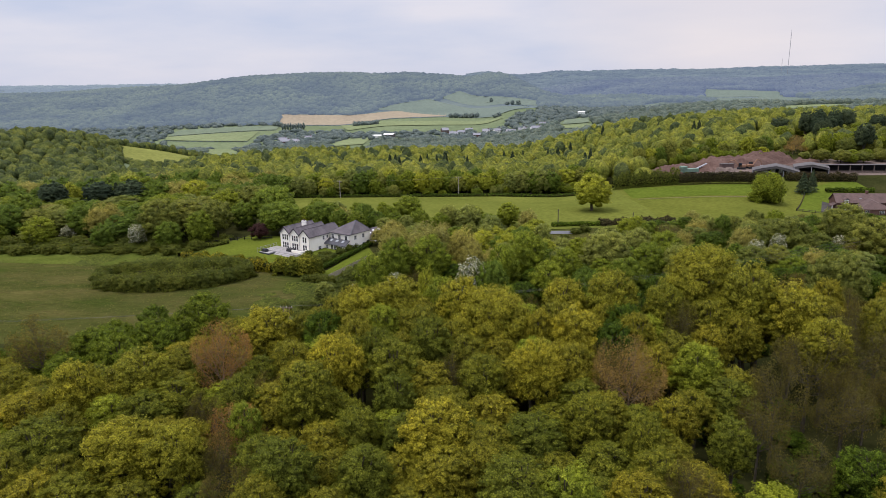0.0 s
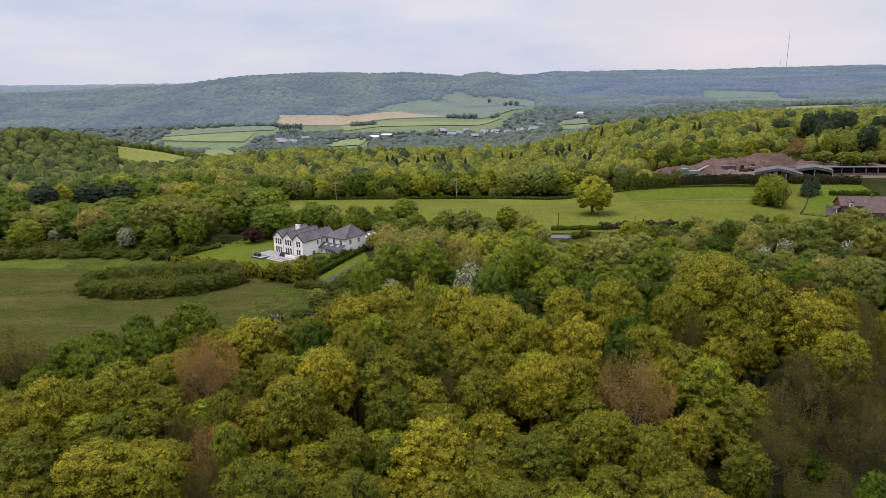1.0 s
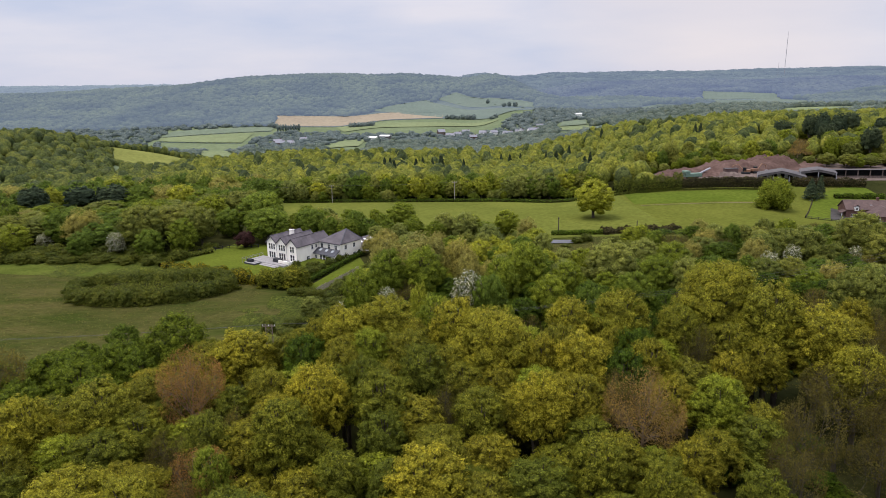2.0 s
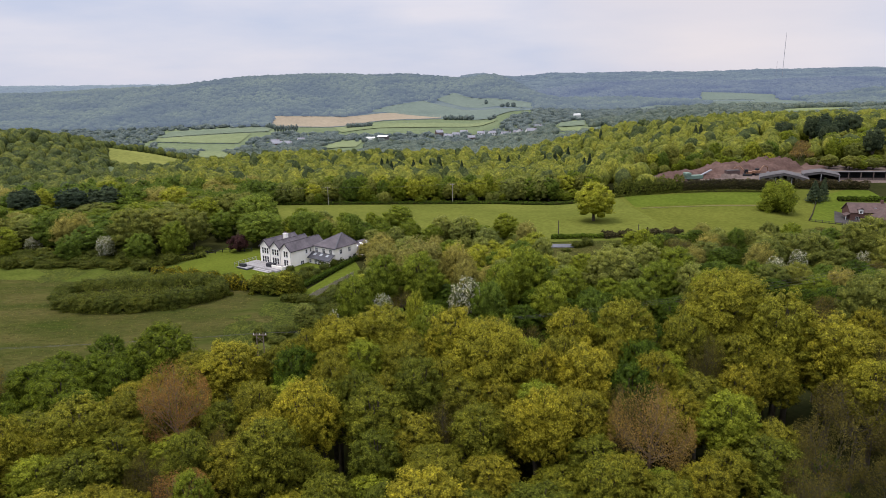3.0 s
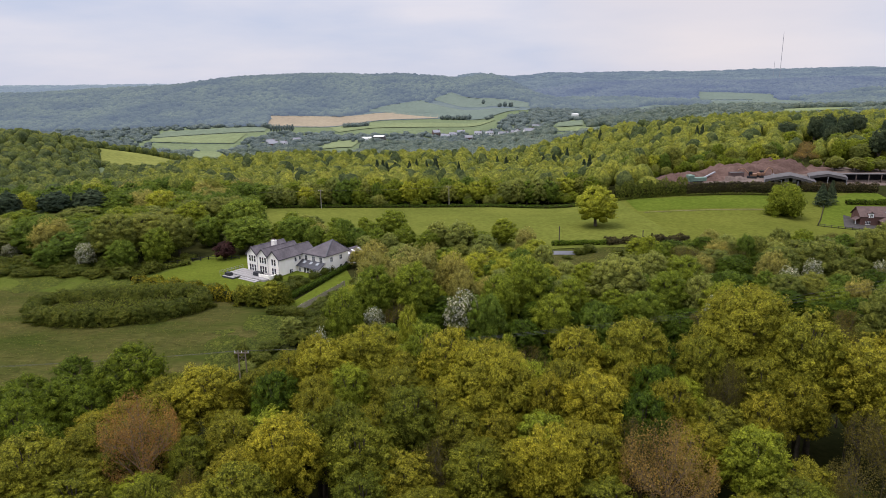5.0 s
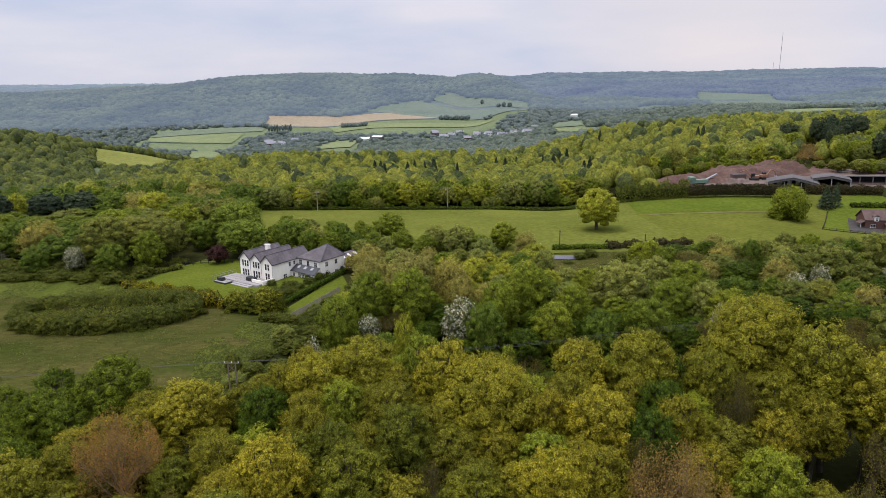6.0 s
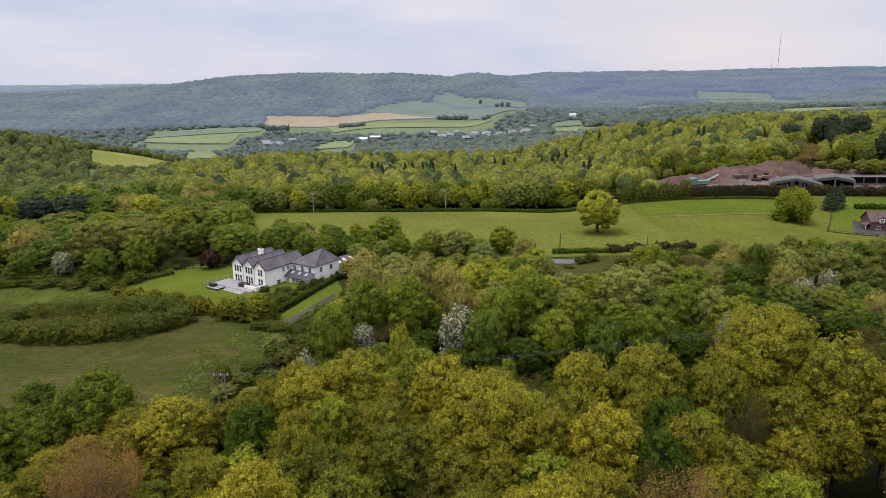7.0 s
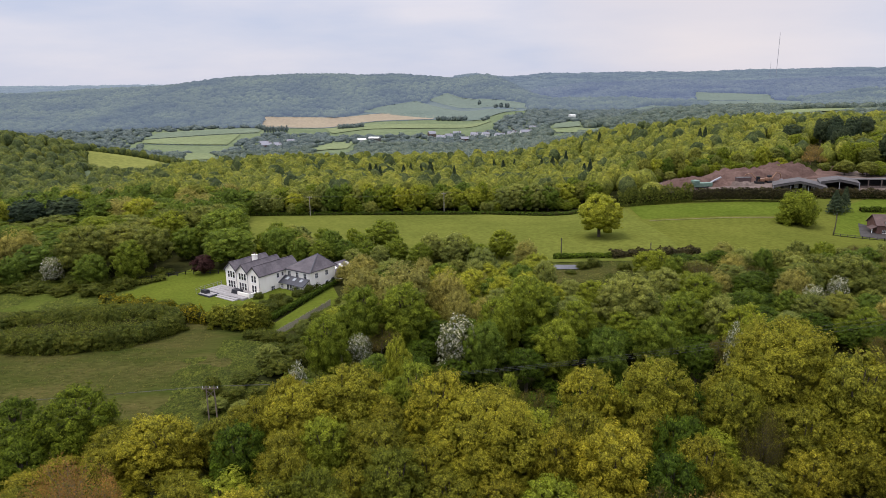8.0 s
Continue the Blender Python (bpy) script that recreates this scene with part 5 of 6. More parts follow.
for i in range(3):
    tree_variant("dark", "dark", 70 + i, 11, 4.0, 2.0, 900, 0.092, 60 + i, 15, 0.28, 0.8, True, True)
    tree_variant("glossy", "glossy", 270 + i, 11, 4.4, 0.5, 950, 0.100, 60 + i, 15, 0.30, 0.8, True, True)
    tree_variant("mid_dark", "sycamore", 80 + i, 11, 5.2, -0.6, 520, 0.140, 50 + i, 14, 0.41, 0.8, True, True)
    tree_variant("lime", "lime", 90 + i, 14, 3.4, 5.4, 850, 0.084, 54 + i, 15, 0.26, 0.8, True, True)
    tree_variant("sallow", "sallow", 100 + i, 9.5, 4.2, -0.6, 480, 0.126, 46 + i, 14, 0.41, 0.8, True, True)
    tree_variant("tan", "tan", 110 + i, 10.5, 5.0, -0.4, 560, 0.17, 22 + i, 9, 0.5, 0.6, False)
    tree_variant("shrub", "bramble", 120 + i, 4.5, 2.8, -1.0, 210, 0.125, 14, 12, 0.3)
    tree_variant("mid_lime", "fresh", 200 + i, 12, 5.0, 0.6, 520, 0.133, 50 + i, 14, 0.41, 0.8, True, True)
    tree_variant("nettle", "dark", 240 + i, 3.0, 2.4, -0.8, 130, 0.2, 8, 7, 0.3)
    bare_variant("bud", "bud", 130 + i, 13, 4.8, 13000, 0.070, RUST_BARK)
    bare_variant("ash", "ashbud", 280 + i, 13, 4.8, 12000, 0.072, ASH_TWIG)
    bare_variant("grey", "grey", 140 + i, 13, 5.0, 8500, 0.088, GREY_TWIG)
for i in range(2):
    tree_variant("blossom", "blossom", 150 + i, 9, 3.4, 0.4, 420, 0.16, 14, 9, 0.34, 0.4)
    conifer_variant("conifer", 160 + i, 10, 3.6, 2000, 0.40)
    tree_variant("pine", "conifer", 170 + i, 16, 5.0, 3.0, 520, 0.36, 18, 8, 0.5, 0.4)
    tree_variant("bush", "green", 190 + i, 6.5, 2.6, -1.6, 360, 0.22, 13, 9, 0.28)
    tree_variant("weeping", "lime", 210 + i, 10, 5.6, -1.6, 900, 0.17, 34, 12, 0.4)
    tree_variant("round_oak", "round", 290 + i, 13, 6.0, 1.0, 900, 0.15, 70 + i, 14, 0.40, 0.8, True, True)
tree_variant("purple", "purple", 180, 6, 3.0, -0.2, 200, 0.24, 10, 10, 0.36)

TREE_WORDS = {
    "round_oak": ("broad round fresh green oak behind the white house", "oak tree"),
    "glossy": ("lush deep green sycamore beside the meadow", "sycamore tree"),
    "gold_oak": ("golden green oak in young spring leaf", "oak tree"),
    "big_oak": ("broad old olive green oak towering over the wood", "oak tree"), "oak": ("young-leaved olive green oak in the wood", "oak tree"), "mid_oak": ("olive green oak in fresh spring leaf", "oak tree"),
    "green": ("fresh green beech tree in the wood", "beech tree"), "mid_green": ("fresh green bushy hazel in leaf", "hazel tree"),
    "dark": ("dark glossy green sycamore by the meadow", "sycamore tree"), "mid_dark": ("dense dark green sycamore in leaf", "sycamore tree"),
    "lime": ("bright yellow-green maple in new leaf", "maple tree"), "weeping": ("bright yellow-green weeping willow by the hedge", "willow tree"), "mid_lime": ("bright yellow-green maple standing in the grass", "maple tree"), "sallow": ("grey-green bushy willow in leaf", "willow tree"),
    "tan": ("tan brown tree just breaking into bud", "budding tree"), "nettle": ("low dark green clump of nettles and bramble", "undergrowth"), "shrub": ("rough green bramble and thorn shrub", "shrub"),
    "bud": ("russet brown ash with bare twigs and buds", "ash tree"), "ash": ("pale brown ash with bare twigs and few buds", "ash tree"), "grey": ("grey-brown ash still almost bare of leaves", "ash tree"),
    "blossom": ("hawthorn covered in white blossom", "hawthorn tree"), "conifer": ("dark blue-green conical conifer", "conifer tree"),
    "pine": ("tall dark pine with a rugged crown", "pine tree"), "bush": ("tall dense dark green evergreen garden bush", "evergreen bush"),
    "purple": ("small purple-leaved copper beech on the lawn", "beech tree"),
}
planted = []
tree_rng = np.random.default_rng(5)


TREE_NAMES = {"round_oak": "oak_tree", "glossy": "sycamore_tree", "gold_oak": "oak_tree", "oak": "oak_tree", "big_oak": "oak_tree", "mid_oak": "oak_tree", "green": "beech_tree", "mid_green": "hazel_tree", "dark": "sycamore_tree", "mid_dark": "sycamore_tree", "lime": "maple_tree", "mid_lime": "maple_tree", "weeping": "weeping_willow", "sallow": "willow_tree",
              "tan": "budding_tree", "shrub": "bramble_shrub", "nettle": "nettle_clump", "bud": "ash_tree", "ash": "ash_tree", "grey": "ash_tree", "blossom": "hawthorn_tree", "conifer": "conifer_tree", "pine": "pine_tree", "purple": "copper_beech", "bush": "laurel_bush"}


def plant(kind, x, y, height, radius):
    name = TREE_NAMES[kind]
    variants = TREE_KINDS[kind]
    H, R, trunk, crown = variants[tree_rng.integers(len(variants))]
    s, h = radius / R, height / H
    root = empty(name, Matrix.Translation((x, y, float(ground(x, y)))) @ Matrix.Rotation(tree_rng.uniform(0, 6.28), 4, "Z") @ Matrix.Diagonal((s, s, h, 1)))
    for label, me in (("trunk", trunk), ("crown", crown)):
        o = new(label, me)
        o.parent = root
    words = TREE_WORDS[kind]
    tagged(root, words[0], words[1], words[1] + "s")
    planted.append((x, y, radius))
    return root


def plant_all(kind, rows):
    for x, y, h, r in rows:
        plant(kind, x, y, h, r)


def scatter(rng, x0, x1, y0, y1, gap, tries, allowed):
    """Random spots at least gap metres apart from one another and clear of what is planted."""
    out = []
    for _ in range(tries):
        x, y = rng.uniform(x0, x1), rng.uniform(y0, y1)
        if not allowed(x, y):
            continue
        if any((x - a) ** 2 + (y - b) ** 2 < (gap * 0.55 + 0.55 * r) ** 2 for a, b, r in planted):
            continue
        planted.append((x, y, gap * 0.5))
        out.append((x, y))
    return out


# the trees that stand out: x, y, height, crown radius
OAKS = [(-30.9, 104.0, 16.2, 4.6), (-43.8, 86.0, 16.3, 4.2), (-38.7, 69.0, 14.4, 4.6), (-31.9, 67.0, 14.7, 3.6), (-15.3, 107.0, 18.2, 4.5), (-9.8, 110.0, 19.3, 5.0), (-2.1, 71.0, 15.2, 4.6), (1.3, 106.0, 20.3, 4.2), (19.2, 110.0, 18.5, 4.0), (26.9, 108.0, 20.5, 4.5), (48.0, 104.0, 22.7, 5.0), (53.5, 100.0, 20.3, 5.0), (11.3, 84.0, 17.8, 3.8), (18.7, 96.0, 18.4, 4.2), (54.7, 92.0, 17.6, 4.0), (-16.5, 86.0, 18.1, 4.0), (-50.8, 82.0, 16.1, 3.6)]
plant_all("gold_oak", OAKS)
BIG_OAKS = [(6.2, 101.0, 19.6, 6.6), (43.6, 112.0, 23.2, 7.6)]
plant_all("big_oak", BIG_OAKS)
GREENS = [(-8.4, 87.0, 16.8, 4.2), (-49.2, 70.0, 14.0, 4.5), (-18.8, 78.0, 17.4, 3.8), (32.5, 70.0, 13.2, 2.6), (6.6, 59.0, 14.8, 4.2), (-18.4, 64.0, 14.4, 3.6), (-3.5, 94.0, 17.6, 3.6), (35.3, 106.0, 18.7, 3.4), (22.0, 70.0, 13.4, 2.4), (-28.2, 80.0, 15.1, 3.0), (-9.9, 64.0, 13.6, 3.4), (16.3, 74.0, 14.4, 3.2)]
plant_all("green", GREENS)
DARKS = [(-44.8, 112.5, 15.6, 5.8), (-56.2, 118.0, 11.8, 4.0), (-63.0, 116.0, 9.6, 4.0), (-67.3, 112.0, 8.9, 3.6), (-48.1, 106.0, 12.2, 3.6), (-63.4, 100.0, 10.5, 3.4)]
plant_all("glossy", DARKS)
LIMES = [(33.9, 86.0, 16.0, 3.6), (-25.4, 73.0, 14.4, 2.2), (10.0, 115.0, 15.7, 1.6), (-2.1, 113.0, 18.1, 3.2), (11.2, 58.0, 14.6, 3.4), (31.1, 57.0, 13.1, 3.0)]
plant_all("lime", LIMES)
BUDS = [(-34.6, 92.0, 18.1, 4.4), (-27.6, 74.0, 13.6, 4.2)]
plant_all("bud", BUDS)
plant_all("ash", [(24.2, 85.0, 17.4, 5.0), (178, 360, 6.5, 3.2), (184, 368, 8.0, 3.6), (190, 377, 9.0, 4.0), (186, 363, 5.5, 3.0)])
GREYS = [(-67.7, 101.0, 16.0, 5.0), (51.5, 90.0, 15.8, 5.5), (58.8, 92.0, 17.5, 5.5), (43.0, 82.0, 15.0, 4.0), (51.1, 80.0, 12.6, 4.2), (24.8, 61.0, 13.4, 3.0), (38.4, 76.0, 13.2, 3.4)]
plant_all("grey", GREYS)
MID_OAKS = [(-91.8, 206.0, 14.9, 7.0), (-76.2, 212.0, 12.9, 5.5), (104.2, 176.0, 14.3, 6.5), (87.8, 172.0, 11.7, 6.0), (78.6, 132.0, 16.6, 6.0), (66.1, 180.0, 7.0, 5.0), (105.2, 165.0, 13.1, 6.0), (77.8, 172.0, 10.1, 5.0)]
plant_all("mid_oak", MID_OAKS)
MID_LIMES = [(48.0, 229.0, 13.3, 6.8), (-165.0, 285.0, 11.9, 5.5), (-103.5, 268.0, 12.8, 6.0), (-5.4, 132.0, 14.4, 2.4)]
plant_all("mid_lime", MID_LIMES)
WEEPING = [(119.3, 254.0, 12.0, 6.5)]
plant_all("weeping", WEEPING)
MID_GREENS = [(-13.3, 152.0, 13.5, 4.6), (-5.4, 152.0, 13.8, 5.0), (17.3, 156.0, 13.2, 5.0), (11.4, 148.0, 12.6, 4.0), (45.8, 152.0, 11.2, 4.2), (54.0, 166.0, 10.0, 4.5), (-14.9, 222.0, 9.7, 5.5), (-132.8, 290.0, 13.0, 6.0), (-18.1, 142.0, 13.1, 4.0), (26.2, 152.0, 9.9, 3.6), (20.9, 142.0, 11.2, 4.0), (38.1, 142.0, 11.6, 4.4), (54.1, 146.0, 11.7, 4.4), (-100.5, 330.0, 9.9, 7.0), (-78.6, 203.0, 11.3, 4.6)]
plant_all("mid_green", MID_GREENS)
plant_all("round_oak", [(-61.3, 226.0, 14.0, 8.0), (-55.9, 213.0, 11.0, 7.0), (-43.5, 216.0, 10.0, 4.6)])
MID_DARKS = [(-28.8, 216.0, 8.7, 3.6), (-86.9, 199.0, 8.9, 4.2), (-151.0, 232.0, 12.2, 6.0), (75.9, 186.0, 8.8, 2.6), (-107.4, 200.0, 8.5, 4.0), (29.1, 140.0, 10.7, 3.6), (8.4, 140.0, 12.2, 4.0)]
plant_all("mid_dark", MID_DARKS)
MID_TAN = [(-5.8, 166.0, 13.5, 7.0), (2.7, 164.0, 12.6, 4.5), (-15.0, 172.0, 10.8, 5.0), (-17.3, 188.0, 9.2, 4.2), (-21.6, 194.0, 5.5, 3.2), (-36.2, 216.0, 7.8, 4.0), (4.5, 154.0, 11.6, 3.4), (22.6, 198.0, 8.5, 3.6), (-112.8, 212.0, 12.9, 6.0), (74.6, 168.0, 10.4, 4.0)]
plant_all("tan", MID_TAN)
SALLOWS = [(37.7, 160.0, 12.4, 6.2), (11.3, 192.0, 8.7, 4.0), (5.1, 206.0, 8.8, 4.4), (-1.1, 210.0, 8.3, 3.6), (48.5, 172.0, 9.4, 4.0), (24.5, 180.0, 8.9, 3.0), (-134.9, 210.0, 5.6, 5.0), (-136.0, 226.0, 9.1, 5.0), (51.6, 150.0, 11.6, 3.6)]
plant_all("sallow", SALLOWS)
BLOSSOMS = [(4.2, 143.0, 11.7, 4.0), (76.0, 164.0, 7.9, 2.6), (83.4, 168.0, 8.3, 2.5), (99.9, 170.0, 7.3, 2.4), (-97.0, 200.0, 8.1, 3.0), (-125.0, 212.0, 5.3, 2.8), (-13.0, 145.0, 7.6, 2.4), (-20.1, 128, 12.2, 1.8), (48.3, 136, 13.5, 1.6)]
plant_all("blossom", BLOSSOMS)
CONIFERS = [(-147.7, 280.0, 11.8, 5.5), (-138.5, 285.0, 12.1, 6.0), (-168.1, 280.0, 12.4, 5.5), (-140.8, 278.0, 11.3, 4.5), (-170.7, 276.0, 10.8, 4.5), (140.0, 268.5, 8.4, 3.6), (144.6, 270.5, 9.0, 2.8)]
plant_all("conifer", CONIFERS)
PURPLE = [(-60.9, 206.0, 5.5, 3.0)]
plant_all("purple", PURPLE)
PINES = [(-145.4, 272.0, 12.3, 6.5), (-133.7, 276.0, 12.3, 7), (-162.9, 270.0, 12.4, 6), (207.0, 402.0, 18.4, 4.6), (214.0, 403.0, 19.2, 4.8), (209.5, 394.0, 17.0, 4.4), (217.0, 396.0, 16.0, 4.4), (206.5, 386.0, 15.0, 3.8), (211.0, 388.0, 15.0, 3.8), (223.0, 402.0, 18.6, 4.6), (231.0, 404.0, 18.0, 4.6), (246.0, 398.0, 16.0, 5.4), (251.0, 392.0, 13.5, 5)]
plant_all("pine", PINES)


def in_wood(x, y):
    """The near wood: its back edge runs beside the meadow and the scrub."""
    edge = 117 if x > 25 else 114
    if x < -28:
        edge = 116 - (-28 - x) * 0.12
    return abs(x) < 12 + 0.67 * y and y < edge - 2


# a mass of lush sycamores at the meadow corner
plant_all("glossy", [(-52, 109, 12.5, 4.8), (-58.5, 107, 11.5, 4.8), (-71, 105, 11, 4.6), (-55, 101, 12.5, 4.4), (-76, 111, 9, 4.4), (-79, 103, 10.5, 4.6), (-64, 110, 10.5, 4.4), (-50, 97, 12, 4.0), (-60, 94, 12, 4.2), (-84, 108, 8.5, 4.4)])
wood_rng = np.random.default_rng(21)
for x, y in scatter(wood_rng, -95, 95, 45, 118, 4.5, 4200, in_wood):
    side = max(0.0, (x - 20) / 32) + 0.5 * max(0.0, (-x - 30) / 40)
    u = wood_rng.uniform()
    if x > 28 and y < 96 and wood_rng.uniform() < 0.5:
        continue
    kind = "grey" if u < 0.04 + 0.30 * side else "oak" if u < 0.54 + 0.20 * float(S(75, 100, y)) + 0.4 * side else "green" if u < 0.88 else "lime" if u < 0.94 else "dark"
    plant(kind, x, y, wood_rng.uniform(9.5, 13.0) + 4.5 * float(S(72, 100, y)) * float(S(-30, -16, x)), wood_rng.uniform(2.9, 4.0))


def in_scrub(x, y):
    """Shrubs and small trees between the wood and the pasture."""
    if -22 < x < 135 and (119 if x < -6 else 137) < y < 203 and not (24 < x < 50 and 172 < y < 206):
        return y < 188 + 0.10 * x and x > -24 + (y - 130) * 0.12
    return False


for x, y in scatter(wood_rng, -24, 135, 119, 206, 5.3, 3200, in_scrub):
    u = wood_rng.uniform()
    if y < 152:  # tall dark growth behind the wood
        kind = "dark" if u < 0.6 else "mid_green" if u < 0.74 else "grey" if u < 0.82 else "mid_dark" if u < 0.9 else "shrub"
    elif x > 58:
        kind = "dark" if u < 0.32 else "mid_dark" if u < 0.52 else "mid_green" if u < 0.56 else "tan" if u < 0.62 else "sallow" if u < 0.68 else "mid_oak" if u < 0.84 else "grey"
    else:
        kind = "mid_green" if u < 0.34 else "sallow" if u < 0.50 else "mid_dark" if u < 0.57 else "tan" if u < 0.64 else "mid_lime" if u < 0.86 else "shrub" if u < 0.94 else "mid_oak"
    h = wood_rng.uniform(5.0, 8.5) * (0.6 if kind == "shrub" else 1) + 2.0 * float(S(150, 125, y))
    plant(kind, x, y, h, wood_rng.uniform(2.9, 4.1))


plant_all("mid_dark", [(-71, 224, 9.5, 5.0), (-36.5, 211, 8.0, 3.6), (-24.5, 212, 7.0, 3.2)])
plant_all("mid_green", [(-30.5, 209, 7.6, 3.4), (-18.8, 209, 7.0, 3.4), (-10.5, 208.5, 7.6, 3.6), (-4, 205, 7.0, 3.4), (-40.5, 221, 8.6, 3.8)])
plant_all("sallow", [(-33.5, 213.5, 7.0, 3.2), (-14.6, 206, 6.4, 3.0), (-21.4, 205.5, 6.0, 3.0)])
plant_all("mid_lime", [(8, 176, 8.5, 3.6), (14, 170, 9.0, 3.4), (20, 175, 8.0, 3.4), (12, 184, 7.5, 3.2), (2, 182, 7.5, 3.2), (17, 187, 6.5, 3.0), (24, 168, 8.0, 3.2), (6, 169, 9.0, 3.2)])
# low shrubs fill the gaps of the scrub
for x, y in scatter(wood_rng, -20, 135, 152, 206, 2.6, 2600, in_scrub):
    u = wood_rng.uniform()
    plant("sallow" if u < 0.3 else "shrub" if u < 0.65 else "mid_green", x, y, wood_rng.uniform(2.6, 5.0), wood_rng.uniform(2.0, 3.0))


def in_belt(x, y):
    """The tree belt beyond the meadow, to the west."""
    return y > 199 + 0.02 * abs(x + 100) and x < (-76 if y < 246 else -66 - 0.1 * (y - 200)) and x > -40 - 0.7 * y


for x, y in scatter(wood_rng, -250, -60, 198, 330, 8.8, 1700, in_belt):
    u = wood_rng.uniform()
    if y > 268:  # the back of the belt is darker
        u = 0.5 + 0.4 * u
    kind = "mid_oak" if u < 0.24 else "mid_green" if u < 0.56 else "mid_dark" if u < 0.84 else "tan" if u < 0.9 else "sallow"
    plant(kind, x, y, wood_rng.uniform(5.0, 8.0) if 224 < y < 272 and x < -104 else wood_rng.uniform(8.0, 12.5), wood_rng.uniform(4.8, 7.6))

# the wood goes on below the start of the flight
for x, y in scatter(wood_rng, -42, 42, -22, 44, 7.4, 700, lambda x, y: True):
    u = wood_rng.uniform()
    plant("mid_green" if u < 0.5 else "mid_oak", x, y, wood_rng.uniform(9.5, 13.0), wood_rng.uniform(4.0, 5.2))

plant_all("oak", [(46.5, 105.0, 15.0, 4.0), (40.5, 105.5, 15.5, 4.0), (51.5, 107.5, 15.5, 4.0), (36.5, 109.0, 15.0, 3.8)])
# undergrowth of hazel and bramble below the near wood
for x, y in scatter(wood_rng, -90, 95, 42, 119, 3.0, 2600, lambda x, y: in_wood(x, y) and x < 28 + 0.2 * (y - 60)):
    plant("shrub", x, y, wood_rng.uniform(2.5, 4.8), wood_rng.uniform(2.0, 3.0))

for x, y in scatter(wood_rng, 26, 95, 42, 112, 2.6, 1500, in_wood):
    plant("nettle", x, y, wood_rng.uniform(1.5, 3.5), wood_rng.uniform(1.8, 2.8))
# rough growth hides the ends of the lane
plant_all("shrub", [(42, 190, 1.8, 1.6), (47, 197, 2.2, 2.0), (52, 201, 2.0, 1.8), (38, 183, 1.6, 1.5), (31, 188, 1.4, 1.4), (56, 196, 2.4, 2.0), (26.2, 199.5, 2.0, 1.8), (28.0, 196.8, 1.3, 1.6), (37.0, 199.0, 2.0, 1.8), (33.5, 195.8, 0.9, 1.6), (40.0, 200.5, 2.4, 2.0), (23.5, 201.5, 2.6, 2.0)])

# a hollow of low nettles and brambles along the back of the wood
for x, y in scatter(wood_rng, -8, 125, 119, 140, 2.6, 900, lambda x, y: True):
    plant("nettle", x, y, wood_rng.uniform(1.4, 3.0), wood_rng.uniform(1.8, 2.8))

# behind the lawn and the white house
for x, y in scatter(wood_rng, -50, -40, 218, 236, 5.0, 60, lambda x, y: True) + scatter(wood_rng, -42, 18, 206, 222, 5.4, 60, lambda x, y: y < 214 or x < -20):
    plant("mid_green" if wood_rng.uniform() < 0.6 else "sallow", x, y, wood_rng.uniform(5.5, 8.5), wood_rng.uniform(2.8, 4.0))

# the front row of the plantation behind the pasture
for x, y in scatter(wood_rng, -112, 66, 306, 318, 5.0, 600, lambda x, y: True):
    u = wood_rng.uniform()
    plant("mid_green" if u < 0.28 else "mid_oak" if u < 0.5 else "sallow" if u < 0.62 else "mid_lime" if u < 0.72 else "mid_dark", x, y, wood_rng.uniform(8.0, 12.5), wood_rng.uniform(3.4, 5.4))
# low growth along its foot
for x, y in scatter(wood_rng, -112, 66, 303.5, 308, 2.4, 300, lambda x, y: True):
    plant("sallow" if wood_rng.uniform() < 0.6 else "mid_green", x, y, wood_rng.uniform(3.0, 6.0), wood_rng.uniform(1.8, 3.0))

# rough shrubs round the meadow and the garden
SHRUBS = [(-60, 178, 2.6, 2.4), (-66, 181, 2.4, 2.2), (-54, 174, 3.0, 2.6), (-84, 193, 3.2, 3.2), (-92, 194, 2.6, 3.0), (-78, 197, 3.4, 2.8), (-100, 195, 2.4, 3.0), (-110, 196, 2.6, 3.2),
          (-30, 152, 2.6, 2.6), (-27, 157, 2.2, 2.0), (-33, 143, 2.0, 2.4), (-27, 146, 3.0, 3.0), (-24, 150, 3.6, 2.8), (-22, 168, 3.4, 2.6), (-20, 176, 3.2, 2.6), (-34.4, 160.2, 2.2, 1.9), (-32.0, 158.4, 2.4, 2.0), (-36.8, 160.6, 1.8, 1.6), (-30.2, 158.6, 2.0, 1.8), (-27.6, 164.5, 1.5, 1.4), (-25.2, 170.5, 1.6, 1.4)]
plant_all("shrub", SHRUBS)
plant_all("shrub", [(-83.2 + 1.7 * i, 199.5 + 1.9 * i - 0.09 * i * i, 2.0 + 0.5 * math.sin(2.3 * i), 1.7) for i in range(8)])
for i in range(10):
    plant("shrub", -118 - 4.2 * i, 196 + wood_rng.uniform(-1, 2), wood_rng.uniform(2.0, 3.6), wood_rng.uniform(2.4, 3.4))
for x, y in scatter(wood_rng, -44, -22, 120, 160, 3.4, 160, lambda x, y: x > -38 + abs(y - 138) * 0.35):
    plant("sallow" if wood_rng.uniform() < 0.4 else "shrub", x, y, wood_rng.uniform(2.0, 4.2), wood_rng.uniform(1.6, 2.6))


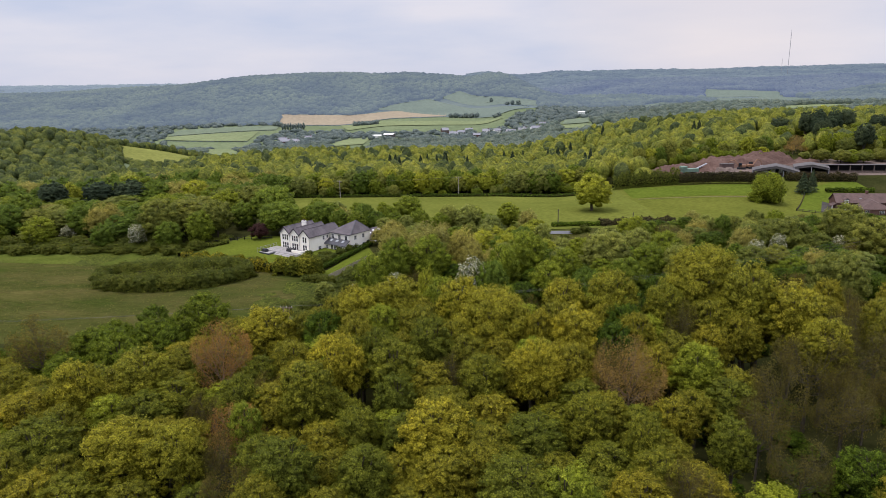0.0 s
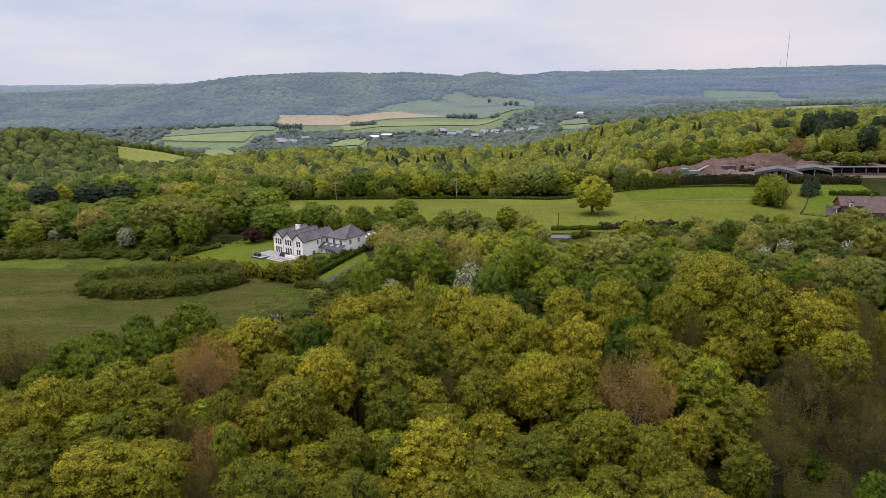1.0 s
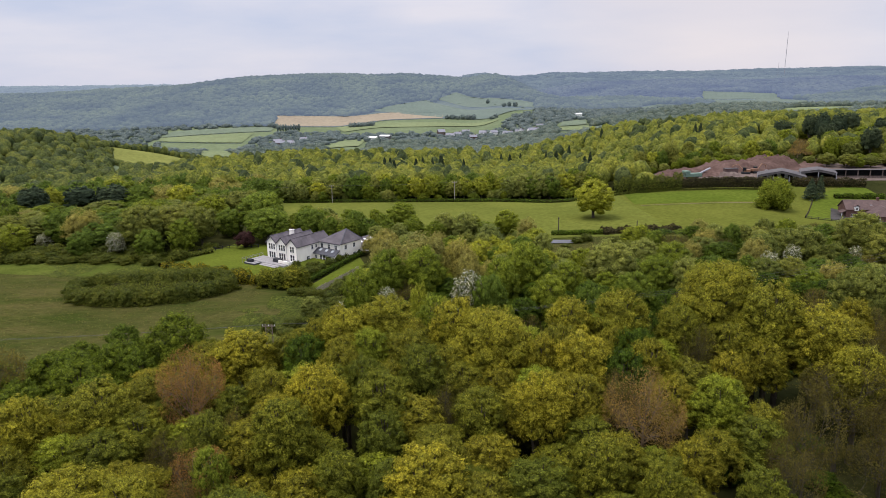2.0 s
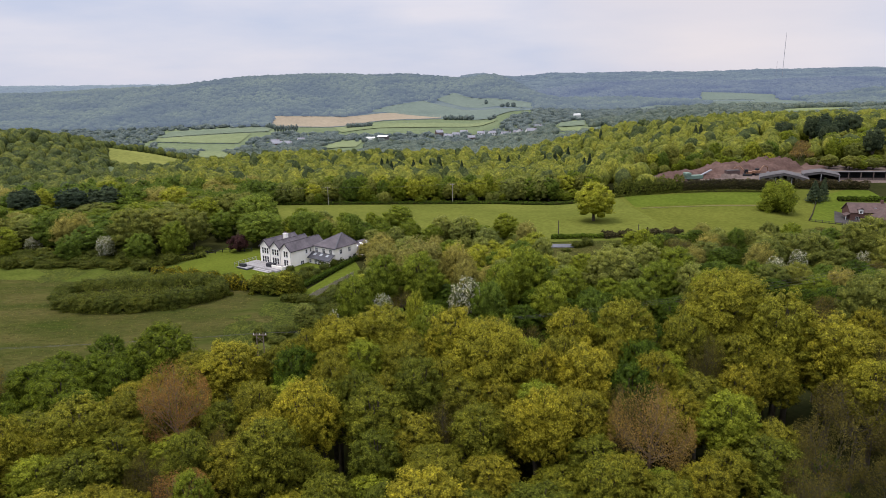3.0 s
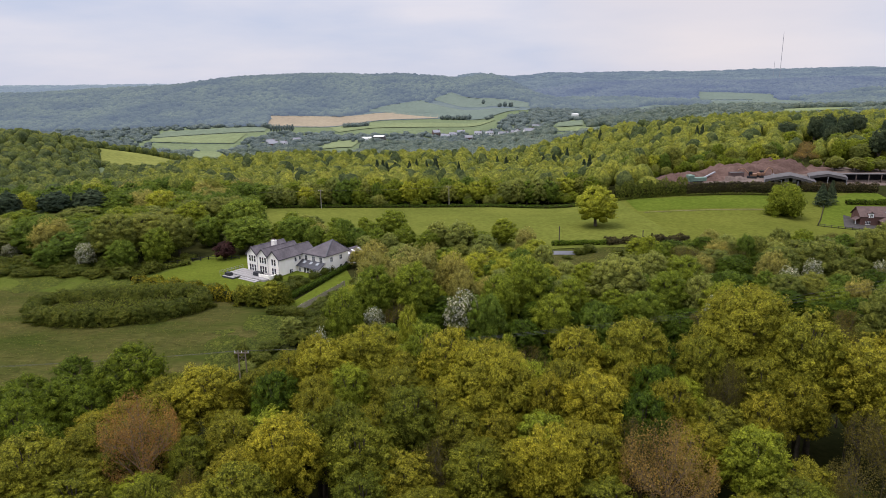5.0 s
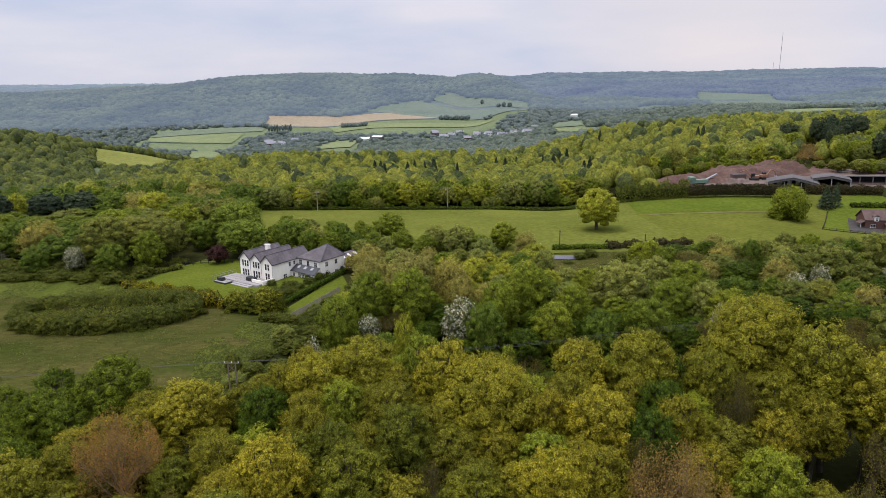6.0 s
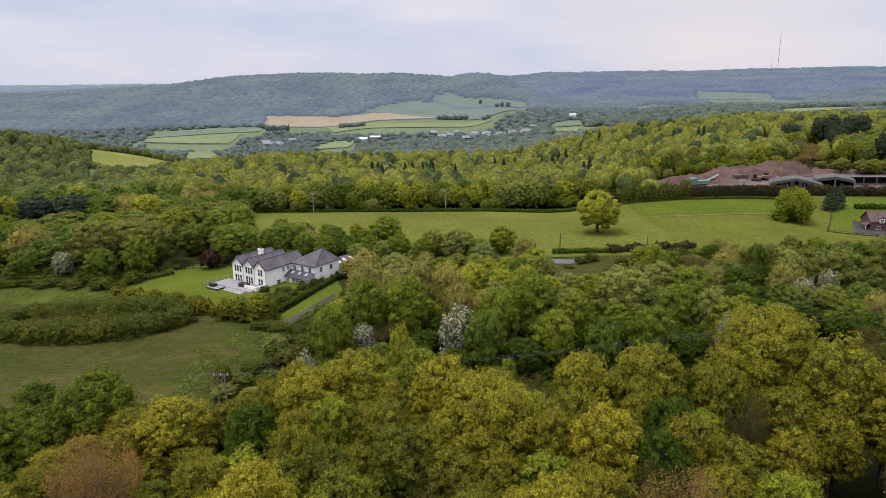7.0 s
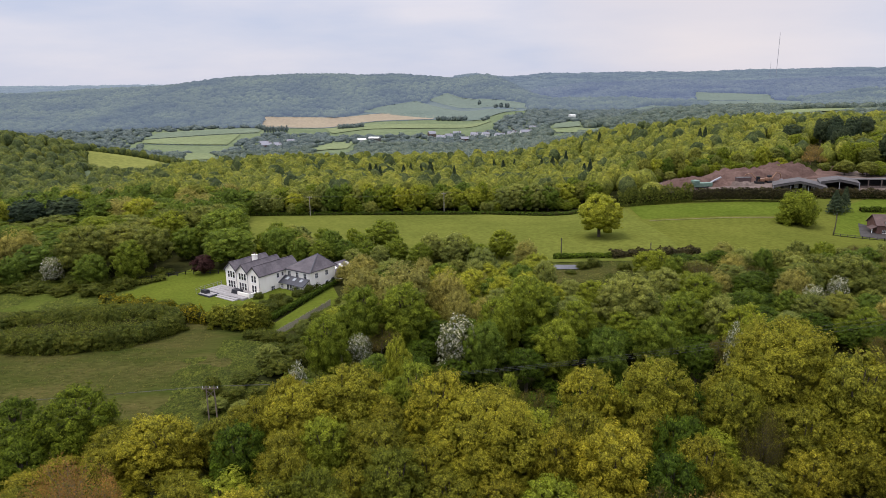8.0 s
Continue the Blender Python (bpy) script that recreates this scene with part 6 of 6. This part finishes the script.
# dark pines massed beside the yard, with green trees below them
for x, y in scatter(wood_rng, 190, 275, 350, 412, 6.6, 260, lambda x, y: y > 346 + 0.2 * (x - 190) and not 0.505 < (x - 1) / (y - 19.5) < 0.568):
    if wood_rng.uniform() < 0.10:
        plant("pine", x, y, wood_rng.uniform(14, 18), wood_rng.uniform(4.5, 6.0))
    else:
        plant("mid_oak" if wood_rng.uniform() < 0.5 else "mid_green", x, y, wood_rng.uniform(9, 13), wood_rng.uniform(4.0, 5.2))
for x, y in scatter(wood_rng, 172, 216, 346, 400, 2.4, 260, lambda x, y: 0.5 < (x - 1) / (y - 19.5) < 0.58 and abs((x - 167) / (y - 328) - 0.457) * (y - 328) > 3.2):
    plant("sallow" if wood_rng.uniform() < 0.5 else "shrub", x, y, wood_rng.uniform(1.8, 3.6), wood_rng.uniform(1.4, 2.2))
# the tall dark edge of the wood behind the soil heaps
for x, y in scatter(wood_rng, 90, 188, 346, 358, 4.6, 400, lambda x, y: (x - 1) / (y - 19.5) < 0.485):
    u = wood_rng.uniform()
    plant("mid_oak" if u < 0.45 else "mid_green" if u < 0.7 else "mid_lime" if u < 0.85 else "mid_dark", x, y, wood_rng.uniform(7.0, 13.0), wood_rng.uniform(3.2, 5.0))
for x, y in scatter(wood_rng, 90, 186, 341, 347, 2.6, 260, lambda x, y: (x - 1) / (y - 19.5) < 0.475):
    plant("sallow" if wood_rng.uniform() < 0.5 else "mid_green", x, y, wood_rng.uniform(3.0, 6.5), wood_rng.uniform(2.0, 3.2))
for x, y in scatter(wood_rng, 180, 262, 330, 348, 5.5, 90, lambda x, y: (x - 1) / (y - 19.5) > 0.572):
    plant("mid_oak" if wood_rng.uniform() < 0.6 else "mid_green", x, y, wood_rng.uniform(4.5, 7), wood_rng.uniform(3.2, 4.4))
GARDEN = [(-35.5, 182.5, 1.6, 1.3), (-33.6, 181.2, 1.3, 1.1), (-36.6, 179.4, 1.5, 1.2), (-38.4, 177.6, 1.7, 1.4), (-34.4, 177.2, 1.8, 1.3), (-40.8, 183.6, 1.5, 1.0), (-31.8, 184.6, 1.6, 1.3), (-30.2, 187.6, 1.9, 1.3),
          (-29.0, 190.0, 1.8, 1.2), (-37.4, 183.6, 1.1, 0.9), (-36.0, 175.0, 2.0, 1.5), (-40.2, 174.6, 2.0, 1.6), (-43.6, 173.6, 2.2, 1.7), (-33.0, 188.4, 1.4, 0.9)]
plant_all("shrub", [(x, y, 1.15 * h, 1.3 * r) for x, y, h, r in GARDEN])


# ---- hedges and banks ----
def leafy_band(name, line, width, height, leaf, n, size, label, seed, rough=0.35, round_top=True, category="hedge"):
    """A hedge along a line: leaves over an uneven, rounded section, with a dark twiggy core."""
    rng = np.random.default_rng(seed)
    L = np.array(line, float)
    seg = np.linalg.norm(np.diff(L, axis=0), axis=1)
    cum = np.concatenate([[0], np.cumsum(seg)])
    s = rng.uniform(0, cum[-1], n)
    cx, cy = np.interp(s, cum, L[:, 0]), np.interp(s, cum, L[:, 1])
    i = np.clip(np.searchsorted(cum, s) - 1, 0, len(seg) - 1)
    d = np.diff(L, axis=0)[i] / seg[i][:, None]
    side = np.stack([-d[:, 1], d[:, 0]], -1)
    lump = 1 + rough * (np.sin(s * 0.9 + seed) * 0.5 + np.sin(s * 2.3 + 2 * seed) * 0.3 + np.sin(s * 5.1) * 0.2)
    a = rng.uniform(-0.05, np.pi + 0.05, n)
    e = 0.6 if round_top else 0.35
    ca, sa = np.sign(np.cos(a)) * np.abs(np.cos(a)) ** e, np.abs(np.sin(a)) ** e
    k = rng.uniform(0.86, 1.06, n)
    off, up = ca * width / 2 * k * lump, sa * height * k * lump
    x, y = cx + side[:, 0] * off, cy + side[:, 1] * off
    P = np.stack([x, y, ground(cx, cy) + up], -1)
    D = np.stack([side[:, 0] * ca, side[:, 1] * ca, sa + 0.15], -1)
    v, f = cards(P, D, size, rng, 0.5)
    root = empty(name, Matrix.Identity(4))
    o = new("foliage", mesh_from("foliage", v, f, LEAF[leaf]))
    o.parent = root
    path = []
    for t in np.linspace(0, cum[-1], max(6, int(cum[-1] / 1.5))):
        px, py = np.interp(t, cum, L[:, 0]), np.interp(t, cum, L[:, 1])
        path.append(((px, py, float(ground(px, py)) + height * 0.42), min(height * 0.4, width * 0.36)))
    cv, cf = tubes([path], 8)
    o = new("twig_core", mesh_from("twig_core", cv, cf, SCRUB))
    o.parent = root
    return tagged(root, label, category)


leafy_band("clipped_hedge", [(-35.8, 167.5), (-30.5, 179), (-24.3, 193.8)], 1.4, 1.5, "dark", 5200, 0.14, "clipped dark green hedge beside the grass strip", 1, 0.06, False)
leafy_band("gorse_hedge", [(-76, 183.5), (-66, 178), (-56, 172.5), (-47, 169)], 3.6, 2.7, "gorse", 8400, 0.2, "dark bushy hedge tipped with yellow gorse", 2, 0.45)
leafy_band("dark_hedge", [(70, 293.5), (98, 291.5)], 4.0, 6.4, "bramble", 5000, 0.34, "tall dark unclipped field hedge", 3, 0.3)
leafy_band("clipped_field_hedge", [(97.5, 289.5), (131, 281)], 3.0, 5.0, "thorn", 6500, 0.28, "long dark clipped field hedge", 4, 0.06, False)
leafy_band("field_hedge", [(-96, 305.5), (-40, 303), (20, 300), (52, 292), (66, 296)], 1.6, 1.7, "dark", 6000, 0.24, "low dark hedge along the pasture", 5, 0.15)
leafy_band("lane_hedge", [(31, 207.5), (46, 206.5)], 1.6, 1.5, "dark", 1800, 0.22, "low dark clipped hedge above the lane", 6, 0.1)
leafy_band("purple_hedge", [(46, 207), (58, 208), (70, 209)], 3.0, 1.8, "thorn", 2400, 0.28, "low dusky purple-brown hedge by the pasture", 7, 0.4)
leafy_band("garden_hedge", [(142, 288), (170, 284)], 3.0, 3.8, "thorn", 3000, 0.32, "dark green garden hedge before the barns", 8, 0.2)
leafy_band("garden_hedge", [(150, 270), (168, 268)], 2.0, 2.2, "dark", 1600, 0.28, "clipped green hedge round the garden", 9, 0.15)
leafy_band("lawn_hedge", [(-80, 189), (-79, 197), (-70, 203)], 2.2, 1.6, "bramble", 1800, 0.22, "low rough hedge at the lawn edge", 10, 0.35)
leafy_band("bank_shrubs", [(80, 297), (104, 295), (131, 288)], 4.5, 3.0, "bramble", 3000, 0.32, "rough scrub on the yard bank", 12, 0.5)
# tall evergreen bushes at the garden corner
for x, y, h, r in ((-44.5, 167.0, 4.8, 2.6), (-41.0, 165.8, 5.2, 2.6), (-37.6, 165.0, 6.0, 2.6), (-35.2, 165.6, 5.4, 2.0)):
    plant("bush", x, y, h, r)


def bramble_bank():
    """An oval earth bank grown over with brambles and thorn, with a hollow along its middle."""
    rng = np.random.default_rng(44)
    n = 22000
    cx, cy, rx, ry = -72.0, 165.0, 20.5, 10.5
    a, r = rng.uniform(0, 2 * np.pi, n), np.sqrt(rng.uniform(0, 1, n))
    r = np.where(rng.uniform(size=n) < 0.35, rng.uniform(0.86, 1.0, n), r)
    x, y = cx + rx * r * np.cos(a), cy + ry * r * np.sin(a)
    wav = 0.5 * np.sin(x * 0.9) + 0.4 * np.sin(x * 0.37 + y * 1.1) + 0.35 * np.sin(y * 1.7 + x * 0.2) + 0.3 * np.sin(x * 2.3 + 1)
    prof = 4.0 * (1 - r ** 5) + 0.25
    hollow = 2.4 * np.exp(-((y - cy + 1.2) / 2.2) ** 2) * S(1.0, 0.6, r)
    z = ground(x, y) + np.maximum(0.15, prof - hollow + 0.85 * wav * (1 - r ** 6)) * rng.uniform(0.82, 1.05, n)
    D = np.stack([np.cos(a) * r ** 4, np.sin(a) * r ** 4 + 0.25 * np.sign(y - cy + 1.2) * -1, np.full(n, 0.8)], -1)
    v, f = cards(np.stack([x, y, z], -1), D, 0.15, rng, 0.5)
    root = empty("bramble_bank", Matrix.Identity(4))
    o = new("foliage", mesh_from("foliage", v, f, LEAF["bramble"]))
    o.parent = root
    m = 30
    aa, rr = np.meshgrid(np.linspace(0, 2 * np.pi, m), np.linspace(0, 0.96, 12))
    bx, by = cx + rx * rr * np.cos(aa), cy + ry * rr * np.sin(aa)
    bz = ground(bx, by) + 2.9 * (1 - rr ** 5) - 2.0 * np.exp(-((by - cy + 1.2) / 2.2) ** 2) * S(1.0, 0.6, rr) - 0.2
    i = np.arange(12 * m).reshape(12, m)
    f = np.stack([i[:-1, :-1], i[:-1, 1:], i[1:, 1:], i[1:, :-1]], -1).reshape(-1, 4)
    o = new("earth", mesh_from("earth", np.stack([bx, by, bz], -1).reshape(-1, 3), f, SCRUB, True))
    o.parent = root
    return tagged(root, "oval bank overgrown with brambles in the meadow", "bank")


bramble_bank()
# thorn and bramble bushes crowd the rim of the bank and line its back
for i in range(34):
    a = i * 2 * math.pi / 34
    plant("shrub", -72 + 18.5 * math.cos(a), 165 + 8.6 * math.sin(a), 3.4 + 1.0 * float(wood_rng.uniform()), wood_rng.uniform(2.2, 3.0))
for i in range(11):
    plant("shrub", -86 + 2.9 * i, 168.5 + wood_rng.uniform(-0.8, 0.8), 4.2 + 0.8 * float(wood_rng.uniform()), wood_rng.uniform(2.2, 2.8))
for i in range(26):
    plant("shrub", -84 - 3.6 * i + wood_rng.uniform(-1, 1), 197.5 + wood_rng.uniform(-1.5, 1.5), wood_rng.uniform(2.2, 3.4), wood_rng.uniform(2.6, 3.6))
    plant("shrub", -88 - 3.6 * i + wood_rng.uniform(-1, 1), 202 + wood_rng.uniform(-1.5, 1.5), wood_rng.uniform(3.2, 4.8), wood_rng.uniform(2.6, 3.6))


def grass_tufts(name, quad, n, size, leaf, label, seed, skip=lambda x, y: False):
    """Rough tussocks of long grass."""
    rng = np.random.default_rng(seed)
    a, b, c, d = [np.array(p, float) for p in quad]
    u, v = rng.uniform(size=(n, 1)), rng.uniform(size=(n, 1))
    p = (a * (1 - u) + b * u) * (1 - v) + (d * (1 - u) + c * u) * v
    keep = np.array([noise.noise(Vector((q[0] * 0.09, q[1] * 0.12, seed))) > -0.35 + 1.3 * max(0.0, (q[2] - 0.6)) for q in np.hstack([p, np.hypot(2 * u - 1, 2 * v - 1)])])
    p = p[keep]
    p = p[[not skip(*q) for q in p]]
    P = np.stack([p[:, 0], p[:, 1], ground(p[:, 0], p[:, 1]) + 0.17], -1)
    ve, f = cards(P, np.tile([[0.0, -0.3, 0.8]], (len(P), 1)), size, rng, 0.22)
    return tagged(new(name, mesh_from(name, ve, f, LEAF[leaf], normals=np.tile([[0.0, -0.2, 0.98]], (len(ve), 1)))), label, "grass", "", "stuff")


grass_tufts("rough_growth", [(-46, 120), (-22, 118), (-24, 160), (-48, 163)], 34000, 0.22, "bramble", "low green nettles and rough growth", 52)


grass_tufts("slope_growth", [(-112, 181), (-62, 176), (-66, 204), (-120, 203)], 16000, 0.26, "bramble", "low green brambles and rough grass on the slope", 54, lambda x, y: in_quad(x, y, [(-79, 186), (-36.5, 166.5), (-23.5, 196), (-66, 213)], 0.5))
grass_tufts("clearing_grass", [(24, 170), (54, 170), (62, 206), (23, 206)], 14000, 0.22, "straw", "long rough grass in the clearing", 55, lambda x, y: 26 < x < 37 and 197.5 < y < 203)
grass_tufts("meadow_tussocks", [(-152, 113), (-28, 124), (-40, 180), (-152, 198)], 36000, 0.16, "straw", "tussocks of long grass over the meadow", 53, lambda x, y: (x + 72) ** 2 / 400 + (y - 165) ** 2 / 110 < 1 or in_quad(x, y, [(-79, 186), (-36.5, 166.5), (-23.5, 196), (-66, 213)], 1.0))


# ---- woods further off, beyond counting ----
def canopy(name, spots, leaf, n, size, label, seed, height=(8, 12), radius=(3.2, 5.0), flat=0.3, mass=2.2, shape=SMALL_BALL):
    """One mass of tree crowns: a knobbly dome for every crown, with sprays of leaves that break its outline."""
    rng = np.random.default_rng(seed)
    V, N, CV, CF, CN = [], [], [], [], []
    bv, bf = shape
    for k, (x, y) in enumerate(spots):
        r, h = rng.uniform(*radius), rng.uniform(*height)
        c, R = np.array([x, y, float(ground(x, y)) + h * 0.52]), np.array([r * rng.uniform(0.9, 1.15), r * rng.uniform(0.9, 1.15), h * 0.48])
        turn = rng.uniform(0, 6.28, 3)
        knob = lambda d: 1 + 0.10 * np.sin(d[:, 0:1] * 4.6 + turn[0]) * np.cos(d[:, 1:2] * 4.9 + turn[1]) + 0.07 * np.sin(d[:, 2:3] * 7 + d[:, 0:1] * 6 + turn[2])
        CV.append(c + bv * R * 0.97 * knob(bv))
        CF.append(bf + k * len(bv))
        CN.append(unit(bv + np.array([0, 0, 0.12])))
        d = unit(rng.normal(size=(n, 3)))
        d[:, 2] = np.abs(d[:, 2]) * 1.15 - 0.15
        P = c + d * R * knob(d) * rng.uniform(0.92, 1.06, (n, 1))
        V.append(cards(P, d, size * rng.uniform(0.85, 1.15), rng, flat)[0])
        N.append(np.repeat(unit(d + np.array([0, 0, 0.12])), 3, axis=0))
    V, inner = np.concatenate(V), np.concatenate(CF)
    v, f = joined((V, np.arange(len(V)).reshape(-1, 3)), (np.concatenate(CV), inner))
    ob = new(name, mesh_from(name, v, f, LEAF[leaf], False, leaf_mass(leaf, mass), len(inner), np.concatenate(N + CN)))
    return tagged(ob, label, "woodland", "", "stuff")


def spots(rng, x0, x1, y0, y1, gap, keep):
    xs, ys = np.meshgrid(np.arange(x0, x1, gap), np.arange(y0, y1, gap))
    xs, ys = (xs + rng.uniform(-0.45, 0.45, xs.shape) * gap).ravel(), (ys + rng.uniform(-0.45, 0.45, ys.shape) * gap).ravel()
    return [(x, y) for x, y in zip(xs, ys) if keep(x, y)]


def in_view(x, y, margin=40):
    return abs(x) < 0.70 * y + margin


def in_field(x, y, margin=0.0):
    return any(in_quad(x, y, q, margin) for _, _, q in FIELDS)


def clear(places, drop=0.055, tall=7.0):
    """The places that stand neither in a distant field nor so close before one as to hide it."""
    p = np.array(places)
    keep = np.ones(len(p), bool)
    for _, _, quad in FIELDS:
        for k in (0.0, 0.25, 0.5, 0.75, 1.0):
            q = p * (1 + k * tall / drop / p[:, 1:2])
            inside = np.ones(len(p), bool)
            for (ax, ay), (bx, by) in zip(quad, quad[1:] + quad[:1]):
                inside &= ((bx - ax) * (q[:, 1] - ay) - (by - ay) * (q[:, 0] - ax)) / math.hypot(bx - ax, by - ay) > -3
            keep &= ~inside
    return [tuple(a) for a in p[keep]]


def in_plantation(x, y):
    if not in_view(x, y) or x < -170 - (y - 320) * 0.2 or in_field(x, y, 3):
        return False
    if y < 420 and 0.512 < (x - 1) / (y - 19.5) < 0.545:
        return False
    return not (x > 88 and y < 360) and not (x > 66 and y < 302)


plant_spots = spots(wood_rng, -330, 430, 304, 570, 7.4, lambda x, y: in_plantation(x, y) and (y > 319 or x > 66))
canopy("plantation_wood", [p for i, p in enumerate(plant_spots) if i % 7], "plantation", 105, 0.42, "yellow-green plantation of young broadleaf trees", 31, (7.0, 13.0), (3.1, 4.9), shape=ROUND_BALL)
canopy("mixed_wood", [p for i, p in enumerate(plant_spots) if i % 7 == 0], "hillshade", 105, 0.42, "darker green trees mixed through the plantation", 36, (8, 13.5), (3.0, 4.8), shape=ROUND_BALL)
# dark conifers stand in lines and knots through the plantation
for x, y in [(-40, 433), (-33, 421), (-29, 431), (-16, 433), (-10, 433), (-5, 440), (-4, 430), (9, 406), (35, 459), (40, 451), (48, 460), (62, 440), (66, 428), (68, 436), (77, 443), (69, 352), (73, 358), (107, 528), (110, 500), (122, 457), (134, 446), (154, 428), (148, 420), (-36, 428), (-20, 428)]:
    plant("conifer", x, y, wood_rng.uniform(12.5, 15.0), wood_rng.uniform(3.0, 4.2))
west = spots(wood_rng, -560, -150, 325, 790, 7.6, lambda x, y: in_view(x, y) and x < -150 - (y - 330) * 0.25)
west = clear(west, 0.10, 8.0)
canopy("western_wood", [p for i, p in enumerate(west) if i % 3], "hillwood", 60, 0.5, "wooded green hillside of broadleaf trees", 32, (7, 13), (3.2, 5.4), shape=ROUND_BALL)
canopy("western_mixed_wood", [p for i, p in enumerate(west) if i % 3 == 0], "hillshade", 60, 0.5, "darker green trees on the wooded hillside", 37, (8, 13), (3.2, 5.2), shape=ROUND_BALL)


def in_valley(x, y):
    return in_view(x, y, 60)


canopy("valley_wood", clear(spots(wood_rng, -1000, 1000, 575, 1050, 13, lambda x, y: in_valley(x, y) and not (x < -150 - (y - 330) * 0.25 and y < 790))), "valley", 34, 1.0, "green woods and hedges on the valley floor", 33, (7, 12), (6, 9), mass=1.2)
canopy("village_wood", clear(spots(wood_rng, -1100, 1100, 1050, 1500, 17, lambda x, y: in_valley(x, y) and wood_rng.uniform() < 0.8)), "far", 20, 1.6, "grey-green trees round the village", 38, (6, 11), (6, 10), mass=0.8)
hill = clear(spots(wood_rng, -2000, 2100, 1500, 2650, 19, in_valley), 0.09, 11.0)


def behind(x, y):
    """The eastern part of the hill, given a bluer haze glow as if it stood further back."""
    return y > 1900 + 160 * math.sin(x * 0.006) and x > 0.125 * y


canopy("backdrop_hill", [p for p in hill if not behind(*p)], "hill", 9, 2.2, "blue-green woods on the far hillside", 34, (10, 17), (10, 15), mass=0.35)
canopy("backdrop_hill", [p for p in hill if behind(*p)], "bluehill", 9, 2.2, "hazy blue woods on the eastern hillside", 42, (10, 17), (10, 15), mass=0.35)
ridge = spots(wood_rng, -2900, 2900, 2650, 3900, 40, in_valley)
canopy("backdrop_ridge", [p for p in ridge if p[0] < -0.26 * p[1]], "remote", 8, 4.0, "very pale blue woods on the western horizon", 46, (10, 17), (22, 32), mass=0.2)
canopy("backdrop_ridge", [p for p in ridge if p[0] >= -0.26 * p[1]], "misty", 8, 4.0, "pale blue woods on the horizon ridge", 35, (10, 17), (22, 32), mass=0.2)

# hedgerows between the distant fields
LINES = [[(-551, 1310), (-365, 1412)], [(-530, 1250), (-364, 1200)], [(-380, 1500), (-13, 1504)], [(-222, 1467), (-66, 1435)], [(-31, 1890), (91, 1768), (173, 1540)],
         [(-421, 1680), (-13, 1625)], [(590, 1490), (598, 1558), (745, 1570)], [(680, 1800), (786, 1748)], [(767, 1736), (820, 1590)], [(668, 1840), (843, 1758)], [(158, 980), (263, 828)]]
hedge_spots = []
for line in LINES:
    for (ax, ay), (bx, by) in zip(line, line[1:]):
        n = int(math.hypot(bx - ax, by - ay) / 4.5)
        hedge_spots += [(ax + (bx - ax) * i / n, ay + (by - ay) * i / n) for i in range(n + 1)]
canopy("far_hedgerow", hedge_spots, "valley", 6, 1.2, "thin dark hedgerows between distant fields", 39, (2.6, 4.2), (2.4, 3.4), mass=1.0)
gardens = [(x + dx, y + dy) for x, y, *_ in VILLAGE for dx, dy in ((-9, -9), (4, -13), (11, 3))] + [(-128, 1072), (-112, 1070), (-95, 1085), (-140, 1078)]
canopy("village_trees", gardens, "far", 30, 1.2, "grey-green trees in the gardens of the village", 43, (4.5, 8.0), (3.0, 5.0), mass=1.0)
edge_rng = np.random.default_rng(44)
edge = [(-345 + 110 * u + edge_rng.uniform(-4, 4), 613 - 34 * edge_rng.uniform(0, 1) ** 2 + max(0.0, 0.4 - u) * 190) for u in edge_rng.uniform(0, 1, 110)]
canopy("field_edge_trees", edge, "hillwood", 60, 0.5, "bushy trees along the foot of a sloping field", 45, (3.5, 7.0), (2.6, 4.4), shape=ROUND_BALL)
poplars = [(-351 + 5.0 * i, 1417 + 2.1 * i) for i in range(9)]
canopy("poplar_row", poplars, "far", 40, 1.4, "row of slim dark poplars beside a distant field", 41, (14, 17), (2.4, 3.0), mass=1.0)
row = [(-203 + 8 * i, 1452 - 7 * i) for i in range(7)] + [(-2 + 11 * i, 1489 - 4 * i) for i in range(6)] + [(90, 1414), (97, 1420), (130, 1621), (141, 1610), (153, 1595), (100, 1760)] + [(-392 + 7 * i, 1492 - 6 * i) for i in range(5)]
canopy("field_trees", row, "far", 50, 1.6, "dark trees standing in the distant fields", 40, (9, 14), (5.0, 8.0), mass=0.8)
